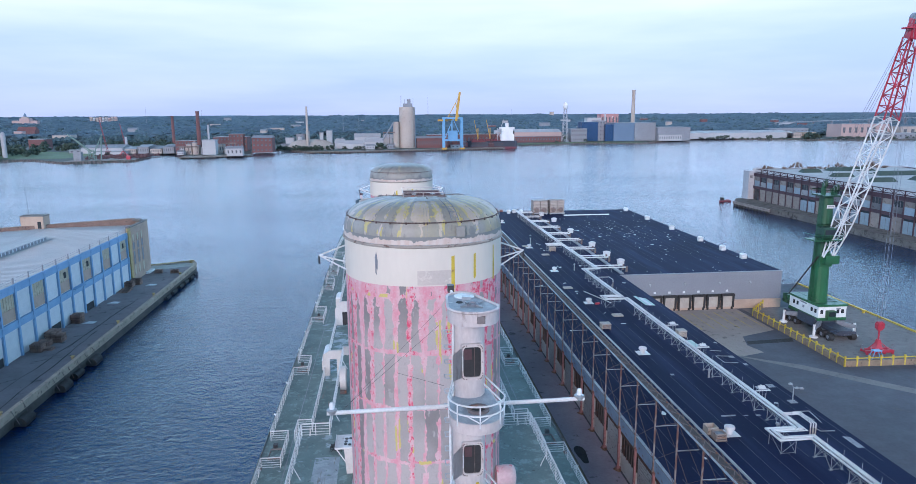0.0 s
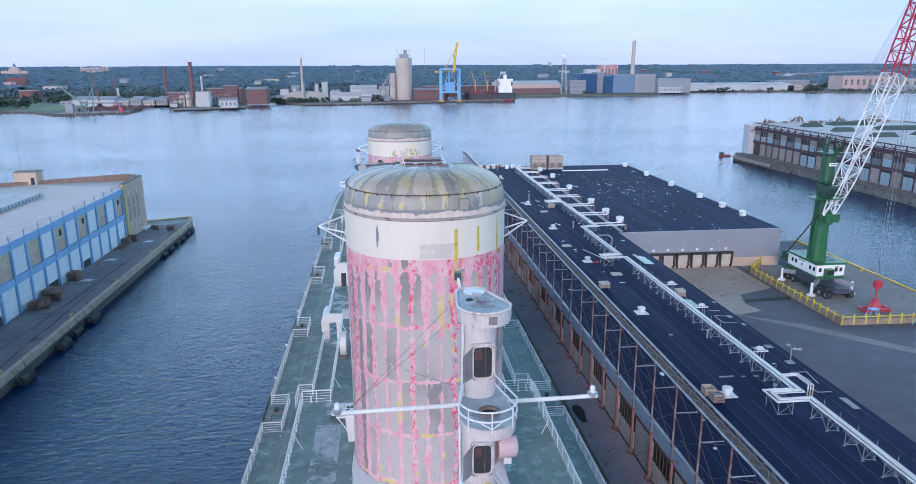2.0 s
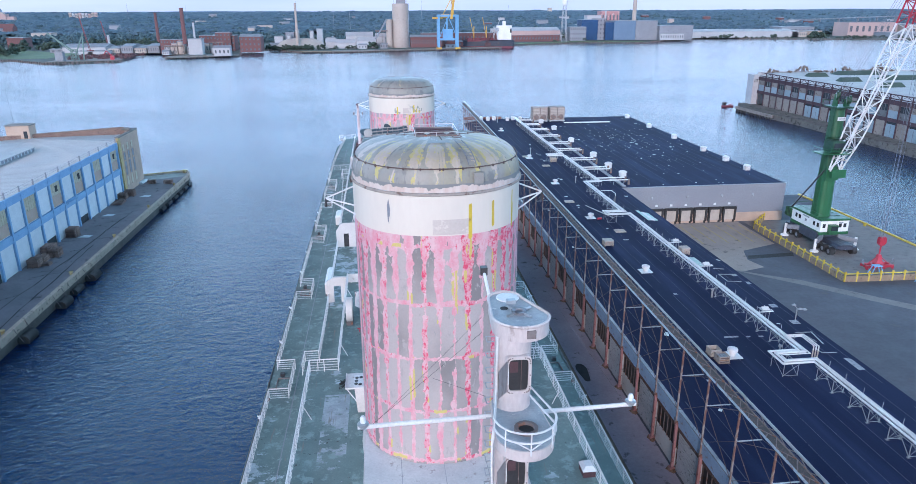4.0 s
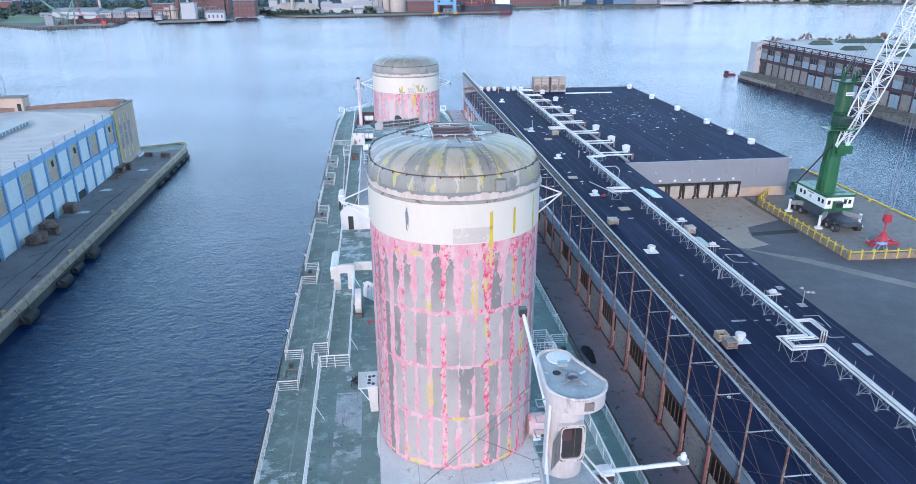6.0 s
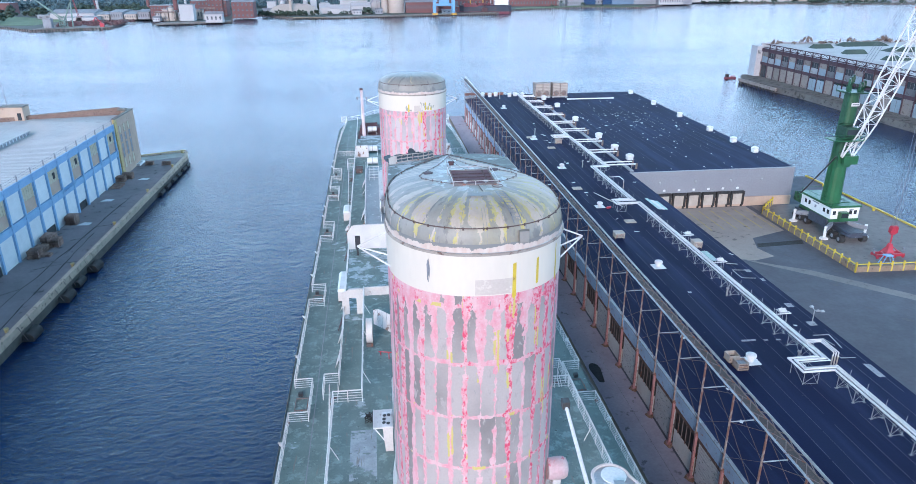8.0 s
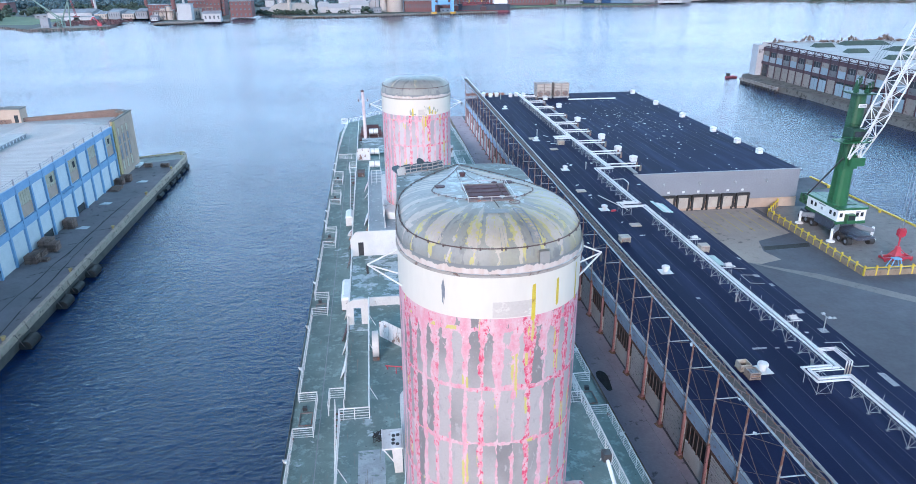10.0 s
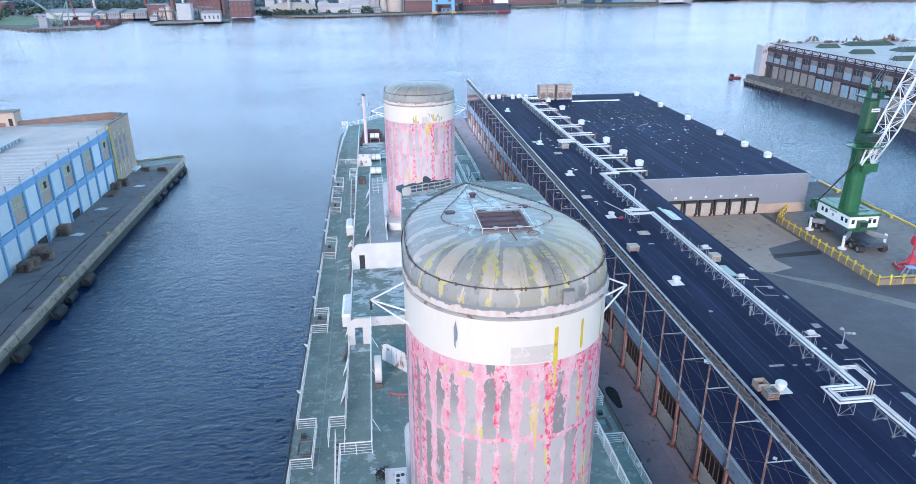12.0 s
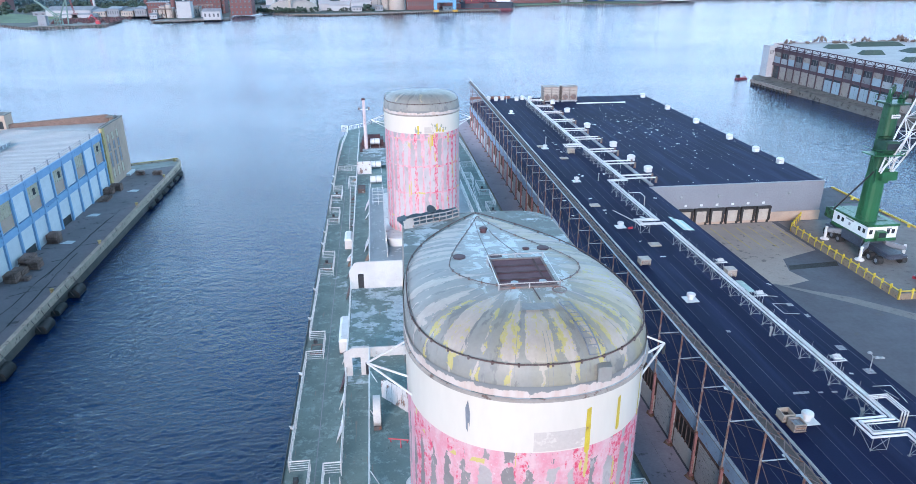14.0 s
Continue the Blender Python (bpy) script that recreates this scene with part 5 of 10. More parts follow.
    # side brackets with stay rods
    tip = Vector((w + 1.72, yf + 5.7, zc - 1.42))
    for sx in (-1, 1):
        b = G()
        for y, z in ((yf + 6.6, zc - 0.75), (yf + 4.6, zc - 1.75), (yf + 3.6, zc - 2.1)):
            b.rod((sx * (w - 0.45), y, z), (sx * tip.x, tip.y, tip.z), 0.05, 6)
        part("aerial_bracket", b, RAIL, f, "white tubular outrigger")
        part("aerial_insulator", G().rod((sx * tip.x, tip.y, tip.z), (sx * tip.x, tip.y, tip.z - 0.55), 0.07, 6), BLACK, f)
    # patch of bare primer on the band
    pw2, ph = (1.0, 0.92) if big else (0.55, 0.8)
    px0 = -0.62 if big else -0.05
    g = G()
    seg = 8
    for i in range(seg):
        xa, xb = px0 + 2 * pw2 * i / seg, px0 + 2 * pw2 * (i + 1) / seg

        def yon(x):
            return yc - a * max(0, 1 - abs(x / w) ** (2 / BLUNT)) ** (BLUNT / 2) - 0.03
        g.quad((xa, yon(xa), zw + 0.06), (xb, yon(xb), zw + 0.06), (xb, yon(xb), zw + ph), (xa, yon(xa), zw + ph))
    part("primer_patch", g, PRIMER, f, "square of bare pinkish primer")
    for x, z0, z1, wd in ((1.46, -0.3, 1.75, 0.11), (2.8, 0.2, 1.75, 0.08), (4.1, -0.2, 2.0, 0.06)) if big else ((0.9, -1.6, -0.1, 0.12), (1.5, 0.1, 1.2, 0.12), (-0.8, -0.1, 1.0, 0.12), (1.9, 0.1, 0.7, 0.1), (2.3, 0.05, 0.5, 0.14)):
        y = yon(x)
        y2 = yon(x + wd)
        st = G().quad((x - wd, yon(x - wd) - 0.01, zw + z0 + 0.1), (x, y - 0.012, zw + z0), (x + wd, y2 - 0.01, zw + z0 + 0.15), (x + wd * 0.8, y2 - 0.01, zw + z1), (x - wd * 0.9, yon(x - wd) - 0.01, zw + z1 - 0.05))
        part("primer_run", st, YELLOW, f, "run of old yellow primer")
    if not big:
        rs = random.Random(4)
        for k in range(15):
            x = rs.choice((-0.7, 1.2, 1.7, 2.2)) + rs.uniform(-0.5, 0.5)
            z0, hh, ww = zw + rs.uniform(0.02, 1.1) * (1 if x > 0 else 0.5), rs.uniform(0.15, 0.6), rs.uniform(0.06, 0.2)
            gg = G().quad(*[(x + ww * math.cos(q) * rs.uniform(0.6, 1.1), yon(x + ww * math.cos(q)) - 0.012, z0 + hh * 0.5 * (1 + math.sin(q) * rs.uniform(0.7, 1.1))) for q in [2 * math.pi * i / 9 for i in range(9)]])
            part("paint_loss", gg, SCAR, f, "grey-green flake on the white band")
    if big:
        x = -2.95
        gg = G().quad((x - 0.07, yon(x - 0.07) - 0.01, zw + 0.70), (x + 0.05, yon(x) - 0.012, zw + 0.45), (x + 0.08, yon(x + 0.08) - 0.01, zw + 1.4), (x, yon(x) - 0.012, zw + 1.98), (x - 0.09, yon(x - 0.09) - 0.01, zw + 1.6))
        part("paint_loss", gg, STEEL_GREY, f, "long grey flake of bare metal")
    return f


funnel("fore funnel of flaked red, white band and grey streaked dome", -21.0, 4.98, 5.3, -1.6, 26.9, 41.6, 43.85, 2.3, True).location.x = 0.14
funnel("after funnel of flaked red, white band and grey dome", 41.2, 4.75, 4.95, 58.5, 26.3, 39.35, 41.45, 2.35, False).location.x = 0.12


# ---- radar mast ----
def mast():
    mx, my = 0.10, -40.85
    m = thing("radar_mast", (mx, my, ZC + 1.2), "pale aluminium radar mast with two railed platforms and open hatches", "mast")
    col = G().lathe(mx, my, [(0.82, ZC - 0.1), (0.60, 36.0), (0.50, 41.5), (0.465, 45.75)], 28)
    part("column", col, ALU, m, "riveted tapered aluminium column", True)

    def drop_plan(r, ln, n=20):
        pts = []
        for i in range(n + 1):
            th = -math.pi + math.pi * i / n
            pts.append((mx + 0.1 + r * math.cos(th), my - 0.35 + r * math.sin(th)))
        for i in range(n + 1):
            th = math.pi * i / n
            pts.append((mx - 0.1 + 0.62 * r * math.cos(th), my + ln + 0.62 * r * math.sin(th)))
        return pts
    top = drop_plan(0.71, 0.72)
    p = part("radar_platform", G().prism(top, 45.75, 46.12), ALU, m, "drop-shaped head platform", True)
    cx = sum(q[0] for q in top) / len(top)
    cy = sum(q[1] for q in top) / len(top)
    part("platform_top", G().prism([(cx + (x - cx) * 0.95, cy + (y - cy) * 0.95) for x, y in top], 46.1, 46.124), PLATE_TOP, p, "bluish grey worn top plate")
    part("rim", G().tube([(x, y, 46.14) for x, y in top], 0.04, 5, True), ALU, p)
    part("white_lid", G().lathe(mx - 0.02, my + 0.78, [(0.30, 46.12), (0.30, 46.15), (0.02, 46.155)], 20), RAIL, p, "round white lid")
    part("socket", G().lathe(mx + 0.1, my - 0.15, [(0.19, 46.12), (0.20, 46.19), (0.12, 46.19), (0.11, 46.14)], 16), STEEL_GREY, p, "grey scanner socket", True)
    sp = G()
    for k in range(4):
        th = k * math.pi / 2 + 0.6
        sp.rod((mx + 0.1 + 0.2 * math.cos(th), my - 0.15 + 0.2 * math.sin(th), 46.15), (mx + 0.1 + 0.42 * math.cos(th), my - 0.15 + 0.42 * math.sin(th), 46.15), 0.035, 5)
    part("socket_arms", sp, GALV, p)
    part("cable_hole", G().lathe(mx - 0.23, my + 0.12, [(0.10, 46.12), (0.10, 46.14), (0.02, 46.14)], 14), OPENING_SHADE, p)
    part("name_bracket", G().box(mx + 0.12, mx + 0.34, my - 1.09, my - 1.0, 45.85, 46.05), RUST_GREY, p)
    part("hinge", G().box(mx - 0.12, mx + 0.12, my + 0.38, my + 0.52, 46.12, 46.22), GALV, p)

    bolt = G().rod((0, -0.012, 0), (0, 0.012, 0), 0.016, 5).mesh("hatch_bolt", RUST_GREY)
    def nest(k, n=26):
        """Outline of a crow's nest: round in front, drawn back to the column."""
        pts = [(mx + 0.05 + k * 0.74 * math.cos(th), my - 1.45 + k * 0.74 * math.sin(th)) for th in [math.pi + math.pi * i / n for i in range(n + 1)]]
        return pts + [(mx + 0.05 + k * 0.60, my + 0.1), (mx + 0.3, my + 0.45), (mx - 0.3, my + 0.45), (mx + 0.05 - k * 0.60, my + 0.1)]

    for pi, (zf, hz) in enumerate(((43.48, 44.13), (40.58, 41.22))):
        # nest with hoop rails, its underside drawn in to the column
        pl = part("platform", G().loops([[(x, y, zf - 0.62) for x, y in [(mx + (x - mx) * 0.80, my + (y - my) * 0.55) for x, y in nest(1)]], [(x, y, zf - 0.30) for x, y in nest(0.97)], [(x, y, zf) for x, y in nest(1)]], True, True), ALU, m, "drop-shaped crow's-nest platform", True)
        part("floor_plate", G().prism(nest(0.95), zf, zf + 0.006), PLATE_TOP, pl)
        part("floor_ring", G().lathe(mx + 0.12, my - 1.30, [(0.30, zf + 0.005), (0.30, zf + 0.08), (0.21, zf + 0.08), (0.21, zf + 0.01)], 16), RUST_GREY, pl)
        part("floor_socket", G().lathe(mx + 0.12, my - 1.30, [(0.20, zf + 0.006), (0.19, zf + 0.012), (0.02, zf + 0.012)], 14), OPENING_SHADE, pl)
        hoop = nest(1.02)[:27]
        for hgt in (0.24, 0.50):
            sag = 0.03 if hgt > 0.5 else 0.0
            pts = [(mx - 0.42, my - 0.15, zf + hgt + 0.06)] + [(x, y, zf + hgt - sag * math.sin(math.pi * i / 26)) for i, (x, y) in enumerate(hoop)] + [(mx + 0.42, my - 0.15, zf + hgt + 0.06)]
            part("hoop_rail", G().tube(pts, 0.026, 6), RAIL, pl, "bent white guard rail")
        for i in (0, 6, 13, 20, 26):
            x, y = hoop[i]
            part("stanchion", G().rod((x, y, zf - 0.1), (x, y, zf + 0.50), 0.02, 5), RAIL, pl)
        part("stanchion_brace", G().rod((hoop[13][0], hoop[13][1], zf + 0.05), (hoop[9][0], hoop[9][1], zf + 0.24), 0.018, 4).rod((hoop[13][0], hoop[13][1], zf + 0.05), (hoop[17][0], hoop[17][1], zf + 0.24), 0.018, 4), RAIL, pl)
        # oval hatch in the column front
        def oval(rx, rz, y, z, n=32, sq=7.0):
            return [(mx + 0.05 + rx * math.copysign(abs(math.cos(t0)) ** (2 / sq), math.cos(t0)), y, z + rz * math.copysign(abs(math.sin(t0)) ** (2 / sq), math.sin(t0))) for t0 in [2 * math.pi * i / n for i in range(n)]]
        y = my - 0.49 - 0.02 * pi
        fr = part("hatch_frame", G().loops([oval(0.33, 0.53, y + 0.2, hz + 0.45), oval(0.33, 0.53, y - 0.07, hz + 0.45), oval(0.25, 0.44, y - 0.07, hz + 0.45), oval(0.25, 0.44, y - 0.02, hz + 0.45)]), ALU, m, "oval hatch frame ringed with bolts")
        # column is solid: a black sheet proud of it paints the hatch's dark inside
        o = G()
        o.quad(*[(a, b - 0.025, c) for a, b, c in oval(0.255, 0.445, y, hz + 0.45)])
        part("hatch_shade_sheet", o, RUBBER, fr, "black sheet standing in for the unlit hatch inside")
        o = G()
        for a, b, c in oval(0.295, 0.49, y, hz + 0.45, 26):
            piece("hatch_bolt", bolt, fr, (a, b - 0.085, c))
        part("inner_locker", G().box(mx - 0.17, mx + 0.04, y - 0.04, y - 0.027, hz + 0.52, hz + 0.82), RUST_RED, fr, "reddish brown locker inside")
        part("hatch_lid", G().loops([[(mx - 0.24 - 0.30 * u, y - 0.10 - 0.42 * u + dd, hz + 0.02 + 0.06 * (u > 0.8)), (mx - 0.24 - 0.30 * u, y - 0.10 - 0.42 * u + dd, hz + 0.88 - 0.06 * (u > 0.8))] for u, dd in ((0, 0), (0.9, 0), (1, 0), (1, 0.04), (0.9, 0.05), (0, 0.05), (0, 0))]), ALU, fr, "swung-open hatch lid")
        part("inner_pipe", G().rod((mx + 0.12, y - 0.05, hz + 0.02), (mx + 0.12, y - 0.05, hz + 0.88), 0.010, 5), RUST, fr)
        part("hand_hold", G().tube([(mx - 0.22, y - 0.05, hz + 0.2), (mx - 0.22, y - 0.12, hz + 0.25), (mx - 0.22, y - 0.12, hz + 0.6), (mx - 0.22, y - 0.05, hz + 0.65)], 0.015, 5), RAIL, fr)
    # paint scars
    for x, z in ((0.05, 43.25), (-0.1, 41.1), (0.2, 40.75)):
        part("paint_scar", G().lathe(mx + x, my - 0.465, [(0.05, z), (0.055, z + 0.12), (0.02, z + 0.14)], 8), YELLOW, m)
    # signal yard
    yd = part("yard", G().rod((-3.95, my - 0.05, 43.05), (3.65, my + 0.35, 42.95), 0.062, 8), RAIL, m, "white cross yard with lamps at its ends")
    for x, y, z in ((-3.8, my - 0.05, 43.1), (3.5, my + 0.35, 43.0)):
        part("lamp_base", G().lathe(x, y, [(0.07, z - 0.1), (0.15, z + 0.02), (0.15, z + 0.06), (0.07, z + 0.08)], 12), GALV, yd, "", True)
        part("lamp", G().lathe(x, y, [(0.07, z + 0.08), (0.08, z + 0.2), (0.05, z + 0.27), (0.02, z + 0.28)], 12), DIRTY_WHITE, yd, "clear signal lamp", True)
    # conduits, ladder rungs and stays
    part("conduit", G().tube([(mx - 0.45, my - 0.3, 45.9), (mx - 0.46, my - 0.25, 44.5), (mx - 0.46, my - 0.25, 43.4), (mx - 0.56, my - 0.3, 42.4), (mx - 0.52, my - 0.2, 40.0), (mx - 0.64, my - 0.2, 34)], 0.035, 6), RAIL, m)
    for k in range(26):
        z = 34 + k * 0.45
        rg = G().tube([(mx - 0.48, my + 0.05, z), (mx - 0.66, my + 0.05, z), (mx - 0.66, my + 0.35, z), (mx - 0.4, my + 0.35, z)], 0.016, 4)
        part("rung", rg, GALV, m)
    for a, b in (((mx - 0.8, my, 46.0), (-3.5, my, 43.1)), ((mx - 0.8, my + 0.1, 45.5), (-3.6, my, 43.05)), ((mx - 0.7, my, 43.7), (-1.9, my + 1, 43.75)), ((3.4, my + 0.3, 42.9), (16, 20, 21))):
        part("stay", G().rod(a, b, 0.005, 4), BLACK, m)
    return m


mast()


# ---- railings ----
def railing(pts, label, h=1.08, step=1.5, bars=4, group="deck railings"):
    """Post-and-bar railing along deck points."""
    r = thing("railing", pts[0], label, "railing", group)
    part("handrail", G().tube([(x, y, z + h) for x, y, z in pts], 0.055, 6), RAIL, r)
    for b in range(bars):
        part("bar", G().tube([(x, y, z + h * (b + 0.6) / (bars + 0.6)) for x, y, z in pts], 0.022, 4), RAIL, r)
    post = POSTS.setdefault(h, G().rod((0, 0, 0), (0, 0, h), 0.035, 5).mesh("post", RAIL))
    for i in range(len(pts) - 1):
        a, b = Vector(pts[i]), Vector(pts[i + 1])
        n = max(1, round((b - a).length / step))
        for k in range(n + (1 if i == len(pts) - 2 else 0)):
            piece("post", post, r, a + (b - a) * k / n)
    return r


POSTS = {}


def stair(x0, x1, ya, yb, za, zb, label):
    """Steel ladderway rising from (ya, za) to (yb, zb)."""
    s = thing("stairway", ((x0 + x1) / 2, ya, za), label, "stairs", "deck stairways")
    n = max(3, round(abs(zb - za) / 0.24))
    for x in (x0, x1):
        part("stringer", G().loops([[(x - 0.03, y, z - 0.12), (x + 0.03, y, z - 0.12), (x + 0.03, y, z + 0.12), (x - 0.03, y, z + 0.12)] for y, z in ((ya, za), (yb, zb))], True, True), RAIL, s)
        part("handrail", G().rod((x, ya, za + 0.95), (x, yb, zb + 0.95), 0.03, 5).rod((x, ya, za), (x, ya, za + 0.95), 0.03, 5).rod((x, yb, zb), (x, yb, zb + 0.95), 0.03, 5), RAIL, s)
    tr = G().box(x0 + 0.03, x1 - 0.03, -0.12, 0.12, -0.02, 0.02).mesh("tread", RUST)
    for i in range(1, n):
        u = i / n
        piece("tread", tr, s, (0, ya + (yb - ya) * u, za + (zb - za) * u))
    return s


RX = 14.25
RECESS = ((0.6, 6.1), (23.8, 28.0), (45.4, 51.5), (65.3, 70.9), (77.6, 83.3))


def deck_rails():
    lab = "white painted steel railing along the sun deck edge"
    for sx in (-1, 1):
        y = -50.0
        for a, b in RECESS:
            railing([(sx * RX, y, ZA), (sx * RX, a, ZA), (sx * 12.5, a, ZA), (sx * 12.5, b, ZA), (sx * RX, b, ZA)], lab)
            y = b
        railing([(sx * RX, y, ZA), (sx * RX, 103, ZA), (sx * 13.8, 118.5, ZA), (sx * 13.05, 131.8, ZA), (sx * 13.0, 134.6, ZA)], lab)
        solo("stern_platform", G().box(min(sx * 14.7, sx * 13.0), max(sx * 14.7, sx * 13.0), 134.6, 136.2, ZA - 0.15, ZA), WHITE, "small white outboard platform at the stern corner", "platform", group="stern platforms")
        railing([(sx * 13.1, 134.7, ZA), (sx * 14.6, 134.7, ZA), (sx * 14.6, 136.1, ZA), (sx * 13.1, 136.1, ZA)], "white railing round a small stern platform")
        railing([(sx * 13.9, 97, ZA), (sx * 9.9, 97, ZA)], "short white cross railing on the sun deck")
        # upper decks
        railing([(sx * 9.55, -43, ZC), (sx * 9.55, -5.75, ZC), (sx * 7.28, -5.75, ZC), (sx * 7.28, 13.4, ZC)], "white railing round the upper deck edge", 1.1)
        railing([(sx * 9.6, 1.6, ZB), (sx * 9.6, 15.3, ZB)], "white railing along the narrow side deck")
        railing([(sx * 9.6, 1.9, ZB), (sx * 10.9, 1.9, ZB), (sx * 10.9, -0.6, ZB)], "white railing round a stair landing")
        railing([(sx * 9.62, 16, ZB), (sx * 9.62, 34.3, ZB)], "white railing beside the flaked platform deck")
        railing([(sx * 7.28, 34.9, ZC), (sx * 7.28, 64.4, ZC)], "white railing along the after upper deck")
        railing([(sx * 9.7, 36, ZB), (sx * 9.7, 117, ZB)], "white railing along the after house deck", 1.08, 2.0)
        stair(sx * 10.0 - 0.38, sx * 10.0 + 0.38, -5.3, 0.4, ZA, ZB, "white steel stairway between two decks")
        stair(sx * 10.3 - 0.4, sx * 10.3 + 0.4, 62.5, 74.5, ZA, ZB, "rusty treaded stairway up to the house deck")
        railing([(sx * 9.7, 75, ZB), (sx * 11.0, 75, ZB), (sx * 11.0, 79, ZB), (sx * 9.7, 79, ZB)], "white railing round the after stair head")
        solo("landing", G().box(min(sx * 11.0, sx * 9.7), max(sx * 11.0, sx * 9.7), 0.3, 2.0, ZB - 0.12, ZB), DECK, "small green steel landing at the stair head", "landing")
        solo("landing", G().box(min(sx * 11.1, sx * 9.7), max(sx * 11.1, sx * 9.7), 74.4, 79.1, ZB - 0.12, ZB), DECK, "small green steel landing at the after stair head", "landing")
        # bent struts leaning from the rails
        for y in (-12.5, -3.0, 4.0, 9.5):
            x = sx * (9.4 if y < -5.7 else 7.2)
            solo("rail_strut", G().rod((x, y, ZC + 1.0), (x - sx * 0.55, y - 0.2, ZC), 0.035, 5), RAIL, "leaning white rail strut", "strut", group="rail struts")
    railing([(-12.6, 135.2, ZA), (-9.2, 138.2, ZA), (-6.8, 143.1, ZA), (-3.2, 145.9, ZA), (3.2, 145.9, ZA), (6.8, 143.1, ZA), (9.2, 138.2, ZA), (12.6, 135.2, ZA)], "white railing round the rounded stern deck")
    # recess fittings at the boat stations
    for sx in (-1, 1):
        for a, b in RECESS:
            f = thing("boat_chock", (sx * 13.4, (a + b) / 2, ZA), "rusty boat-fall fittings in a rail recess", "deck fitting", "boat fittings")
            ym = (a + b) / 2
            part("coaming", G().box(sx * 13.4 - 0.6, sx * 13.4 + 0.6, ym - 1.0, ym - 0.92, ZA, ZA + 0.1).box(sx * 13.4 - 0.6, sx * 13.4 + 0.6, ym + 0.92, ym + 1.0, ZA, ZA + 0.1).box(sx * 13.4 - 0.6, sx * 13.4 - 0.52, ym - 0.92, ym + 0.92, ZA, ZA + 0.1).box(sx * 13.4 + 0.52, sx * 13.4 + 0.6, ym - 0.92, ym + 0.92, ZA, ZA + 0.1), RUST_GREY, f)
            part("block", G().box(sx * 13.6 - 0.2, sx * 13.6 + 0.2, ym + 1.3, ym + 1.7, ZA, ZA + 0.35), BLACK, f)
            part("roller", G().rod((sx * 14.35, a - 0.35, ZA + 0.1), (sx * 14.35, a - 0.05, ZA + 0.1), 0.16, 8), RUST_GREY, f)
    # fairleads outside the rail
    for sx in (-1, 1):
        for y in (-2.5, 12, 21, 33, 41, 57, 62, 88, 93):
            solo("side_lamp", G().box(sx * 14.6 - 0.16, sx * 14.6 + 0.16, y - 0.18, y + 0.18, ZA - 0.5, ZA + 0.22).rod((sx * 14.5, y, ZA + 0.1), (sx * 14.85, y, ZA + 0.3), 0.07, 6), DIRTY_WHITE, "small white lamp box outside the rail", "lamp", group="side lamps")


deck_rails()


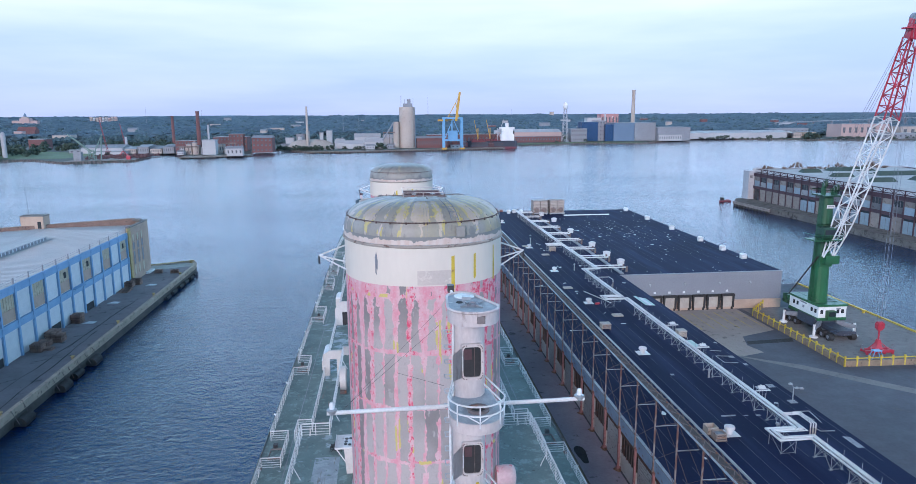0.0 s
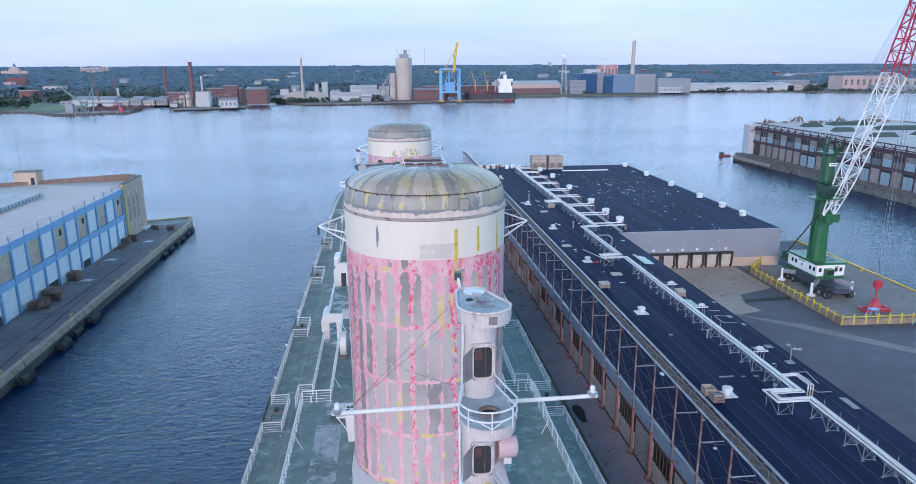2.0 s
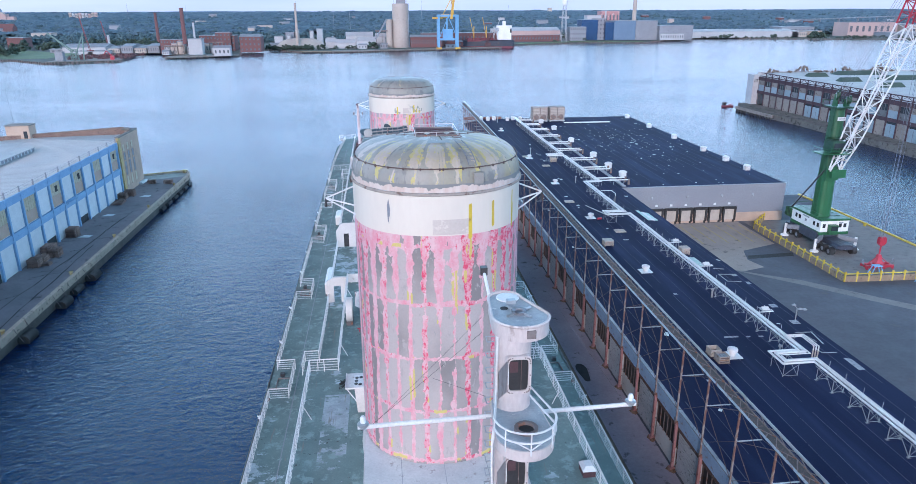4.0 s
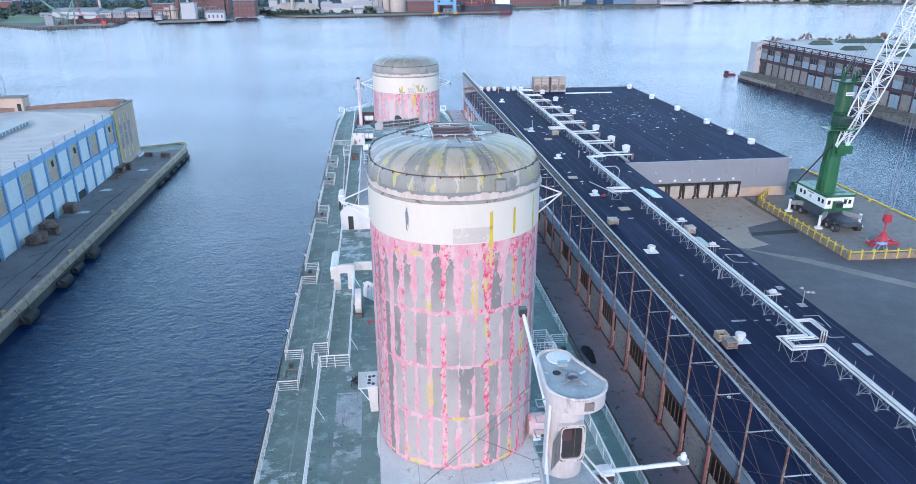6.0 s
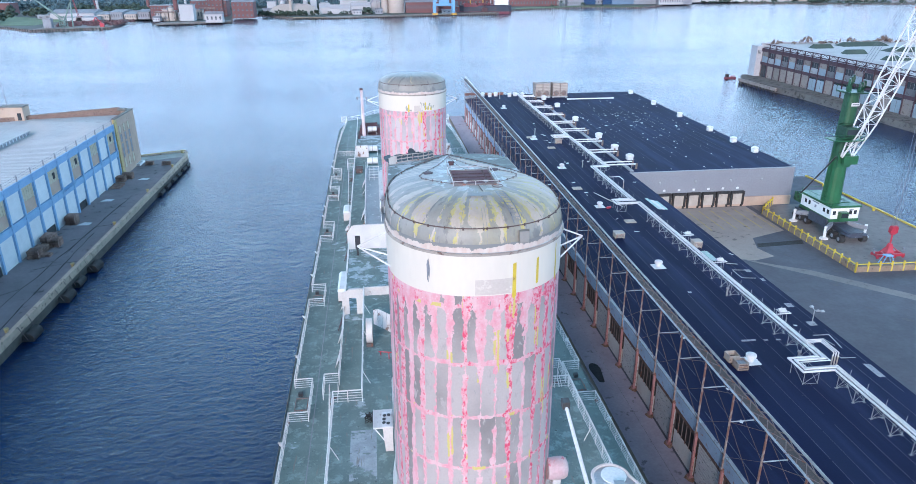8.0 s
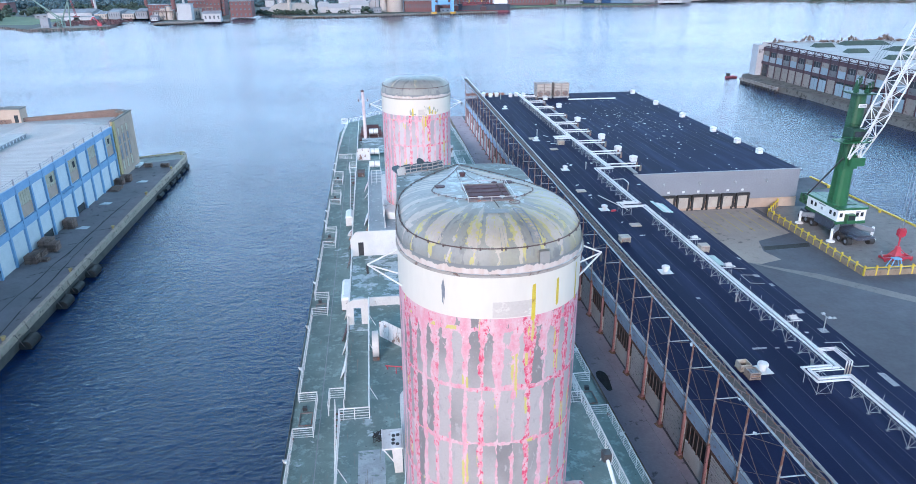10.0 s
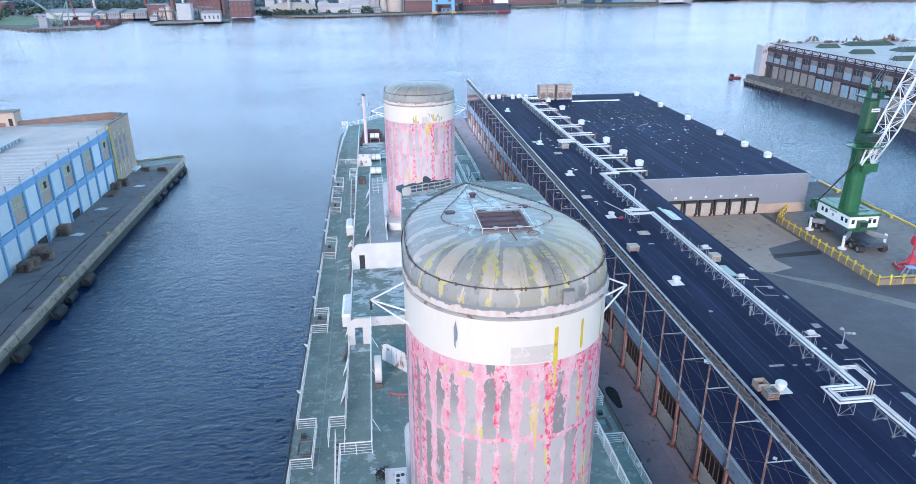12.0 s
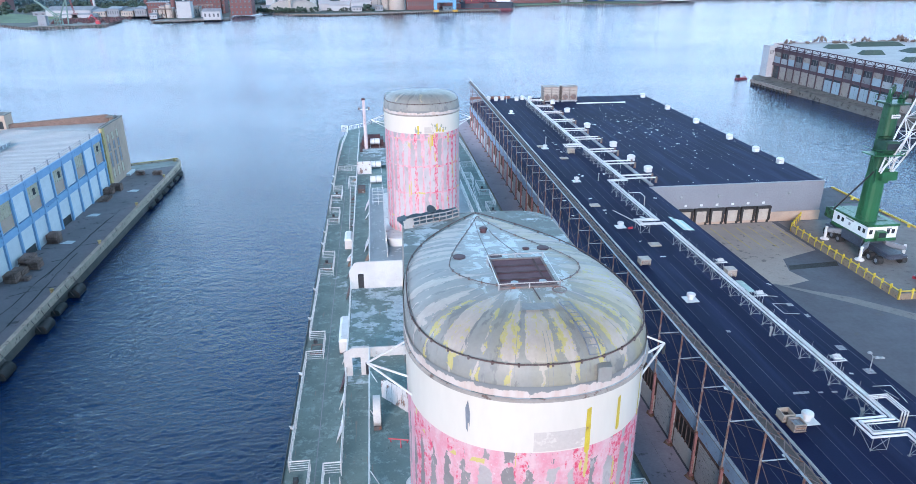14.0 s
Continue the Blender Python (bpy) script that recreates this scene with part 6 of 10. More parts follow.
# ---- deck furniture ----
def deck_things():
    # fan house under the fore funnel
    def house(y0, y1, w, z0, z1, lab):
        t = thing("fan_house", (0, (y0 + y1) / 2, z0), lab, "deckhouse")
        rc = 1.4
        pl = []
        for cx, cy, a0 in ((w - rc, y0 + rc, -90), (w - rc, y1 - rc, 0), (-w + rc, y1 - rc, 90), (-w + rc, y0 + rc, 180)):
            for k in range(7):
                th = radians(a0 + 15 * k)
                pl.append((cx + rc * math.cos(th), cy + rc * math.sin(th)))
        part("casing", G().prism(pl, z0, z1), WHITE, t, "", True)
        part("top_plate", G().prism([(x * 0.985, (y - (y0 + y1) / 2) * 0.99 + (y0 + y1) / 2) for x, y in pl], z1, z1 + 0.03), HOUSE_TOP, t, "pale grey riveted top plate")
        for y in (y0 + 2.2,):
            part("plate_seam", G().box(-w + 0.3, w - 0.3, y - 0.02, y + 0.02, z1 + 0.03, z1 + 0.042), GALV, t)
        for x in (-2.6, 0, 2.6):
            part("plate_seam", G().box(x - 0.02, x + 0.02, y0 + 0.3, y0 + 6, z1 + 0.03, z1 + 0.042), GALV, t)
        return t
    house(-25.5, -4.0, 4.9, ZC, 26.85, "pale fan house below the fore funnel")
    house(39.8, 59.5, 5.25, ZC, 26.3, "pale fan house below the after funnel")
    # side duct on the fore funnel: short drum of flaked red
    for sx in (1,):
        d = thing("vent_drum", (sx * 5.0, -18.5, 26.85), "flaked pale and red vent stub against the funnel's side", "vent", "funnel vents")
        turn = [(0.0, 0.62), (0.75, 0.66), (1.05, 0.64), (1.22, 0.55), (1.30, 0.35), (1.32, 0.02)]
        part("drum", G().loops([[(sx * (4.55 + u), -18.5 + r * math.cos(q), 28.0 + 1.15 * r * math.sin(q)) for q in [2 * math.pi * i / 22 for i in range(22)]] for u, r in turn], True, True), PINK_FUNNEL, d, "", True)
        part("foot_bracket", G().box(sx * 4.9, sx * 5.4, -18.8, -18.2, 26.88, 27.4), WHITE, d)
    # control box with bracketed shelf beside the funnel
    b = thing("control_cabinet", (-5.6, -11.2, ZC), "grey bracketed shelf with a white gauge panel beside the funnel", "control desk")
    part("shelf", G().box(-6.35, -4.95, -12.1, -9.9, 27.22, 27.30), HOUSE_TOP, b)
    part("gauge_panel", G().box(-5.75, -5.05, -12.05, -10.3, 27.30, 27.36), DIRTY_WHITE, b, "white gauge panel")
    for gx, gy in ((-5.6, -11.6), (-5.3, -11.7), (-5.58, -11.2), (-5.55, -10.75), (-5.25, -10.7)):
        part("gauge", G().lathe(gx, gy, [(0.13, 27.36), (0.13, 27.41), (0.02, 27.415)], 12), BLACK, b)
    part("leg_plate", G().loops([[(-5.7, -12.1, 27.2), (-5.0, -12.1, 27.2), (-5.0, -11.9, 27.2), (-5.7, -11.9, 27.2)], [(-5.55, -12.15, ZC), (-5.0, -12.15, ZC), (-5.0, -11.9, ZC), (-5.55, -11.9, ZC)]], True, True), WHITE, b)
    part("bracket", G().rod((-6.25, -12.0, 27.2), (-5.5, -12.0, 26.0), 0.04, 5), RAIL, b)
    part("rim_bar", G().tube([(-4.95, -12.1, 27.33), (-6.35, -12.1, 27.33), (-6.35, -9.9, 27.33)], 0.035, 5), RAIL, b)
    # fallen screen panel and upright tank beside the rail
    s = thing("leaning_screen", (-5.2, 5.9, ZC), "peeling white plate screen leaning by the funnel", "screen")
    for k in range(6):
        sc = G()
        x0, x1 = -6.3 + k * 0.42, -6.3 + (k + 1) * 0.42 - 0.02
        yy = 7.1 - k * 0.5
        sc.loops([[(x0, yy + o, ZC + 0.02), (x1, yy - 0.48 + o, ZC + 0.02), (x1, yy - 0.2 + o, ZC + 1.75 - 0.1 * (k == 0)), (x0, yy + 0.28 + o, ZC + 1.75 - 0.35 * (k == 0))] for o in (0, 0.06)], True, True)
        part("plate", sc, WHITE_PEEL, s)
    part("edge_bar", G().rod((-6.3, 7.4, ZC + 1.45), (-3.8, 4.5, ZC + 1.76), 0.04, 5), RUST, s)
    for sx, y, z0 in ((-1, 3.4, ZC), (1, 4.2, ZC)):
        v = thing("upright_tank", (sx * 6.65, y, z0), "weathered white drum-ended tank on the upper deck", "tank", "deck tanks")
        part("shell", G().rod((sx * 6.4, y, z0 + 1.35), (sx * 6.95, y, z0 + 1.35), 1.15, 22), WHITE, v, "", True)
        part("cover", G().rod((sx * 6.37, y, z0 + 1.35), (sx * 6.40, y, z0 + 1.35), 0.95, 20), BOX_TAN, v)
        part("foot", G().box(sx * 6.68 - 0.3, sx * 6.68 + 0.3, y - 0.7, y + 0.7, z0, z0 + 0.35), RUST_GREY, v)
    # red frame near the funnel
    solo("red_trestle", G().rod((-5.9, 1.0, ZC + 0.5), (-4.4, 0.6, ZC + 0.5), 0.06, 5).rod((-5.0, 0.4, ZC), (-5.0, 0.7, ZC + 0.5), 0.05, 5).rod((-4.5, 1.0, ZC), (-4.5, 0.6, ZC + 0.5), 0.05, 5).rod((-5.7, 1.2, ZC), (-5.8, 1.0, ZC + 0.5), 0.05, 5), CRANE_RED, "small bright red pipe trestle", "trestle")
    # coil of rope and scrap heap
    rng = random.Random(2)
    c = G()
    for k in range(16):
        a0 = rng.uniform(0, 6.3)
        pts = [(-6.6 + 0.5 * rng.uniform(-1, 1), -8.2 + 0.7 * rng.uniform(-1, 1), ZC + 0.05 + 0.25 * rng.random()) for _ in range(3)]
        c.tube(pts, 0.03, 4)
    tagged(solo("cable_heap", c, RUBBER, "tangled heap of black cable on deck", "cable"), kind="stuff")
    # ventilator hood on the upper deck, starboard
    h = thing("deck_hood", (9.05, -20.7, ZC), "small white-topped skylight hood with dark sides", "skylight")
    part("curb", G().box(8.75, 9.55, -21.3, -20.3, ZC, ZC + 0.45), RUST_RED, h)
    part("lid", G().loops([[(8.7, -21.35, ZC + 0.45), (9.6, -21.35, ZC + 0.45), (9.6, -20.25, ZC + 0.45), (8.7, -20.25, ZC + 0.45)], [(8.9, -21.1, ZC + 0.72), (9.4, -21.1, ZC + 0.72), (9.4, -20.5, ZC + 0.72), (8.9, -20.5, ZC + 0.72)]], False, True), DIRTY_WHITE, h)
    # white locker and canopies standing outboard of the house
    for sx in (-1, 1):
        for y0, y1, x in ((24.5, 30.0, 10.25), (54.0, 57.5, 10.6)):
            k = thing("life_locker", (sx * x, (y0 + y1) / 2, ZA), "peeling white locker by the house side", "locker", "deck lockers")
            part("case", G().box(sx * x - 0.55, sx * x + 0.55, y0, y1, ZA + 0.25, ZA + 1.55), WHITE, k)
            part("lid", G().loops([[(sx * x - 0.6, y0 - 0.05, ZA + 1.55), (sx * x + 0.6, y0 - 0.05, ZA + 1.55), (sx * x + 0.6, y1 + 0.05, ZA + 1.55), (sx * x - 0.6, y1 + 0.05, ZA + 1.55)], [(sx * x - 0.3, y0 + 0.1, ZA + 1.85), (sx * x + 0.3, y0 + 0.1, ZA + 1.85), (sx * x + 0.3, y1 - 0.1, ZA + 1.85), (sx * x - 0.3, y1 - 0.1, ZA + 1.85)]], False, True), DIRTY_WHITE, k)
            part("skid", G().box(sx * x - 0.5, sx * x - 0.35, y0 + 0.2, y1 - 0.2, ZA, ZA + 0.25).box(sx * x + 0.35, sx * x + 0.5, y0 + 0.2, y1 - 0.2, ZA, ZA + 0.25), RUST, k)
        # loose boards and panels against the house side
        for y0, ln, ti, mat, lab in ((9.5, 3.4, 0.55, WHITE_PEEL, "flaking white board leaning on the house side"), (17.3, 3.0, 0.6, RUST_RED, "rusty brown panel leaning on the house side"), (14.4, 1.8, 0.5, WHITE, "white plank leaning on the house side"), (37.5, 4.5, 0.6, RUST, "rusted plate leaning on the house side"), (44.0, 3.0, 0.6, RUST, "brown plate leaning on the house side"), (22.4, 1.8, 0.5, WHITE, "white panel leaning on the house side"), (84, 5, 0.5, RUST, "rusty debris leaning on the house side")):
            g = G().loops([[(sx * (9.6 + ti + 0.35), y0, ZA + 0.02), (sx * (9.6 + ti + 0.40), y0, ZA + 0.02), (sx * 9.72, y0 + 0.2, ZA + 1.7), (sx * 9.66, y0 + 0.2, ZA + 1.7)], [(sx * (9.6 + ti * 0.6 + 0.1), y0 + ln, ZA + 0.02), (sx * (9.6 + ti * 0.6 + 0.15), y0 + ln, ZA + 0.02), (sx * 9.72, y0 + ln - 0.1, ZA + 1.9), (sx * 9.66, y0 + ln - 0.1, ZA + 1.9)]], True, True)
            solo("fallen_sheet", g, mat, lab, "panel", group="loose panels")
    # wreckage along the port side decks
    for y0, ln, hgt, mat, lab in ((63.0, 3.2, 1.5, POST_PINK, "pinkish flaked panel leaning on the after house"), (58.6, 1.6, 1.3, WHITE_PEEL, "peeling white panel leaning on the after house"), (46.0, 3.4, 1.6, WHITE_PEEL, "tall peeling panel leaning on the after house"), (41.0, 2.8, 1.4, RUST_PILE, "rusty tan panel leaning on the after house"), (36.4, 1.9, 1.2, RUST_RED, "dark red panel leaning on the after house")):
        g = G().loops([[(-8.15, y0, ZB + 0.02), (-8.09, y0, ZB + 0.02), (-7.27, y0 + 0.15, ZB + hgt), (-7.33, y0 + 0.15, ZB + hgt)], [(-7.95, y0 + ln, ZB + 0.02), (-7.89, y0 + ln, ZB + 0.02), (-7.27, y0 + ln - 0.2, ZB + hgt * 0.86), (-7.33, y0 + ln - 0.2, ZB + hgt * 0.86)]], True, True)
        solo("fallen_sheet", g, mat, lab, "panel", group="loose panels")
    bx = thing("rusty_chest", (-8.75, 73.3, ZB), "rusty brown steel chest on the house deck", "chest")
    part("body", G().box(-9.35, -8.15, 72.2, 74.4, ZB, ZB + 0.7), RUST, bx)
    part("lid", G().box(-9.42, -8.08, 72.1, 74.5, ZB + 0.7, ZB + 0.8), RUST, bx)
    rk = thing("pipe_rack", (-5.95, 60.3, ZC), "white tubular rack lying on the after deck", "rack")
    for x in (-6.75, -5.95, -5.15):
        part("runner", G().rod((x, 56.6, ZC + 0.35), (x, 64.0, ZC + 0.35), 0.05, 5).rod((x, 56.7, ZC), (x, 56.7, ZC + 0.35), 0.045, 5).rod((x, 63.9, ZC), (x, 63.9, ZC + 0.35), 0.045, 5), RAIL, rk)
    for k in range(5):
        part("crossbar", G().rod((-6.85, 56.9 + 1.7 * k, ZC + 0.40), (-5.05, 56.9 + 1.7 * k, ZC + 0.40), 0.045, 5), RAIL, rk)
    rng = random.Random(12)
    for k in range(9):
        x, y = -10.25 + rng.uniform(-0.25, 0.35), (49.0, 50.6, 52.0, 86.6, 87.6, 88.7, 89.9, 65.0, 78.5)[k]
        dx, dy, th = rng.uniform(0.25, 0.55), rng.uniform(0.5, 1.1), rng.uniform(0.2, 0.9)
        g = G().loops([[(x - dx, y - dy, ZA + 0.01), (x + dx, y - dy * 0.8, ZA + 0.01), (x + dx * 0.8, y + dy, ZA + 0.01), (x - dx * 0.7, y + dy * 0.7, ZA + 0.01)], [(x - dx * 0.8, y - dy * 0.7, ZA + 0.05 + th * 0.2), (x + dx * 0.9, y - dy * 0.6, ZA + 0.08 + th), (x + dx * 0.7, y + dy * 0.9, ZA + 0.06 + th * 0.8), (x - dx * 0.5, y + dy * 0.5, ZA + 0.05 + th * 0.3)]], True, True)
        solo("scrap_lump", g, (RUST_PILE, WHITE_PEEL, RUST)[k % 3], ("rusty tan scrap piece on the sun deck", "broken white scrap piece on the sun deck", "dark rusty scrap piece on the sun deck")[k % 3], "scrap", group="deck scrap")
    # after deck: raft canisters on racks, windlass, signal post
    for sx in (-1, 1):
        for y in (75.4, 85.2, 103.6):
            r = thing("raft_canister", (sx * 6.2, y, ZB), "white life-raft canister on a steel rack", "life raft", "raft canisters")
            part("canister", G().rod((sx * 5.2, y, ZB + 1.5), (sx * 7.2, y, ZB + 1.5), 0.6, 14), DIRTY_WHITE, r, "", True)
            part("band", G().rod((sx * 6.1, y, ZB + 1.5), (sx * 6.3, y, ZB + 1.5), 0.62, 14), GALV, r)
            fr = G()
            for x in (5.2, 7.2):
                for yy in (y - 0.8, y + 0.8):
                    fr.rod((sx * x, yy, ZB), (sx * x, yy, ZB + 1.0), 0.05, 5)
            fr.tube([(sx * 5.2, y - 0.8, ZB + 0.95), (sx * 7.2, y - 0.8, ZB + 0.95), (sx * 7.2, y + 0.8, ZB + 0.95), (sx * 5.2, y + 0.8, ZB + 0.95)], 0.05, 5, True)
            part("rack", fr, RAIL, r)
        fr = G()
        for k in range(5):
            fr.rod((sx * 4.7, 61.2, ZB + 0.5 + k * 0.5), (sx * 7.0, 61.2, ZB + 0.5 + k * 0.5), 0.05, 5)
        for x in (4.7, 5.5, 7.0):
            fr.rod((sx * x, 61.2, ZB), (sx * x, 61.2, ZB + 2.9), 0.05, 5)
        solo("pipe_rack", fr, RAIL, "white ladder-like rack behind the upper deck", "rack", group="pipe racks")
        solo("patched_screen", G().box(min(sx * 9.6, sx * 7.0), max(sx * 9.6, sx * 7.0), 84.0, 84.15, ZB, ZB + 2.4), WHITE_PEEL, "peeling white windscreen with rust patches", "screen", group="after screens")
        solo("winch_base", G().box(min(sx * 9.0, sx * 4.4), max(sx * 9.0, sx * 4.4), 104.0, 107.5, ZB + 0.4, ZB + 1.7).rod((sx * 5.0, 105.5, ZB + 2.0), (sx * 8.6, 105.5, ZB + 2.0), 0.6, 10), RUST_RED, "dark red winch house on the after deck", "winch", group="after winches")
        solo("skylight_frame", G().box(min(sx * 8.8, sx * 4.0), max(sx * 8.8, sx * 4.0), 88.2, 101.5, ZB + 0.4, ZB + 0.46), SAMPAN, "pale flaked hatch cover on the after deck", "hatch", group="hatch covers")
        solo("ladder_chute", G().quad((sx * 5.05, 36.5, ZC + 0.05), (sx * 5.05, 44.0, ZC + 0.05), (sx * 5.05, 44.0, ZC + 2.3), (sx * 5.05, 41.0, ZC + 1.9), (sx * 5.05, 38.5, ZC + 1.0)).box(min(sx * 5.15, sx * 5.02), max(sx * 5.15, sx * 5.02), 36.5, 44.0, ZC, ZC + 0.7).box(min(sx * 5.15, sx * 5.02), max(sx * 5.15, sx * 5.02), 40.0, 44.0, ZC, ZC + 1.7), WHITE_PEEL, "white casing alongside the after funnel", "casing", group="funnel casings")
    # signal post
    p = thing("signal_post", (-8.0, 101.4, ZB), "pinkish white signal post with cross lamps", "mast")
    part("pole", G().rod((-8.0, 101.4, ZB), (-8.12, 101.4, 33.0), 0.40, 12, 0.30), POST_PINK, p, "", True)
    part("lamp_arm", G().rod((-9.1, 101.4, 30.9), (-7.1, 101.4, 30.9), 0.06, 5), RAIL, p)
    for x in (-9.1, -7.1):
        part("lamp", G().lathe(x, 101.4, [(0.16, 30.8), (0.18, 31.3), (0.05, 31.4)], 8), RUST_GREY, p)
    part("cap", G().lathe(-8.15, 101.4, [(0.40, 32.9), (0.40, 33.2), (0.1, 33.35)], 10), RUST_RED, p)
    part("stay", G().rod((-8.12, 101.4, 33.1), (-4.0, 60.5, 40.5), 0.02, 4), BLACK, p)
    # wreckage on the fore funnel's top plate
    w = thing("scanner_wreck", (-2.7, -2.2, 44.0), "wrecked blue-black cowl and bent railing on the funnel plate", "wreckage")
    a, b = Vector((-4.35, -2.95, 44.0)), Vector((-0.95, -1.75, 44.0))
    side = Vector((-0.33, 0.94, 0))

    def at(u, s0, z):
        return a + (b - a) * u + side * s0 + Vector((0, 0, z))
    tr = G()
    rings = []
    for k in range(13):
        u = k / 12
        j = 0.09 * math.sin(k * 2.3) + 0.05 * math.sin(k * 5.1)
        rings.append([at(u, 0.0, 0.02), at(u, 0.05, 0.26 + j * 0.4), at(u, 0.30, 0.20), at(u, 0.62, 0.24 + j * 0.3), at(u, 0.78, 0.36 + j * 0.5), at(u, 0.86, 0.34 + j * 0.5), at(u, 0.84, 0.02)])
    tr.loops(rings, True, True)
    part("trough", tr, WRECK_BLUE, w, "long crumpled trough of dark sheet steel")
    part("tall_fin", G().loops([[(-2.50 + 0.30 * math.cos(t0) - 0.14 * math.sin(t0), -1.15 + 0.05 * k, 44.24 + 0.42 * math.sin(t0)) for t0 in [2 * math.pi * i / 18 for i in range(18)]] for k in (0, 1)], True, True), WRECK_BLUE, w, "upright blue oval cowl")
    for u, s0, h0, ln in ((0.02, 0.5, 0.52, 0.32), (0.32, 0.5, 0.40, 0.35), (0.70, 0.45, 0.36, 0.35), (0.95, 0.5, 0.50, 0.35)):
        part("torn_sheet", G().quad(at(u - ln / 4, s0, 0.2), at(u + ln / 3, s0 - 0.12, 0.2), at(u + ln / 5, s0 + 0.05, h0), at(u - ln / 5, s0 + 0.1, h0 * 0.8)), WRECK_BLUE, w)
    for u in (0.36, 0.45, 0.53, 0.60, 0.86):
        part("pump_body", G().rod(at(u, 0.35, 0.18), at(u + 0.05, 0.5, 0.32), 0.11, 8, 0.07), WRECK_BLUE, w)
    for z in (0.10, 0.34, 0.58):
        part("bent_rail", G().tube([at(-0.0, -0.42, z), at(0.4, -0.36, z + 0.03), at(0.75, -0.22, z - 0.02), at(1.0, -0.12, z + 0.05)], 0.04, 5), PALE_TIMBER, w, "pale bent guard rail")
    for k in range(9):
        u = k / 8
        part("rail_post", G().rod(at(u, -0.42 + 0.3 * u, 0), at(u, -0.42 + 0.3 * u, 0.6), 0.03, 4), PALE_TIMBER, w)
    part("broken_panel", G().quad(at(-0.04, -0.5, 0.02), at(0.14, -0.45, 0.02), at(0.13, -0.40, 0.62), at(-0.05, -0.42, 0.5)), PALE_TIMBER, w)
    # gaff spar aft of the mast
    g = thing("gaff_spar", (0.35, -40.3, 43.1), "white gaff spar slung behind the radar mast", "spar")
    part("spar", G().rod((0.35, -40.35, 42.7), (0.06, -36.0, 45.3), 0.07, 8, 0.05), RAIL, g)
    part("block", G().box(-0.05, 0.17, -36.1, -35.85, 45.2, 45.45), BLACK, g)


WRECK_BLUE = worn("blue_black_sheet_steel", (0.045, 0.085, 0.115), (0.025, 0.042, 0.058), (0.09, 0.115, 0.13), 0.9, 2.2, (0.58, 0.64), 0.5)
PALE_TIMBER = worn("bleached_rail_paint", (0.42, 0.40, 0.38), (0.32, 0.28, 0.26), (0.20, 0.12, 0.09), 0.8, 2.5, (0.58, 0.64), 0.7)
HOUSE_TOP = worn("worn_grey_top_plate", (0.62, 0.61, 0.60), (0.52, 0.515, 0.515), (0.36, 0.33, 0.32), 0.5, 1.6, (0.60, 0.66), 0.6)
POST_PINK = worn("pinkish_post_paint", (0.62, 0.52, 0.52), (0.52, 0.42, 0.43), (0.36, 0.22, 0.22), 0.6, 1.6, (0.58, 0.64), 0.6, stretch=(1, 1, 0.5))
WHITE_PEEL = worn("peeling_white_paint", (0.60, 0.58, 0.58), (0.50, 0.48, 0.48), (0.20, 0.13, 0.11), 0.6, 1.8, (0.55, 0.60), 0.7, stretch=(1, 1, 0.5))
PINK_FUNNEL = worn("faded_funnel_red", (0.50, 0.33, 0.34), (0.47, 0.40, 0.39), (0.50, 0.12, 0.17), 0.7, 1.2, (0.57, 0.60), 0.6)
deck_things()


# ---- things on the shed roof ----
ZR = 12.0
CHASSIS = worn("dark_chassis_paint", (0.055, 0.065, 0.095), (0.04, 0.045, 0.065), (0.15, 0.15, 0.17), 0.6, 2.0, (0.6, 0.66), 0.6)
CHILL = worn("stained_chiller_casing", (0.34, 0.285, 0.255), (0.26, 0.215, 0.19), (0.15, 0.11, 0.09), 0.5, 1.6, (0.54, 0.62), 0.6)


def round_vent(x, y, s=1.0):
    v = thing("roof_ventilator", (x, y, ZR), "white round ventilator on a square flashing plate", "roof vent", "round roof vents")
    part("flashing", G().box(x - 1.0 * s, x + 1.0 * s, y - 1.0 * s, y + 1.0 * s, ZR, ZR + 0.06), DIRTY_WHITE, v)
    part("drum", G().lathe(x, y, [(0.42 * s, ZR + 0.06), (0.42 * s, ZR + 0.7 * s), (0.36 * s, ZR + 0.7 * s)], 16), DIRTY_WHITE, v, "", True)
    part("cowl", G().lathe(x, y, [(0.62 * s, ZR + 0.62 * s), (0.66 * s, ZR + 0.8 * s), (0.62 * s, ZR + 1.0 * s), (0.35 * s, ZR + 1.12 * s), (0.03, ZR + 1.16 * s)], 16), DIRTY_WHITE, v, "", True)
    return v


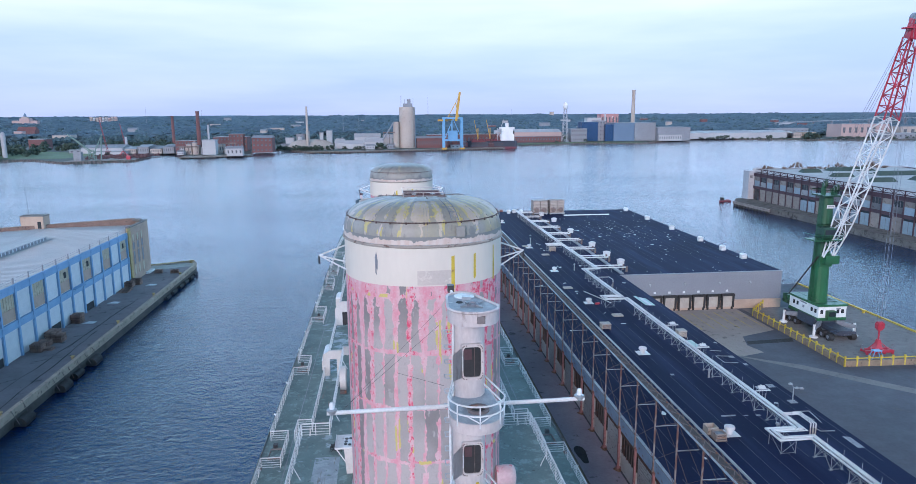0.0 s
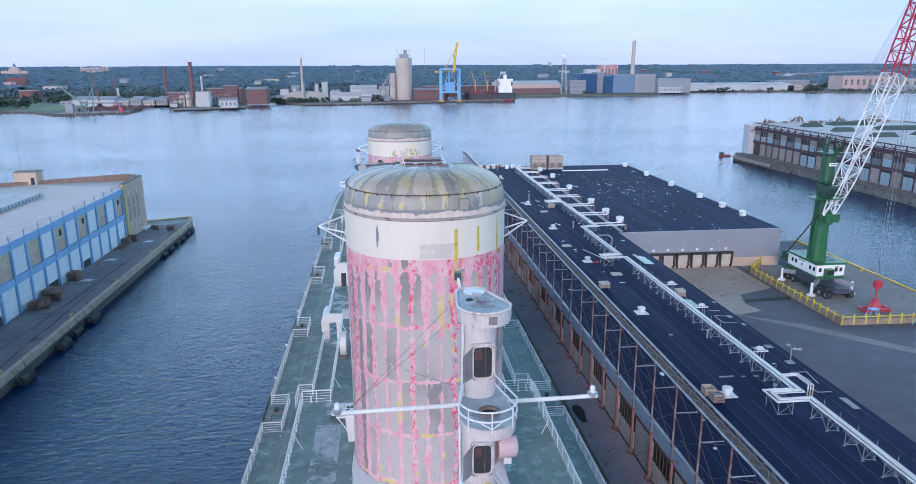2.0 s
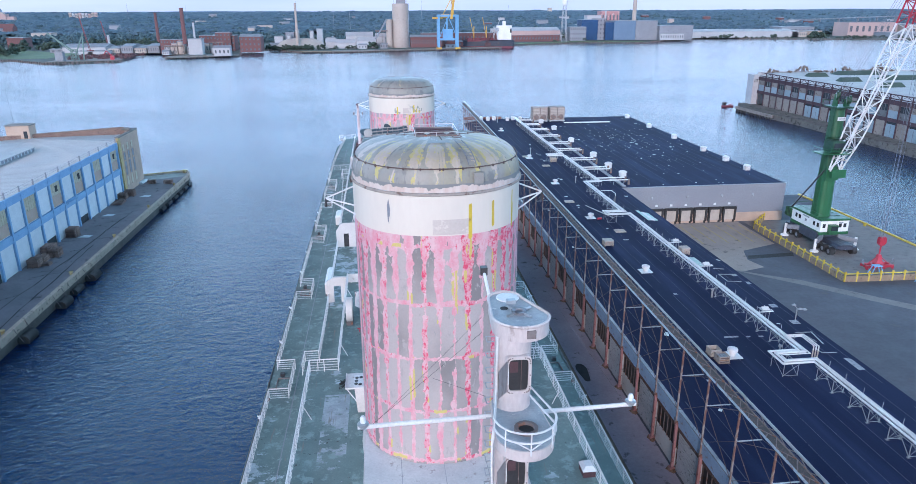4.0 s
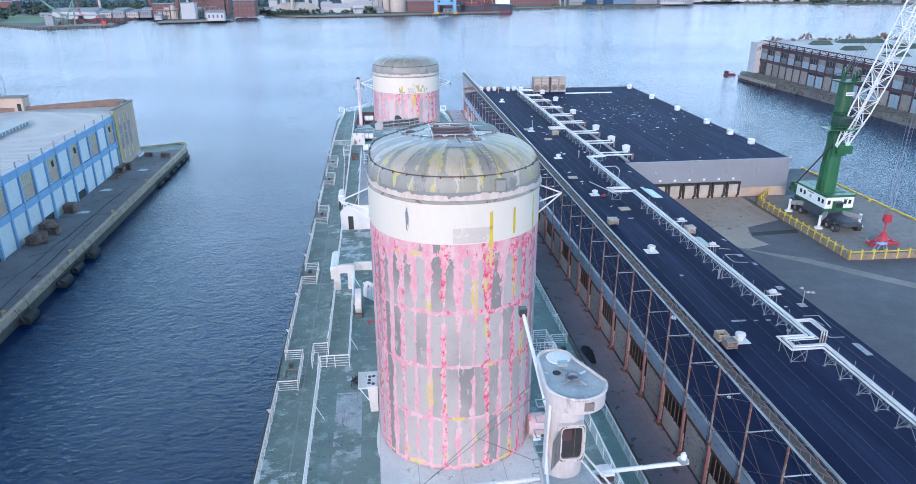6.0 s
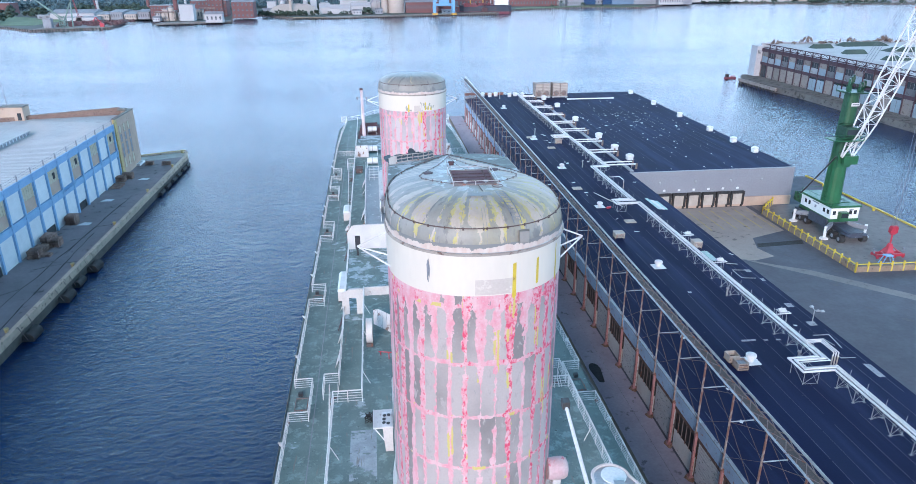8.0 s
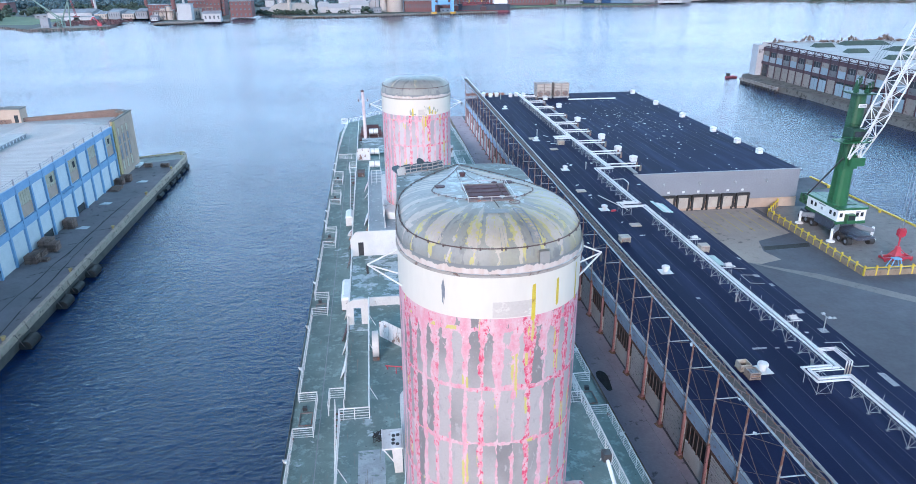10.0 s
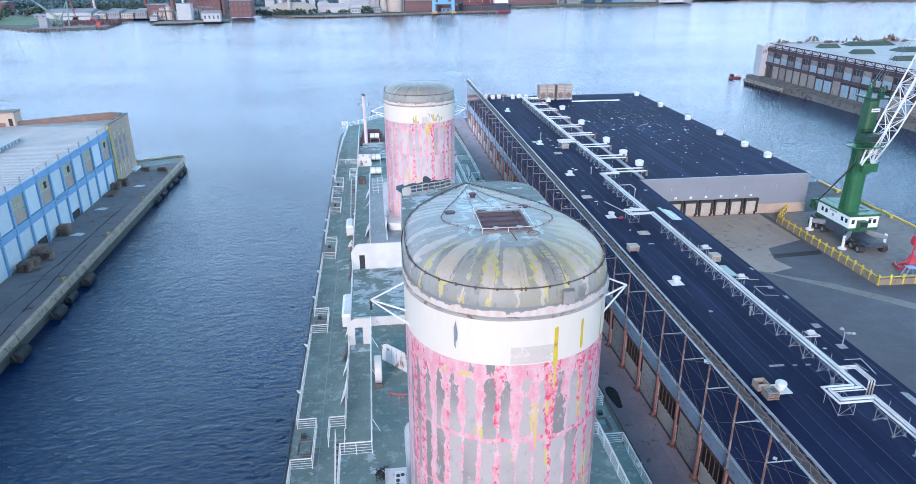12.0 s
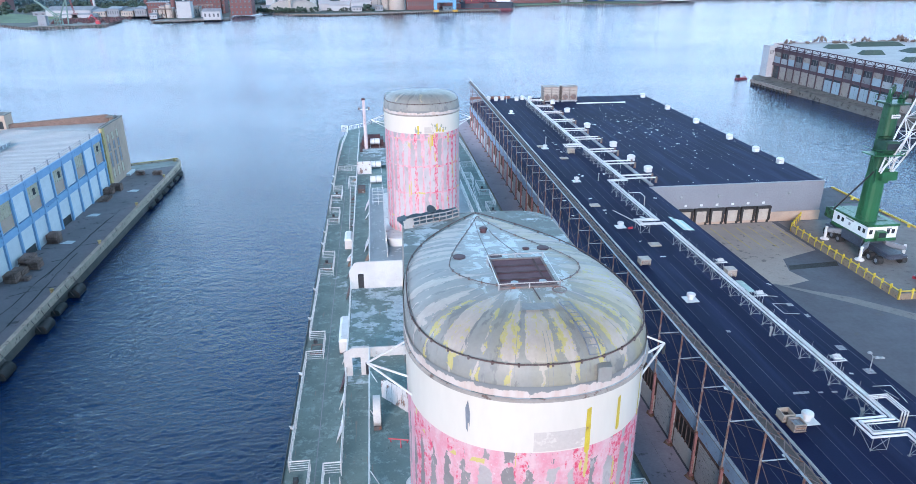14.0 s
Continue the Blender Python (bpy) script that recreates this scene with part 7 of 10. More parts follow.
def box_unit(x, y, w=1.7, l=1.5, h=1.0):
    u = thing("roof_unit", (x, y, ZR), "tan sheet-metal air unit on timber skids", "air unit", "roof units")
    part("skid", G().box(x - w / 2, x - w / 2 + 0.15, y - l / 2, y + l / 2, ZR, ZR + 0.2), WOOD, u)
    part("skid", G().box(x + w / 2 - 0.15, x + w / 2, y - l / 2, y + l / 2, ZR, ZR + 0.2), WOOD, u)
    part("casing", G().box(x - w / 2, x + w / 2, y - l / 2, y + l / 2, ZR + 0.2, ZR + h), BOX_TAN, u)
    part("lid", G().box(x - w / 2 - 0.06, x + w / 2 + 0.06, y - l / 2 - 0.06, y + l / 2 + 0.06, ZR + h, ZR + h + 0.07), BOX_TAN, u)
    for k in range(4):
        z = ZR + 0.3 + k * (h - 0.35) / 4
        part("louvre", G().box(x - w / 2 + 0.1, x + w / 2 - 0.1, y - l / 2 - 0.03, y - l / 2, z, z + 0.08), RUST_GREY, u)
    return u


def big_vent(x, y, z=ZR, s=1.0):
    v = thing("power_vent", (x, y, z), "large white mushroom exhaust fan on a curb", "roof vent", "large roof vents")
    part("curb", G().box(x - 1.1 * s, x + 1.1 * s, y - 1.1 * s, y + 1.1 * s, z, z + 0.75), DIRTY_WHITE, v)
    part("hood", G().lathe(x, y, [(1.1 * s, z + 0.75), (1.55 * s, z + 0.9), (1.55 * s, z + 1.2), (0.9 * s, z + 1.45), (0.03, z + 1.5)], 16), DIRTY_WHITE, v, "", True)
    return v


def roof_things():
    for y in (16.4, 45.9, 76.9, 107.0, 137.9, 186):
        round_vent(39.6, y, 1.0 if y < 60 else 0.95)
    box_unit(37.6, 59.5, 1.7, 1.6, 1.0)
    for x, y in ((37.45, 17.0), (37.65, 15.2)):
        cr = thing("open_crate", (x, y, ZR), "open tan sheet-metal curb box with rusty louvres", "curb box", "open curb boxes")
        old = y < 16
        for x0, x1, y0, y1 in ((-0.68, -0.60, -0.7, 0.7), (0.60, 0.68, -0.7, 0.7), (-0.60, 0.60, -0.7, -0.62), (-0.60, 0.60, 0.62, 0.7)):
            part("side", G().box(x + x0, x + x1, y + y0, y + y1, ZR + 0.05, ZR + 0.92), CHILL if old else BOX_TAN, cr)
        part("floor", G().box(x - 0.60, x + 0.60, y - 0.62, y + 0.62, ZR + 0.05, ZR + (0.62 if old else 0.3)), RUST, cr)
        part("skid", G().box(x - 0.74, x + 0.74, y - 0.76, y + 0.76, ZR, ZR + 0.05), WOOD, cr)
        if old:
            for k in range(3):
                part("louvre", G().box(x - 0.56, x + 0.56, y - 0.73, y - 0.7, ZR + 0.16 + k * 0.24, ZR + 0.30 + k * 0.24), RUST_PILE if k % 2 else RUST, cr)
            for k in range(3):
                part("flap", G().box(x - 0.58 + k * 0.4, x - 0.26 + k * 0.4, y - 0.6, y + 0.5, ZR + 0.74, ZR + 0.78), STEEL_GREY, cr)
    box_unit(49.5, 53.3, 1.5, 1.5, 1.2)
    box_unit(45.2, 132.0, 1.6, 1.6, 1.2)
    for x, y in ((38.5, 89.6), (42.6, 67.3), (42.0, 127), (39, 140)):
        solo("roof_hatch", G().box(x - 1.0, x + 1.0, y - 0.8, y + 0.8, ZR, ZR + 0.18).box(x - 0.9, x + 0.9, y - 0.7, y + 0.7, ZR + 0.18, ZR + 0.24), BOX_TAN, "low pale roof hatch", "hatch", group="roof hatches")
    for x, y, h in ((41.0, 143, 1.8), (44.7, 106.7, 1.6), (45.5, 34.2, 1.2), (45.5, 15.8, 1.2), (41.5, 205, 1.8)):
        p = thing("vent_pipe", (x, y, ZR), "thin grey vent pipe with a cap", "vent pipe", "vent pipes")
        part("pipe", G().rod((x, y, ZR), (x, y, ZR + h), 0.13, 8), GALV, p)
        part("cap", G().lathe(x, y, [(0.24, ZR + h), (0.22, ZR + h + 0.2), (0.03, ZR + h + 0.28)], 8), GALV, p)
    # lamp post on the roof edge
    l = thing("roof_lamp", (52.95, 24.55, ZR), "galvanised floodlight post with three lamps on a pale roof pad", "lamp post")
    part("base", G().box(52.4, 53.5, 24.0, 25.1, ZR, ZR + 0.05), PAD, l)
    part("pole", G().rod((52.95, 24.55, ZR), (52.95, 24.55, ZR + 2.15), 0.07, 6), GALV, l)
    for dx, dy, dz in ((-0.45, 0.3, 0.45), (0.1, -0.35, 0.1), (0.85, -0.3, -0.02)):
        part("arm", G().rod((52.95, 24.55, ZR + 2.1), (52.95 + dx, 24.55 + dy, ZR + 2.15 + dz), 0.035, 5), GALV, l)
        q = (52.95 + dx, 24.55 + dy, ZR + 2.15 + dz)
        part("floodlight", G().loops([[(q[0] + u * a0, q[1] - 0.16 + v * a0, q[2] + w0) for u, v in ((-1, -0.6), (1, -0.6), (1, 0.6), (-1, 0.6))] for a0, w0 in ((0.25, -0.12), (0.25, 0.02), (0.13, 0.13))], True, True), GALV, l)
    # cooling units at the far end
    for x0 in (54.9, 61.6):
        c = thing("chiller", (x0 + 2.8, 205.5, ZR), "large tan rooftop chiller with round fans", "chiller", "rooftop chillers")
        part("frame", G().box(x0 - 0.2, x0 + 5.8, 203.3, 208.2, ZR + 0.3, ZR + 0.75), GALV, c)
        for k in range(4):
            part("leg", G().box(x0 + (k % 2) * 5.1, x0 + 0.4 + (k % 2) * 5.1, 203.6 + (k // 2) * 4, 204 + (k // 2) * 4, ZR, ZR + 0.3), GALV, c)
        for k in range(2):
            b = part("cell", G().box(x0 + k * 2.9, x0 + 2.75 + k * 2.9, 203.5, 208, ZR + 0.75, ZR + 5.6), CHILL, c)
            part("fan", G().rod((x0 + 1.4 + k * 2.9, 203.5, ZR + 1.9), (x0 + 1.4 + k * 2.9, 203.35, ZR + 1.9), 0.95, 14), RUST_GREY, b)
            for j in range(4):
                part("louvre", G().box(x0 + 0.2 + k * 2.9, x0 + 2.55 + k * 2.9, 203.42, 203.5, ZR + 3.2 + j * 0.55, ZR + 3.5 + j * 0.55), BOX_TAN, b)
    # large exhaust fans: two rows
    for x, y in ((57.0, 201.1), (58.2, 185.7), (57.9, 161.5), (58.0, 137.4), (57.8, 122.9), (58.2, 112.4)):
        big_vent(x + 0.6, y, ZR + 0.05, 0.68)
    for y in (115.3, 127, 141.5, 163.2, 185.7, 209):
        big_vent(94.3, y, ZR + 0.05, 0.62)
    for x, y in ((48.5, 210.5), (46, 209), (41, 211), (38.5, 210), (36, 211.5), (51, 209)):
        big_vent(x, y, ZR, 0.55)
    solo("pipe_run", G().box(66, 84, 199.0, 199.35, ZR + 0.15, ZR + 0.5), PIPE, "long white duct lying on the roof", "duct")


roof_things()


GREEN_SHEET = worn("pale_green_sheet", (0.42, 0.56, 0.52), (0.36, 0.50, 0.47), (0.62, 0.66, 0.65), 0.5, 1.6, (0.58, 0.64), 0.5)


def pipeline():
    """Two jacketed pipes on trestles with expansion loops, and branch ducts to the fans."""
    p = thing("roof_pipeline", (46, 40, ZR), "twin white pipes on steel trestles with expansion loops", "pipeline")
    line = [(48.2, 206), (48.3, 134.6), (44.2, 134.6), (44.2, 132.4), (48.4, 132.4), (48.9, 101.2), (45.5, 101.0), (45.9, 75.6), (42.2, 75.6), (42.2, 73.4), (46.5, 73.4), (46.95, 13.4), (43.2, 13.4), (43.2, 11.1), (47.1, 11.1), (47.15, -30)]
    for k, (dx, r, z) in enumerate(((-0.40, 0.135, 1.74), (0.14, 0.15, 1.75), (0.56, 0.07, 1.70))):
        pts = []
        for i, (x, y) in enumerate(line):
            ds = []
            for j in (i - 1, i):
                if 0 <= j < len(line) - 1:
                    d = (Vector(line[j + 1]) - Vector(line[j])).normalized()
                    ds.append(Vector((d.y, -d.x)))
            n = (ds[0] + ds[-1]) / (1 + ds[0].dot(ds[-1])) if len(ds) > 1 else ds[0]
            pts.append((x - n.x * dx, y - n.y * dx, ZR + z))
        g = G().tube(pts, r, 10)
        part("pipe", g, PIPE, p, "", True)
    # braced towers of thin galvanised angle
    side = G().rod((0, 0, 0), (0, 0, 1.6), 0.04, 4).rod((0, 2.95, 0), (0, 2.95, 1.6), 0.04, 4)
    side.rod((0, 0, 0.08), (0, 1.5, 1.55), 0.028, 4).rod((0, 2.95, 0.08), (0, 1.5, 1.55), 0.028, 4).rod((0, -0.5, 1.57), (0, 3.45, 1.57), 0.035, 4)
    side = side.mesh("trestle_side", GALV)
    end = G().rod((0, 0, 0.10), (1.35, 0, 0.10), 0.03, 4).rod((0, 0, 1.52), (1.35, 0, 1.52), 0.045, 4).rod((0, 0, 0.12), (1.35, 0, 1.5), 0.026, 4).rod((1.35, 0, 0.12), (0, 0, 1.5), 0.026, 4).mesh("trestle_end", GALV)
    foot = G().box(-0.16, 0.16, -0.16, 0.16, 0, 0.03).mesh("trestle_foot", STEEL_GREY)
    upright = G().rod((0, 0, 1.5), (0, 0, 2.35), 0.03, 4).mesh("upright", GALV)
    for xa, xb, ya, yb in ((48.3, 48.2, 136.5, 204), (48.85, 48.4, 103.0, 131.5), (45.85, 45.5, 77.0, 100), (46.93, 46.5, 16.5, 72.5), (47.15, 47.1, -29.1, 10.1)):
        n = int((yb - ya - 2.95) / 5.95)
        for i in range(n + 1):
            y = ya + 5.95 * i
            x = xa + (xb - xa) * i / (n + 1) - 0.65
            for dx in (0, 1.35):
                piece("trestle_side", side, p, (x + dx, y, ZR))
                for dy in (0, 2.95):
                    piece("trestle_foot", foot, p, (x + dx, y + dy, ZR))
            for dy in (0, 2.95):
                piece("trestle_end", end, p, (x, y + dy, ZR))
                piece("upright", upright, p, (x + 1.38, y + dy, ZR))
    for y, x0 in ((10.7, 43.0), (73.0, 42.0), (132.0, 44.0)):
        for x in (x0, x0 + 1.8):
            part("loop_leg", G().rod((x, y, ZR), (x, y, ZR + 1.6), 0.04, 4).rod((x, y + 2.6, ZR), (x, y + 2.6, ZR + 1.6), 0.04, 4).rod((x, y, ZR + 0.1), (x, y + 2.6, ZR + 1.5), 0.026, 4).rod((x, y, ZR + 1.55), (x, y + 2.6, ZR + 1.55), 0.04, 4), GALV, p)
        part("loop_tie", G().rod((x0, y, ZR + 0.1), (x0 + 1.8, y, ZR + 1.5), 0.026, 4).rod((x0, y, ZR + 0.1), (x0 + 1.8, y, ZR + 0.1), 0.026, 4), GALV, p)
    # take-off manifolds
    for x, y in ((47.05, 24.3), (46.95, 42.1), (46.9, 54.1)):
        s = thing("valve_stand", (x + 1.6, y + 0.5, ZR), "short parallel white pipes on a thin stand beside the pipeline", "valve stand", "valve stands")
        part("feed", G().tube([(x + 0.1, y, ZR + 1.95), (x + 2.3, y, ZR + 1.95), (x + 2.3, y + 0.5, ZR + 1.95)], 0.07, 6), PIPE, s)
        for k in range(4):
            part("valve", G().rod((x + 0.95 + 0.1 * k, y + 0.35 + 0.3 * k, ZR + 2.1), (x + 1.95 + 0.1 * k, y + 0.35 + 0.3 * k, ZR + 2.1), 0.07, 6).rod((x + 1.4 + 0.1 * k, y + 0.35 + 0.3 * k, ZR + 2.1), (x + 1.4 + 0.1 * k, y + 0.35 + 0.3 * k, ZR + 2.32), 0.04, 5), DIRTY_WHITE, s)
        for dx, dy in ((0.95, 0.2), (1.9, 0.2), (1.1, 1.3), (2.1, 1.3)):
            part("leg", G().rod((x + dx, y + dy, ZR), (x + dx, y + dy, ZR + 2.03), 0.03, 4), GALV, s)
        part("deck", G().box(x + 0.85, x + 2.2, y + 0.15, y + 1.35, ZR + 1.98, ZR + 2.02), GALV, s)
    for y0, y1, m in ((17.2, 13.9, 3), (91.0, 88.2, 1)):
        s = thing("valve_stand", (48.6, y0, ZR), "white take-off pipes bent down to the roof beside the pipeline", "valve stand", "valve stands")
        for k in range(m):
            d = 0.28 * k
            part("feed", G().tube([(46.9 - 0.7 * (m == 1), y0 - d, ZR + 2.0), (49.3 - d - 0.7 * (m == 1), y0 - d, ZR + 2.0), (49.3 - d - 0.7 * (m == 1), y1 + 0.3 * d, ZR + 2.0), (49.3 - d - 0.7 * (m == 1), y1 + 0.3 * d, ZR + 1.4)], 0.075, 6), PIPE, s)
            part("riser", G().rod((49.3 - d - 0.7 * (m == 1), y1 + 0.3 * d, ZR), (49.3 - d - 0.7 * (m == 1), y1 + 0.3 * d, ZR + 1.4), 0.085, 6), BOX_TAN, s, "rust-stained riser pipe")
    # thin conduits, felt patches and pads on the yard side of the roof
    for pts in (((50.9, 43.0), (53.7, 42.5)), ((51.2, 45.6), (52.9, 45.1)), ((50.9, 42.8), (50.9, 39.9), (53.0, 39.5)), ((51.1, 21.4), (53.3, 21.3), (52.8, 17.9)), ((51.9, 20.5), (52.3, 18.6)), ((51.0, 16.9), (51.2, 15.6), (53.0, 15.5))):
        solo("conduit", G().tube([(x, y, ZR + 0.07) for x, y in pts], 0.055, 5), GALV, "thin pale conduit lying on the felt roof", "conduit", group="roof conduits")
    for x, y, w, l in ((53.0, 30.2, 0.55, 0.6), (53.3, 42.5, 0.45, 0.5), (53.9, 39.0, 0.3, 0.5), (53.4, 12.6, 0.45, 1.5), (42.0, 21.3, 1.05, 0.22), (44.3, 21.1, 0.3, 0.16), (46.0, 21.0, 0.35, 0.18), (40.6, 36.1, 0.3, 0.3)):
        solo("felt_patch", G().prism([(x - w, y - l), (x + w * 0.9, y - l), (x + w, y + l * 0.8), (x - w * 0.85, y + l)], ZR + 0.004, ZR + 0.02), PAD, "pale repair patch on the dark felt roof", "patch", group="felt patches")
    for k, (x, y, l, m) in enumerate(((51.1, 77.2, 7.4, GREEN_SHEET), (51.75, 76.4, 6.2, DIRTY_WHITE), (52.35, 76.0, 5.6, GREEN_SHEET), (49.9, 49.0, 4.2, GREEN_SHEET))):
        solo("roof_sheet", G().prism([(x - 0.32 - 0.2 * (k == 3), y + l / 2), (x + 0.26 + 0.2 * (k == 3), y + l / 2 - 0.2), (x + 0.32 + 0.2 * (k == 3), y - l / 2), (x - 0.26 - 0.2 * (k == 3), y - l / 2 + 0.2)], ZR + 0.02, ZR + 0.10 + 0.02 * k), m, "long pale loose sheet lying on the felt roof", "metal sheet", group="loose roof sheets")
    # branch ducts crossing the roof edge towards the fans
    for y, x1 in ((104.7, 56.4), (117.2, 56.0), (129.2, 55.8), (143.0, 55.8), (154.0, 55.2), (167.0, 55.2), (180.0, 54.6), (191.0, 54.0), (202.0, 53.6)):
        b = thing("branch_duct", (52, y, ZR), "pair of white branch pipes on low stands with rusty ends", "duct", "branch ducts")
        for dy in (-1.25, 1.25):
            part("duct", G().rod((48.9, y + dy, ZR + 1.3), (x1 + 0.6, y + dy, ZR + 1.3), 0.16, 8), PIPE, b, "", True)
            part("elbow", G().box(x1 + 0.6, x1 + 1.05, y + dy - 0.2, y + dy + 0.2, ZR + 0.06, ZR + 1.48), RUST_GREY, b, "rusty brown end elbow")
        for x in (50.4, (50.4 + x1) / 2, x1 - 0.4):
            part("stand", G().tube([(x, y - 1.25, ZR + 0.05), (x, y - 1.25, ZR + 1.12), (x, y + 1.25, ZR + 1.12), (x, y + 1.25, ZR + 0.05)], 0.05, 4), GALV, b)
    solo("long_duct", G().box(54.9, 55.7, 101, 200, ZR + 0.06, ZR + 0.4), GREY_CLAD, "long low grey duct along the roof joint", "duct")
    solo("loose_pipe", G().rod((44.2, 76, ZR + 0.1), (41.2, 86, ZR + 0.1), 0.08, 5), PIPE, "loose white pipe length on the roof", "pipe")
    solo("red_can", G().rod((40.6, 75.4, ZR + 0.22), (41.5, 75.6, ZR + 0.22), 0.22, 8), CRANE_RED, "small red drum beside the pipes", "drum")


pipeline()


# ---- the yard: fence, harbour crane ----
def barrier():
    pts = [(91.5, 99.2), (85.6, 93.0), (85.4, 58.7), (102.5, 58.2), (114, 58)]
    f = thing("timber_barrier", (85.4, 58.7, 2.7), "low timber wall with yellow posts and rail round the crane pad", "barrier")
    post = G().box(-0.14, 0.14, -0.14, 0.14, 0, 2.1).mesh("post", YELLOW)
    for i in range(len(pts) - 1):
        a, b = Vector(pts[i]), Vector(pts[i + 1])
        d = (b - a).normalized()
        n = Vector((-d.y, d.x)) * 0.12
        g = G().prism([(a + n)[:], (a - n)[:], (b - n)[:], (b + n)[:]], 2.7, 3.9)
        part("planking", g, WOOD, f)
        g = G().prism([(a + n * 1.1)[:], (a - n * 1.1)[:], (b - n * 1.1)[:], (b + n * 1.1)[:]], 4.28, 4.42)
        part("top_rail", g, YELLOW, f)
        k = max(1, round((b - a).length / 2.3))
        for j in range(k + 1):
            q = a + (b - a) * j / k
            piece("post", post, f, (q.x, q.y, 2.7))
    solo("crane_pad", G().box(86, 114.6, 59, 99.0, 2.7, 2.73), YARD_TRACK, "pale concrete crane pad on the quay", "pad", "structure")


barrier()


CRANE_UPPER = worn("weathered_crane_green", (0.024, 0.086, 0.036), (0.019, 0.070, 0.030), (0.013, 0.045, 0.022), 0.3, 1.5, (0.60, 0.68), 0.5)
CRANE_DARK = worn("dark_crane_green", (0.016, 0.06, 0.03), (0.012, 0.045, 0.025), None, 0.4, 1.5, rough=0.5)


def crane():
    c = thing("harbour_crane", (93.5, 82, 2.7), "green mobile harbour crane with white and red lattice boom", "crane")
    cx, cy = 94.9, 81.8
    # undercarriage
    ch = part("chassis", G().box(cx - 1.5, cx + 1.5, cy - 9.5, cy + 9.5, 4.1, 5.2).box(cx - 2.3, cx + 2.3, cy - 9.7, cy - 7.4, 4.5, 4.9).box(cx - 2.3, cx + 2.3, cy + 7.4, cy + 9.7, 4.5, 4.9).box(cx - 3.0, cx + 3.0, cy - 3.2, cy + 3.2, 4.2, 6.2), CHASSIS, c, "dark grey wheeled undercarriage")
    for sx in (-1, 1):
        for y in (-8.2, -6.0, -3.8, 3.8, 6.0, 8.2):
            w = part("wheel", G().rod((cx + sx * 2.0, cy + y, 3.55), (cx + sx * 3.1, cy + y, 3.55), 0.85, 14), RUBBER, ch)
            part("rim", G().rod((cx + sx * 3.1, cy + y, 3.55), (cx + sx * 3.14, cy + y, 3.55), 0.42, 10), STEEL_GREY, w)
    for sx in (-1, 1):
        for sy in (-1, 1):
            g = G()
            a, b = Vector((cx + sx * 1.8, cy + sy * 3.4, 5.2)), Vector((cx + sx * 4.7, cy + sy * 5.8, 4.9))
            g.loops([[a + Vector((0, -0.5, -0.5)), a + Vector((0, 0.5, -0.5)), a + Vector((0, 0.5, 0.6)), a + Vector((0, -0.5, 0.6))], [b + Vector((0, -0.4, -0.4)), b + Vector((0, 0.4, -0.4)), b + Vector((0, 0.4, 0.4)), b + Vector((0, -0.4, 0.4))]], True, True)
            o = part("outrigger", g, STEEL_GREY, ch)
            part("jack", G().rod((b.x, b.y, 2.9), (b.x, b.y, 5.6), 0.3, 8).lathe(b.x, b.y, [(0.9, 2.73), (0.9, 2.95), (0.4, 3.2)], 10), CRANE_WHITE, o, "white outrigger jack")
    # slewing house
    h = part("machine_house", G().box(cx - 2.6, cx + 4.0, cy - 3.6, cy + 7.4, 6.3, 8.9), CRANE_WHITE, c, "white machine house with small windows")
    part("house_roof", G().box(cx - 2.8, cx + 4.2, cy - 3.8, cy + 7.6, 8.9, 9.35), CRANE_GREEN, h)
    part("house_sill", G().box(cx - 2.7, cx + 4.1, cy - 3.7, cy + 7.5, 5.7, 6.35), CRANE_GREEN, h)
    for x in (-1.8, 2.0, 3.1):
        part("window", G().box(cx + x - 0.32, cx + x + 0.32, cy - 3.66, cy - 3.6, 7.3, 8.2), GLASS_DARK, h)
    for y in (-2.6, -1.2, 4.2, 5.6):
        part("window", G().box(cx - 2.66, cx - 2.6, cy + y - 0.35, cy + y + 0.35, 7.3, 8.2), GLASS_DARK, h)
    part("lettering_bar", G().box(cx + 1.6, cx + 2.6, cy - 3.65, cy - 3.6, 8.25, 8.5), GREY_CLAD, h)
    part("winch_deck", G().box(cx - 2.6, cx + 3.4, cy + 7.6, cy + 10.2, 6.5, 8.6), CRANE_GREEN, h)
    for k in range(4):
        part("winch_drum", G().rod((cx - 2.7, cy + 7.9 + k * 0.65, 7.0 + 0.7 * (k % 3)), (cx - 1.0, cy + 7.9 + k * 0.65, 7.0 + 0.7 * (k % 3)), 0.42, 10), CRANE_DARK, h)
    for k in range(2):
        part("roof_grille", G().box(cx + 0.9, cx + 3.0, cy - 1.6 + k * 2.3, cy + 0.3 + k * 2.3, 9.35, 9.45), CRANE_DARK, h)
    hr = G()
    for x, y in ((-2.7, -3.7), (-2.7, 0), (-2.7, 7.5), (4.1, 7.5), (4.1, 2), (4.1, -3.7)):
        hr.rod((cx + x, cy + y, 9.35), (cx + x, cy + y, 10.3), 0.04, 4)
    hr.tube([(cx - 2.7, cy - 3.7, 10.3), (cx - 2.7, cy + 7.5, 10.3), (cx + 4.1, cy + 7.5, 10.3), (cx + 4.1, cy - 3.7, 10.3)], 0.04, 4)
    part("roof_rail", hr, CRANE_GREEN, h)
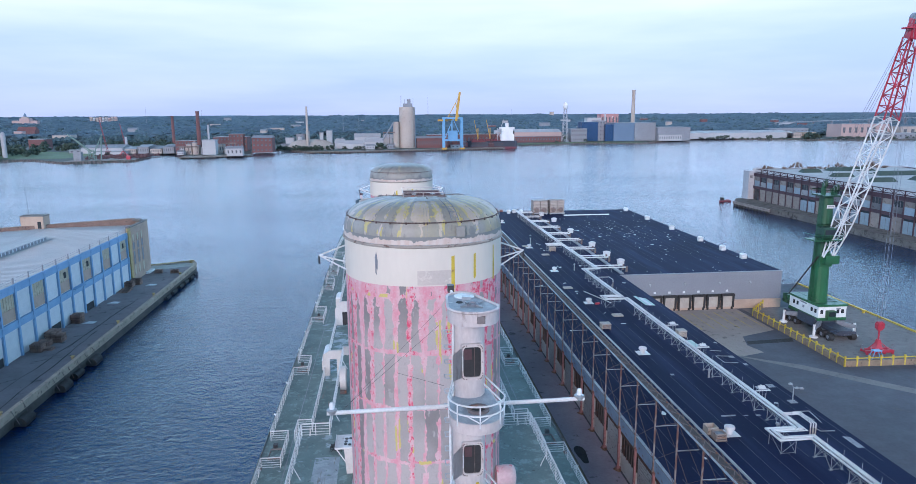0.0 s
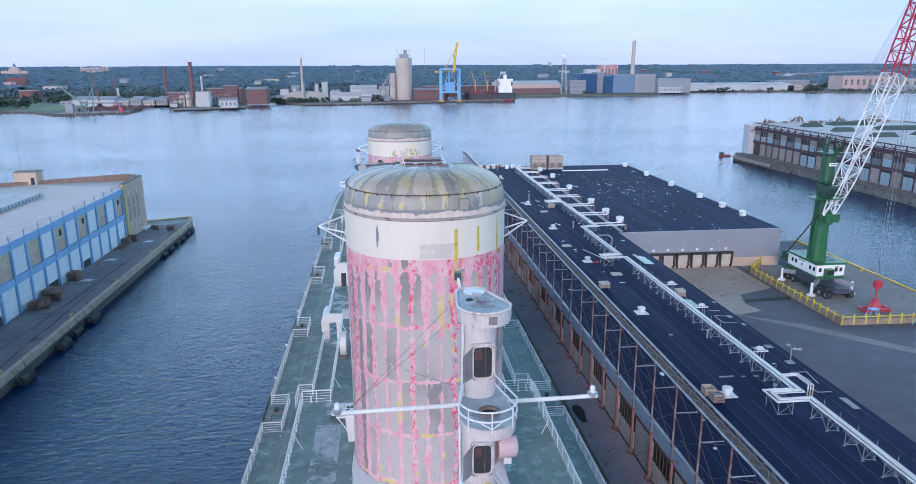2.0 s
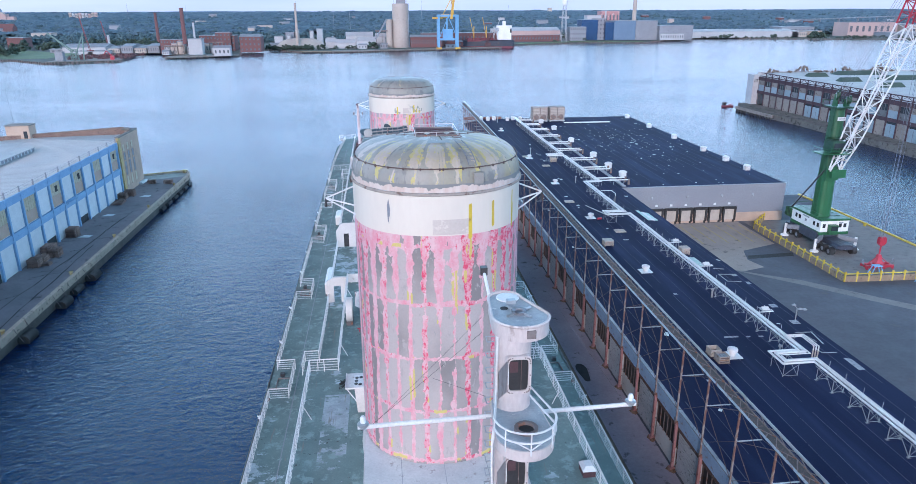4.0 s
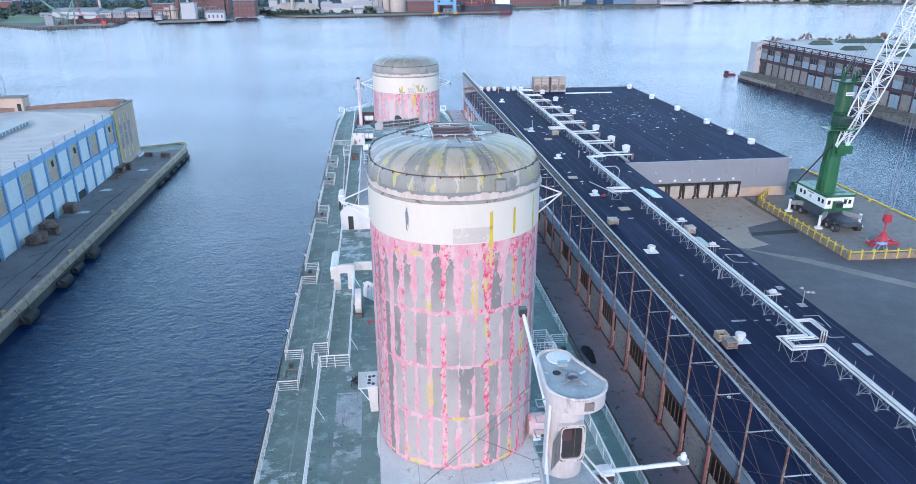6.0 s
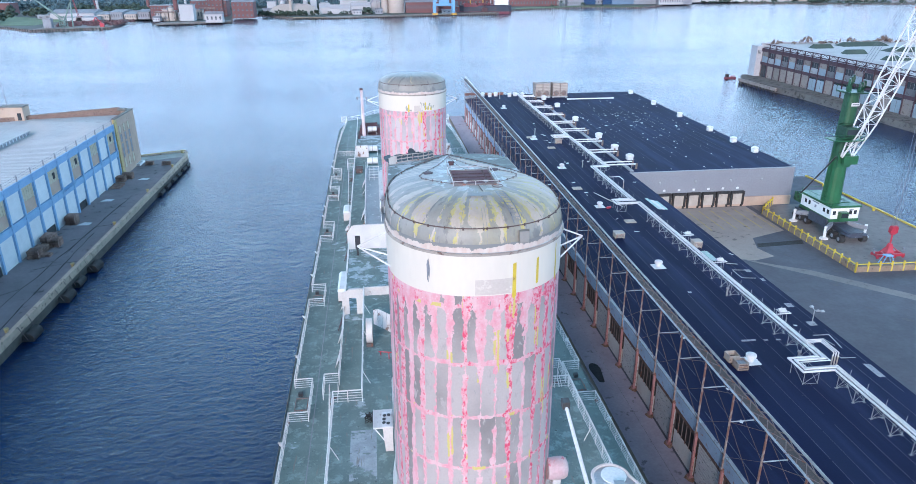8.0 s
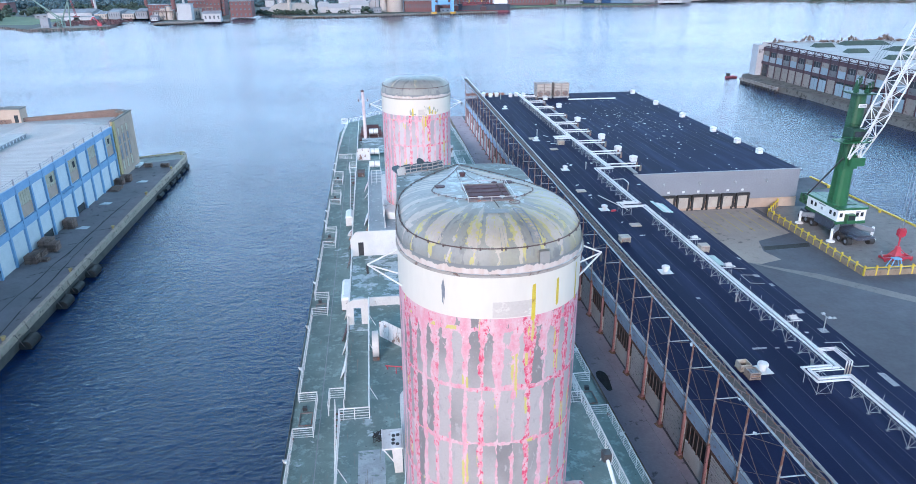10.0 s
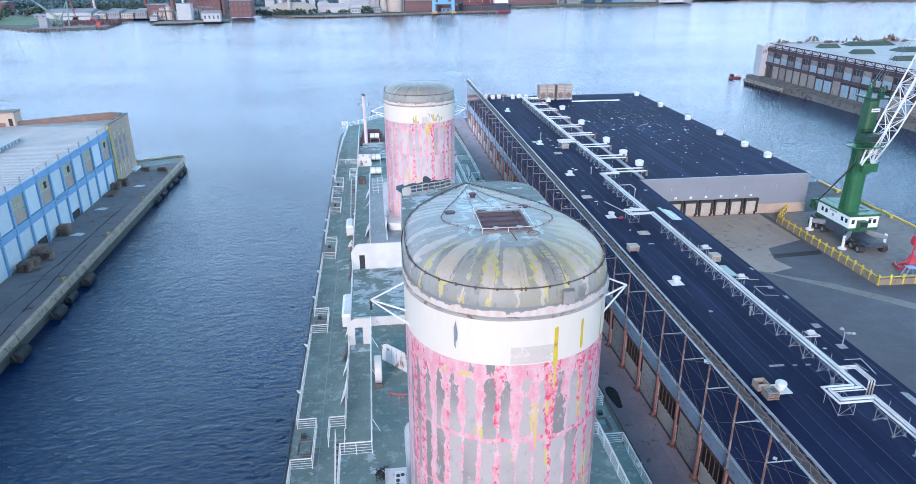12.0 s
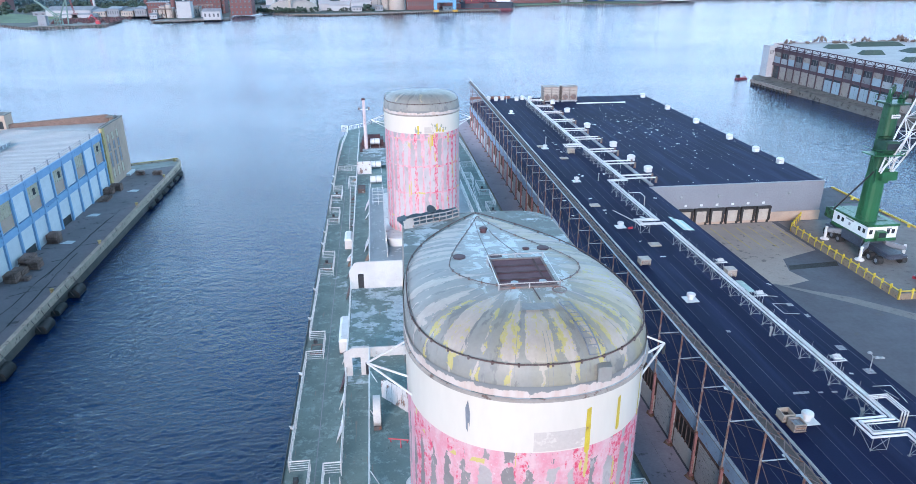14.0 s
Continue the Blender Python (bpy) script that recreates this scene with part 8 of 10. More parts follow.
    part("lettering_bar", G().box(cx - 2.66, cx - 2.6, cy + 0.8, cy + 3.2, 8.35, 8.6), GREY_CLAD, h)
    part("emblem", G().box(cx - 2.66, cx - 2.6, cy + 1.6, cy + 2.2, 7.3, 7.9), GREY_CLAD, h)
    part("cab_box", G().box(cx - 0.9, cx + 0.9, cy - 4.7, cy - 3.6, 6.2, 8.1), CRANE_GREEN, h)
    part("cab_glass", G().box(cx - 0.75, cx + 0.75, cy - 4.76, cy - 4.7, 6.9, 7.9), GLASS_DARK, h)
    # tower
    prof = ((-1.6, -0.9), (-1.35, -1.45), (-0.8, -1.8), (0.0, -1.9), (0.8, -1.8), (1.35, -1.45), (1.6, -0.9), (1.6, 1.1), (1.2, 1.6), (-1.2, 1.6), (-1.6, 1.1))
    cx -= 0.7
    tw = part("tower", G().loops([[(cx + x * k, cy + y * min(k, 1.1), z) for x, y in prof] for z, k in ((9.3, 1.02), (13.0, 0.97), (19.0, 0.90))], True, True), CRANE_GREEN, c, "tapered green tower")
    part("upper_tower", G().loops([[(cx + x * k, cy + y * k, z) for x, y in prof] for z, k in ((19.0, 0.87), (26.0, 0.80), (33.2, 0.72))], True, True), CRANE_UPPER, tw, "darker weathered upper tower")
    part("foot_bracket", G().box(cx - 0.9, cx + 2.3, cy - 3.0, cy - 1.6, 18.4, 20.2).box(cx - 1.5, cx + 1.5, cy - 1.95, cy - 1.7, 17.6, 20.6), CRANE_GREEN, tw)
    part("tower_plate", G().box(cx - 0.9, cx + 0.9, cy - 1.75, cy - 1.66, 30.6, 31.3), CRANE_WHITE, tw, "pale name plate with a dark bar")
    part("plate_bar", G().box(cx - 0.7, cx + 0.7, cy - 1.79, cy - 1.75, 30.85, 31.05), STEEL_GREY, tw)
    part("top_deck", G().box(cx - 2.2, cx + 2.2, cy - 2.4, cy + 2.2, 33.2, 33.5), CRANE_DARK, tw)
    rl = G()
    for x in (-2.2, 0, 2.2):
        for y in (-2.4, 2.2):
            rl.rod((cx + x, cy + y, 33.5), (cx + x, cy + y, 34.6), 0.05, 4)
    rl.tube([(cx - 2.2, cy - 2.4, 34.6), (cx + 2.2, cy - 2.4, 34.6), (cx + 2.2, cy + 2.2, 34.6), (cx - 2.2, cy + 2.2, 34.6)], 0.05, 4, True)
    part("top_rail", rl, CRANE_GREEN, tw)
    for x, y, z in ((-1.25, -0.6, 35.7), (-0.25, 0.3, 36.0), (0.75, -1.2, 34.7), (1.7, -0.8, 34.9)):
        sh = part("sheave", G().rod((cx + x - 0.16, cy + y, z), (cx + x + 0.16, cy + y - 0.12, z), 0.88, 16), CRANE_DARK, tw, "", True)
        part("sheave_face", G().rod((cx + x - 0.2, cy + y, z), (cx + x + 0.2, cy + y - 0.14, z), 0.62, 14), GALV, sh)
        part("sheave_hub", G().rod((cx + x - 0.24, cy + y, z), (cx + x + 0.24, cy + y - 0.16, z), 0.30, 10), CRANE_DARK, sh)
        part("sheave_cheek", G().loops([[(cx + x + dx, cy + y + dy, 33.5) for dx, dy in ((-0.32, -0.6), (-0.22, -0.6), (-0.22, 0.6), (-0.32, 0.6))], [(cx + x + dx, cy + y + dy, z + 0.35) for dx, dy in ((-0.32, -0.25), (-0.22, -0.25), (-0.22, 0.25), (-0.32, 0.25))]], True, True), CRANE_GREEN, sh)
    # operator cabin and gallery on the tower
    cb = part("operator_cab", G().loops([[(cx + x, cy + y, z) for x, y in ((-2.9 - 0.1 * k, -4.4 - 0.3 * k), (-0.1, -4.4 - 0.3 * k), (-0.1, -1.7), (-2.9 - 0.1 * k, -1.7))] for z, k in ((24.3, 0), (25.3, 1.0), (26.7, 0.4))], True, True), CRANE_DARK, tw, "operator's cab with dark glass")
    part("cab_window", G().box(cx - 2.7, cx - 0.3, cy - 4.78, cy - 4.72, 25.0, 26.3), GLASS_DARK, cb)
    part("cab_roof_rail", G().tube([(cx - 2.9, cy - 4.4, 27.1), (cx - 0.2, cy - 4.4, 27.1), (cx - 0.2, cy - 1.8, 27.1), (cx - 2.9, cy - 1.8, 27.1)], 0.05, 4, True), CRANE_GREEN, cb)
    part("gallery", G().box(cx - 5.0, cx + 1.2, cy - 4.9, cy - 1.0, 23.9, 24.1), CRANE_GREEN, tw)
    gr = G()
    for x in (-5.0, -3.4, -1.6, 0.2, 1.2):
        gr.rod((cx + x, cy - 4.9, 24.1), (cx + x, cy - 4.9, 25.2), 0.05, 4)
    gr.rod((cx - 5.0, cy - 4.9, 25.2), (cx + 1.2, cy - 4.9, 25.2), 0.05, 4).rod((cx - 5.0, cy - 4.9, 25.2), (cx - 5.0, cy - 1.0, 25.2), 0.05, 4).rod((cx - 5.0, cy - 4.9, 24.65), (cx + 1.2, cy - 4.9, 24.65), 0.04, 4)
    part("gallery_rail", gr, CRANE_GREEN, tw)
    ld = G()
    for x in (-0.25, 0.25):
        ld.rod((cx - 1.72, cy + x, 9.5), (cx - 1.42, cy + x, 24.0), 0.05, 4)
    for k in range(36):
        ld.rod((cx - 1.7, cy - 0.25, 9.8 + k * 0.4), (cx - 1.7, cy + 0.25, 9.8 + k * 0.4), 0.025, 4)
    part("ladder", ld, CRANE_GREEN, tw)
    part("luffing_cylinder", G().rod((cx - 3.2, cy + 6.0, 9.5), (cx - 1.4, cy - 1.0, 19.8), 0.17, 8), BLACK, c)
    # lattice boom
    foot, head = Vector((94.1, 79.4, 19.9)), Vector((97.4, 65.2, 68.4))
    ax = (head - foot).normalized()
    rt = Vector((1, 0, 0))
    rt = (rt - ax * rt.dot(ax)).normalized()
    up = ax.cross(rt)
    L = (head - foot).length

    def sect(u):
        wd = 1.15 + 0.55 * math.sin(min(1.0, u / 0.75) * math.pi * 0.5) if u < 0.62 else 1.7 - 0.95 * (u - 0.62) / 0.38
        dp = 0.25 + 1.1 * min(1.0, u / 0.16) if u < 0.62 else 1.35 - 0.65 * (u - 0.62) / 0.38
        o = foot + ax * (L * u) + Vector((1.7, 0, 0)) * (u / 0.62 if u < 0.62 else (1 - u) / 0.38)
        return [o + rt * (a * wd) + up * (b * dp) for a, b in ((-1, -1), (1, -1), (1, 1), (-1, 1))]
    for nm, u0, u1, mat, n in (("white_boom", 0.0, 0.62, CRANE_WHITE, 11), ("red_boom", 0.62, 0.93, CRANE_RED, 7)):
        base = None
        for k in range(4):
            pts = [sect(u0 + (u1 - u0) * i / n)[k] for i in range(n + 1)]
            o = part("chord", G().tube(pts, 0.17, 6), mat, c if base is None else base)
            base = base or tagged(o, "lattice boom section in white" if mat is CRANE_WHITE else "lattice boom section in red")
        for i in range(n):
            s0, s1 = sect(u0 + (u1 - u0) * i / n), sect(u0 + (u1 - u0) * (i + 1) / n)
            for k in range(4):
                j = (k + 1) % 4
                a, b = (s0[k], s1[j]) if (i + k) % 2 else (s0[j], s1[k])
                part("lacing", G().rod(a, b, 0.085, 5), mat, base)
            part("batten_ring", G().tube(s1, 0.085, 5, True), mat, base)
    s0, s1 = sect(0.93), sect(1.0)
    hd = part("boom_head", G().loops([s0, s1], True, True), CRANE_RED, c, "plated red boom head")
    for k in (-0.5, 0.5):
        o = head + rt * k
        part("head_sheave", G().rod(o - rt * 0.15, o + rt * 0.15, 1.1, 16), CRANE_WHITE if k > 0 else STEEL_GREY, hd, "", True)
    part("head_lamp", G().rod(head + ax * 0.8, head + ax * 2.6, 0.05, 5), STEEL_GREY, hd)
    part("head_gallery", G().box(head.x - 2.2, head.x - 0.6, head.y - 0.8, head.y + 0.8, head.z - 1.8, head.z - 1.5), CRANE_RED, hd)
    # ropes: luffing falls to the tower top, hoist falls to the spreader
    for k in (-1.2, -0.6, 0.2, 0.9):
        part("luffing_rope", G().rod((cx + k, cy - 0.2, 35.7), head + rt * k * 0.6 - up * 0.3, 0.035, 4), STEEL_GREY, c)
    sp = Vector((97.0, 65.2, 9.2))
    for dx, dy in ((-0.5, -0.4), (0.5, -0.4), (-0.5, 0.4), (0.5, 0.4)):
        part("hoist_rope", G().rod(head + Vector((dx, dy, -0.5)), sp + Vector((dx * 0.8, dy, 0)), 0.03, 4), STEEL_GREY, c)
    # red grab hanging at the pad
    s = thing("cargo_spreader", (97, 65.2, 2.73), "red cargo spreader resting on the pad under the hook block", "spreader")
    part("hook_block", G().loops([[(97 + x * k, 65.2 + y * k, z) for x, y in ((-0.75, -0.4), (0.75, -0.4), (0.75, 0.4), (-0.75, 0.4))] for z, k in ((7.5, 0.5), (8.0, 1.0), (8.9, 1.0), (9.3, 0.5))], True, True), CRANE_RED, s)
    for dx in (-0.5, 0, 0.5):
        part("block_sheave", G().rod((97 + dx - 0.12, 65.2, 8.9), (97 + dx + 0.12, 65.2, 8.9), 0.5, 12), CRANE_RED, s, "", True)
    part("shank", G().rod((97, 65.2, 5.0), (97, 65.2, 7.6), 0.16, 8), CRANE_RED, s)
    part("mast_cone", G().loops([[(97 + x * k, 65.2 + y * k, z) for x, y in ((-0.7, -0.6), (0.7, -0.6), (0.7, 0.6), (-0.7, 0.6))] for z, k in ((3.7, 1.2), (4.6, 0.7), (5.6, 0.45))], True, True), CRANE_RED, s)
    for yy in (-0.75, 0.75):
        part("side_beam", G().box(93.9, 100.1, 65.2 + yy - 0.16, 65.2 + yy + 0.16, 3.0, 3.55), CRANE_RED, s)
    for x in (94.2, 96.0, 98.0, 99.8):
        part("cross_beam", G().box(x - 0.15, x + 0.15, 64.5, 65.9, 3.05, 3.5), CRANE_RED, s)
        part("twistlock_leg", G().box(x - 0.2, x + 0.2, 64.2, 64.5, 2.73, 3.4), CRANE_RED, s)
    for sx in (-1, 1):
        part("guide_arm", G().tube([(97 + sx * 2.9, 65.2, 3.5), (97 + sx * 3.4, 65.2, 4.0), (97 + sx * 3.3, 65.2, 4.6)], 0.16, 6), STEEL_GREY, s)
        part("strut", G().rod((97 + sx * 0.5, 65.2, 5.0), (97 + sx * 2.4, 65.2, 3.5), 0.10, 5), CRANE_RED, s)
    # small trailer beside the barrier
    for x, y in ((94.0, 61.5), (100.5, 56.6)):
        t = thing("blue_stand", (x, y, 2.7), "light blue tubular work stand", "stand", "work stands")
        for yy, y4 in ((-0.6, -0.4), (0.6, 0.4)):
            part("frame", G().tube([(x - 1.4, y + yy, 2.72), (x - 0.6, y + y4, 4.6), (x + 0.6, y + y4, 4.6), (x + 1.4, y + yy, 2.72)], 0.09, 5), PORT_BLUE, t)
        part("crossbar", G().rod((x - 1.2, y - 0.55, 3.3), (x + 1.2, y - 0.55, 3.3), 0.08, 5), PORT_BLUE, t)
        part("tray", G().box(x - 0.8, x + 0.8, y - 0.6, y + 0.6, 4.6, 4.75), PORT_BLUE, t)
    for x, y in ((113.6, 92), (113.6, 70), (113.6, 112)):
        solo("bollard", G().lathe(x, y, [(0.35, 2.7), (0.28, 3.1), (0.45, 3.3), (0.4, 3.45), (0.05, 3.5)], 10), YELLOW, "yellow mooring bollard on the quay", "bollard", group="bollards")


crane()


# ---- the pier to the west ----
# darker tone for the quay face below the kerb stone
KERB_DARK = worn("dark_quay_wall", (0.13, 0.115, 0.10), (0.085, 0.078, 0.07), (0.11, 0.10, 0.09), 0.2, 0.8, (0.58, 0.64), 0.85)
KERB_PALE = worn("chipped_tan_kerb", (0.52, 0.415, 0.32), (0.43, 0.345, 0.27), (0.12, 0.105, 0.09), 0.4, 1.6, (0.58, 0.64), 0.85)
PIER_HEAD = worn("pale_pier_head_concrete", (0.36, 0.335, 0.30), (0.30, 0.28, 0.255), (0.20, 0.185, 0.17), 0.2, 0.9, (0.60, 0.68), 0.85)
BOLLARD = worn("faded_yellow_bollard", (0.50, 0.385, 0.16), (0.42, 0.325, 0.15), (0.20, 0.15, 0.10), 0.8, 2.5, (0.58, 0.64), 0.7)
WX, WY0, WY1, WZ = -77.8, -20.0, 147.0, 17.8


def west_pier():
    solo("quay_west", G().prism([(-65.6, -120), (-65.6, 168.6), (-66.2, 172.2), (-67.6, 175.0), (-80.5, 169.4), (-240, 100.8), (-240, -120)], -5, 2.7), ASPHALT, "dark patched asphalt quay apron", "quay", "structure")
    e = thing("kerb", (-63, 60, 2.7), "pale concrete quay kerb stained and chipped", "kerb", "", "structure")
    part("kerb_stone", G().prism([(-65.3, -120), (-65.3, 168.5), (-66.1, 168.5), (-66.1, -120)], 1.6, 3.0), KERB_PALE, e)
    part("kerb_face", G().prism([(-65.35, -120), (-65.35, 168.4), (-65.7, 168.4), (-65.7, -120)], -3, 1.6), KERB_DARK, e)
    part("kerb_end", G().prism([(-65.3, 168.5), (-65.9, 172.3), (-67.4, 175.5), (-80.5, 169.9), (-80.5, 169.0), (-67.8, 174.4), (-66.7, 172.0), (-66.1, 168.5)], 1.6, 3.0), KERB_PALE, e)
    part("kerb_face", G().prism([(-65.35, 168.4), (-65.95, 172.2), (-67.4, 175.3), (-67.6, 174.9), (-66.3, 172.0), (-65.7, 168.4)], -3, 1.6), KERB_DARK, e)
    part("yellow_line", G().prism([(-67.3, 175.55), (-80.5, 169.95), (-80.5, 169.6), (-67.5, 175.2)], 3.0, 3.22), BOLLARD, e)
    solo("pavement", G().prism([(-66.15, 168.2), (-66.8, 172.0), (-67.9, 174.3), (-80.0, 169.1), (-78.5, 162.8)], 2.6, 2.706), PIER_HEAD, "pale concrete paving at the pier head", "pavement", "structure")
    # cracks: thin dark seams over the apron
    rng = random.Random(9)
    g = G()
    for x0, y0, x1, y1 in ((-72, 62, -69.5, 128), (-70.6, 88, -70.2, 120), (-74, 80, -66.3, 84), (-71, 104, -66.3, 106), (-68.0, 50, -69.2, 100), (-72.5, 96, -70, 97.5), (-73, 118, -68, 119), (-75, 68, -72, 71)):
        n = 14
        pts = [(x0 + (x1 - x0) * i / n + rng.uniform(-0.25, 0.25), y0 + (y1 - y0) * i / n + rng.uniform(-0.25, 0.25)) for i in range(n + 1)]
        for a, b in zip(pts, pts[1:]):
            d = (Vector(b) - Vector(a)).normalized()
            nn = Vector((-d.y, d.x)) * rng.uniform(0.05, 0.15)
            g.quad((a[0] - nn.x, a[1] - nn.y, 2.706), (b[0] - nn.x, b[1] - nn.y, 2.706), (b[0] + nn.x, b[1] + nn.y, 2.706), (a[0] + nn.x, a[1] + nn.y, 2.706))
    tagged(solo("tar_seams", g, RUBBER, "black tarred cracks in the quay asphalt", "seams"), kind="stuff")
    for y in (54, 81, 105.3, 131, 156):
        solo("bollard", G().lathe(-66.5, y, [(0.34, 2.7), (0.25, 3.05), (0.42, 3.25), (0.38, 3.4), (0.05, 3.45)], 12), BOLLARD, "yellow mooring bollard by the quay edge", "bollard", "", True, "bollards")
    solo("bollard", G().lathe(-67.9, 173.4, [(0.5, 2.7), (0.4, 3.3), (0.6, 3.6), (0.05, 3.8)], 12), BOLLARD, "yellow mooring bollard at the pier head", "bollard", "", True, "bollards")
    for y, r in ((57.0, 1.0), (71.5, 1.0), (78.0, 0.75), (85.5, 1.05), (137, 0.55), (143, 0.55), (149.5, 0.55), (155, 0.55), (161, 0.55), (166, 0.5)):
        f = thing("quay_fender", (-64.0, y, 1.0), "black rubber cylinder fender chained to the quay", "fender", "quay fenders")
        part("roll", G().rod((-65.3 + r, y - 1.7, 0.5), (-65.3 + r, y + 1.7, 0.5), r, 16), RUBBER, f, "", True)
        part("bore", G().rod((-65.3 + r, y - 1.75, 0.5), (-65.3 + r, y + 1.75, 0.5), r * 0.4, 10), OPENING_SHADE, f)
        for s in (-1, 1):
            part("chain", G().rod((-65.35, y + s * 1.9, 2.9), (-65.3 + r, y + s * 1.8, 0.5), 0.06, 5), RUST_GREY, f)
    # pallets and crates by the wall
    for x, y, w, l, n in ((-75.9, 86.8, 2.2, 2.4, 9), (-76.2, 90.2, 2.4, 2.6, 6), (-74.6, 93.2, 2.3, 2.6, 9), (-76.2, 94.4, 2.2, 3.4, 11), (-73.9, 87.4, 1.6, 1.6, 3), (-76.4, 107.2, 2.2, 2.6, 11), (-76.0, 136.6, 2.6, 4.2, 3), (-76.6, 141.8, 2.2, 2.2, 8), (-75.6, 144.6, 2.6, 2.2, 9), (-73.9, 159.2, 2.2, 1.5, 6), (-68.9, 158.6, 2.4, 1.5, 6)):
        p = thing("pallet_stack", (x, y, 2.7), "weathered stack of wooden pallets on the apron", "pallets", "pallet stacks")
        nb = max(5, int(l / 0.32))
        comb = [(-w / 2, l / 2), (-w / 2, -l / 2)]
        for k in range(nb):
            ya, yb = -l / 2 + l * k / nb, -l / 2 + l * (k + 0.62 if k < nb - 1 else k + 1) / nb
            comb += [(w / 2, ya), (w / 2, yb)]
            if k < nb - 1:
                comb += [(-w / 2 + 0.14, yb), (-w / 2 + 0.14, -l / 2 + l * (k + 1) / nb)]
        sl = G().prism(comb, 0.09, 0.12).box(-w / 2, -w / 2 + 0.12, -l / 2, l / 2, 0, 0.09).box(w / 2 - 0.12, w / 2, -l / 2, l / 2, 0, 0.09).box(-0.06, 0.06, -l / 2, l / 2, 0, 0.09).mesh("pallet", PALLET)
        for k in range(n):
            q = piece("pallet", sl, p, (x, y, 2.7 + k * 0.2))
            q.rotation_euler = (0, 0, rng.uniform(-0.06, 0.06))
    for x, y in ((-73.6, 106.6), (-74.6, 124.5), (-71.2, 143.5)):
        solo("scrap_sheet", G().prism([(x - 1.4, y - 0.8), (x + 1.2, y - 1.0), (x + 1.5, y + 0.6), (x - 0.4, y + 1.0)], 2.705, 2.78), DIRTY_WHITE, "pale sheet lying on the asphalt", "sheet", group="loose sheets")


west_pier()


def west_end(x):
    """Where the skewed end wall stands at x."""
    return 160.6 + 0.47 * (x + 79)


def west_shed():
    w = thing("wall_shed", (WX, 60, 2.7), "two-storey blue framed shed wall with shutters and plastic panels", "wall", "", "structure")
    part("backing", G().box(WX - 0.9, WX - 0.45, WY0, WY1, 2.7, WZ), WALL_PALE, w)
    bay = 6.15
    n = int((WY1 - WY0) / bay)
    hw = bay / 2 - 0.4
    up_white = G().box(0, 0.18, -hw, hw, 0, 5.4)
    for k in range(8):
        up_white.box(0.18, 0.2, -hw, hw, 0.3 + k * 0.65, 0.34 + k * 0.65)
    up_white = up_white.mesh("shutter", DOOR_WHITE)
    yl = G()
    for k in range(11):
        yl.box(0, 0.12 + 0.06 * (k % 2), -hw + k * 2 * hw / 11, -hw + (k + 1) * 2 * hw / 11 - 0.02, 2.5, 5.4)
    yl = yl.mesh("plastic_panel", YELLOW_SHEET)
    sill = G().box(0, 0.15, -hw, hw, 0, 2.45).mesh("brick_sill", TAN)
    low = G().box(0, 0.18, -hw, hw, 0, 6.0)
    for k in range(9):
        low.box(0.18, 0.2, -hw, hw, 0.3 + k * 0.64, 0.34 + k * 0.64)
    low = low.mesh("door", DOOR_WHITE)
    half = G().box(0, 0.18, -hw, hw, 1.9, 6.0).mesh("half_door", DOOR_WHITE)
    # dark sheets paint the shade below half doors and behind broken panes
    dark = G().box(0, 0.05, -hw, hw, 0, 1.95).mesh("dark_gap", OPENING_SHADE)
    broken = G().box(0.13, 0.2, 0.5, 1.6, 3.2, 4.6).mesh("broken_pane", OPENING_SHADE)
    pil = G().box(0, 0.45, -0.28, 0.28, 0, WZ - 2.7).mesh("pilaster", BLUE_FRAME)
    stub = G().box(0.05, 0.25, -0.12, 0.12, 0, 1.3).mesh("stub_post", GREY_CLAD)
    awn = G().box(0, 0.9, -hw - 0.2, hw + 0.2, 0, 0.12).rod((0.85, -hw, 0), (0.1, -hw, -0.6), 0.05, 4).rod((0.85, hw, 0), (0.1, hw, -0.6), 0.05, 4).mesh("canopy", BLUE_FRAME)
    rng = random.Random(21)
    for i in range(n + 1):
        y = WY0 + i * bay
        piece("pilaster", pil, w, (WX - 0.3, y, 2.7))
        piece("stub_post", stub, w, (WX - 0.3, y, WZ))
        if i == n:
            break
        ym = y + bay / 2
        if (i + n) % 2 == 0:
            piece("shutter", up_white, w, (WX - 0.4, ym, 10.6))
        else:
            piece("plastic_panel", yl, w, (WX - 0.4, ym, 10.6))
            piece("brick_sill", sill, w, (WX - 0.4, ym, 10.6))
            if rng.random() < 0.5:
                piece("broken_pane", broken, w, (WX - 0.36, ym + rng.uniform(-1, 0.2), 10.6))
        if rng.random() < 0.68:
            piece("door", low, w, (WX - 0.4, ym, 2.72))
        else:
            piece("half_door", half, w, (WX - 0.4, ym, 2.72))
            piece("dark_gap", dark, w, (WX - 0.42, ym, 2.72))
        if rng.random() < 0.3:
            piece("canopy", awn, w, (WX - 0.1, ym, 10.2))
    part("floor_beam", G().box(WX - 0.45, WX + 0.02, WY0, WY1, 8.8, 10.4), BLUE_FRAME, w, "blue floor band")
    part("eaves_beam", G().box(WX - 0.45, WX + 0.02, WY0, WY1, 16.1, WZ - 0.05), BLUE_FRAME, w, "blue eaves band")
    cab = G()
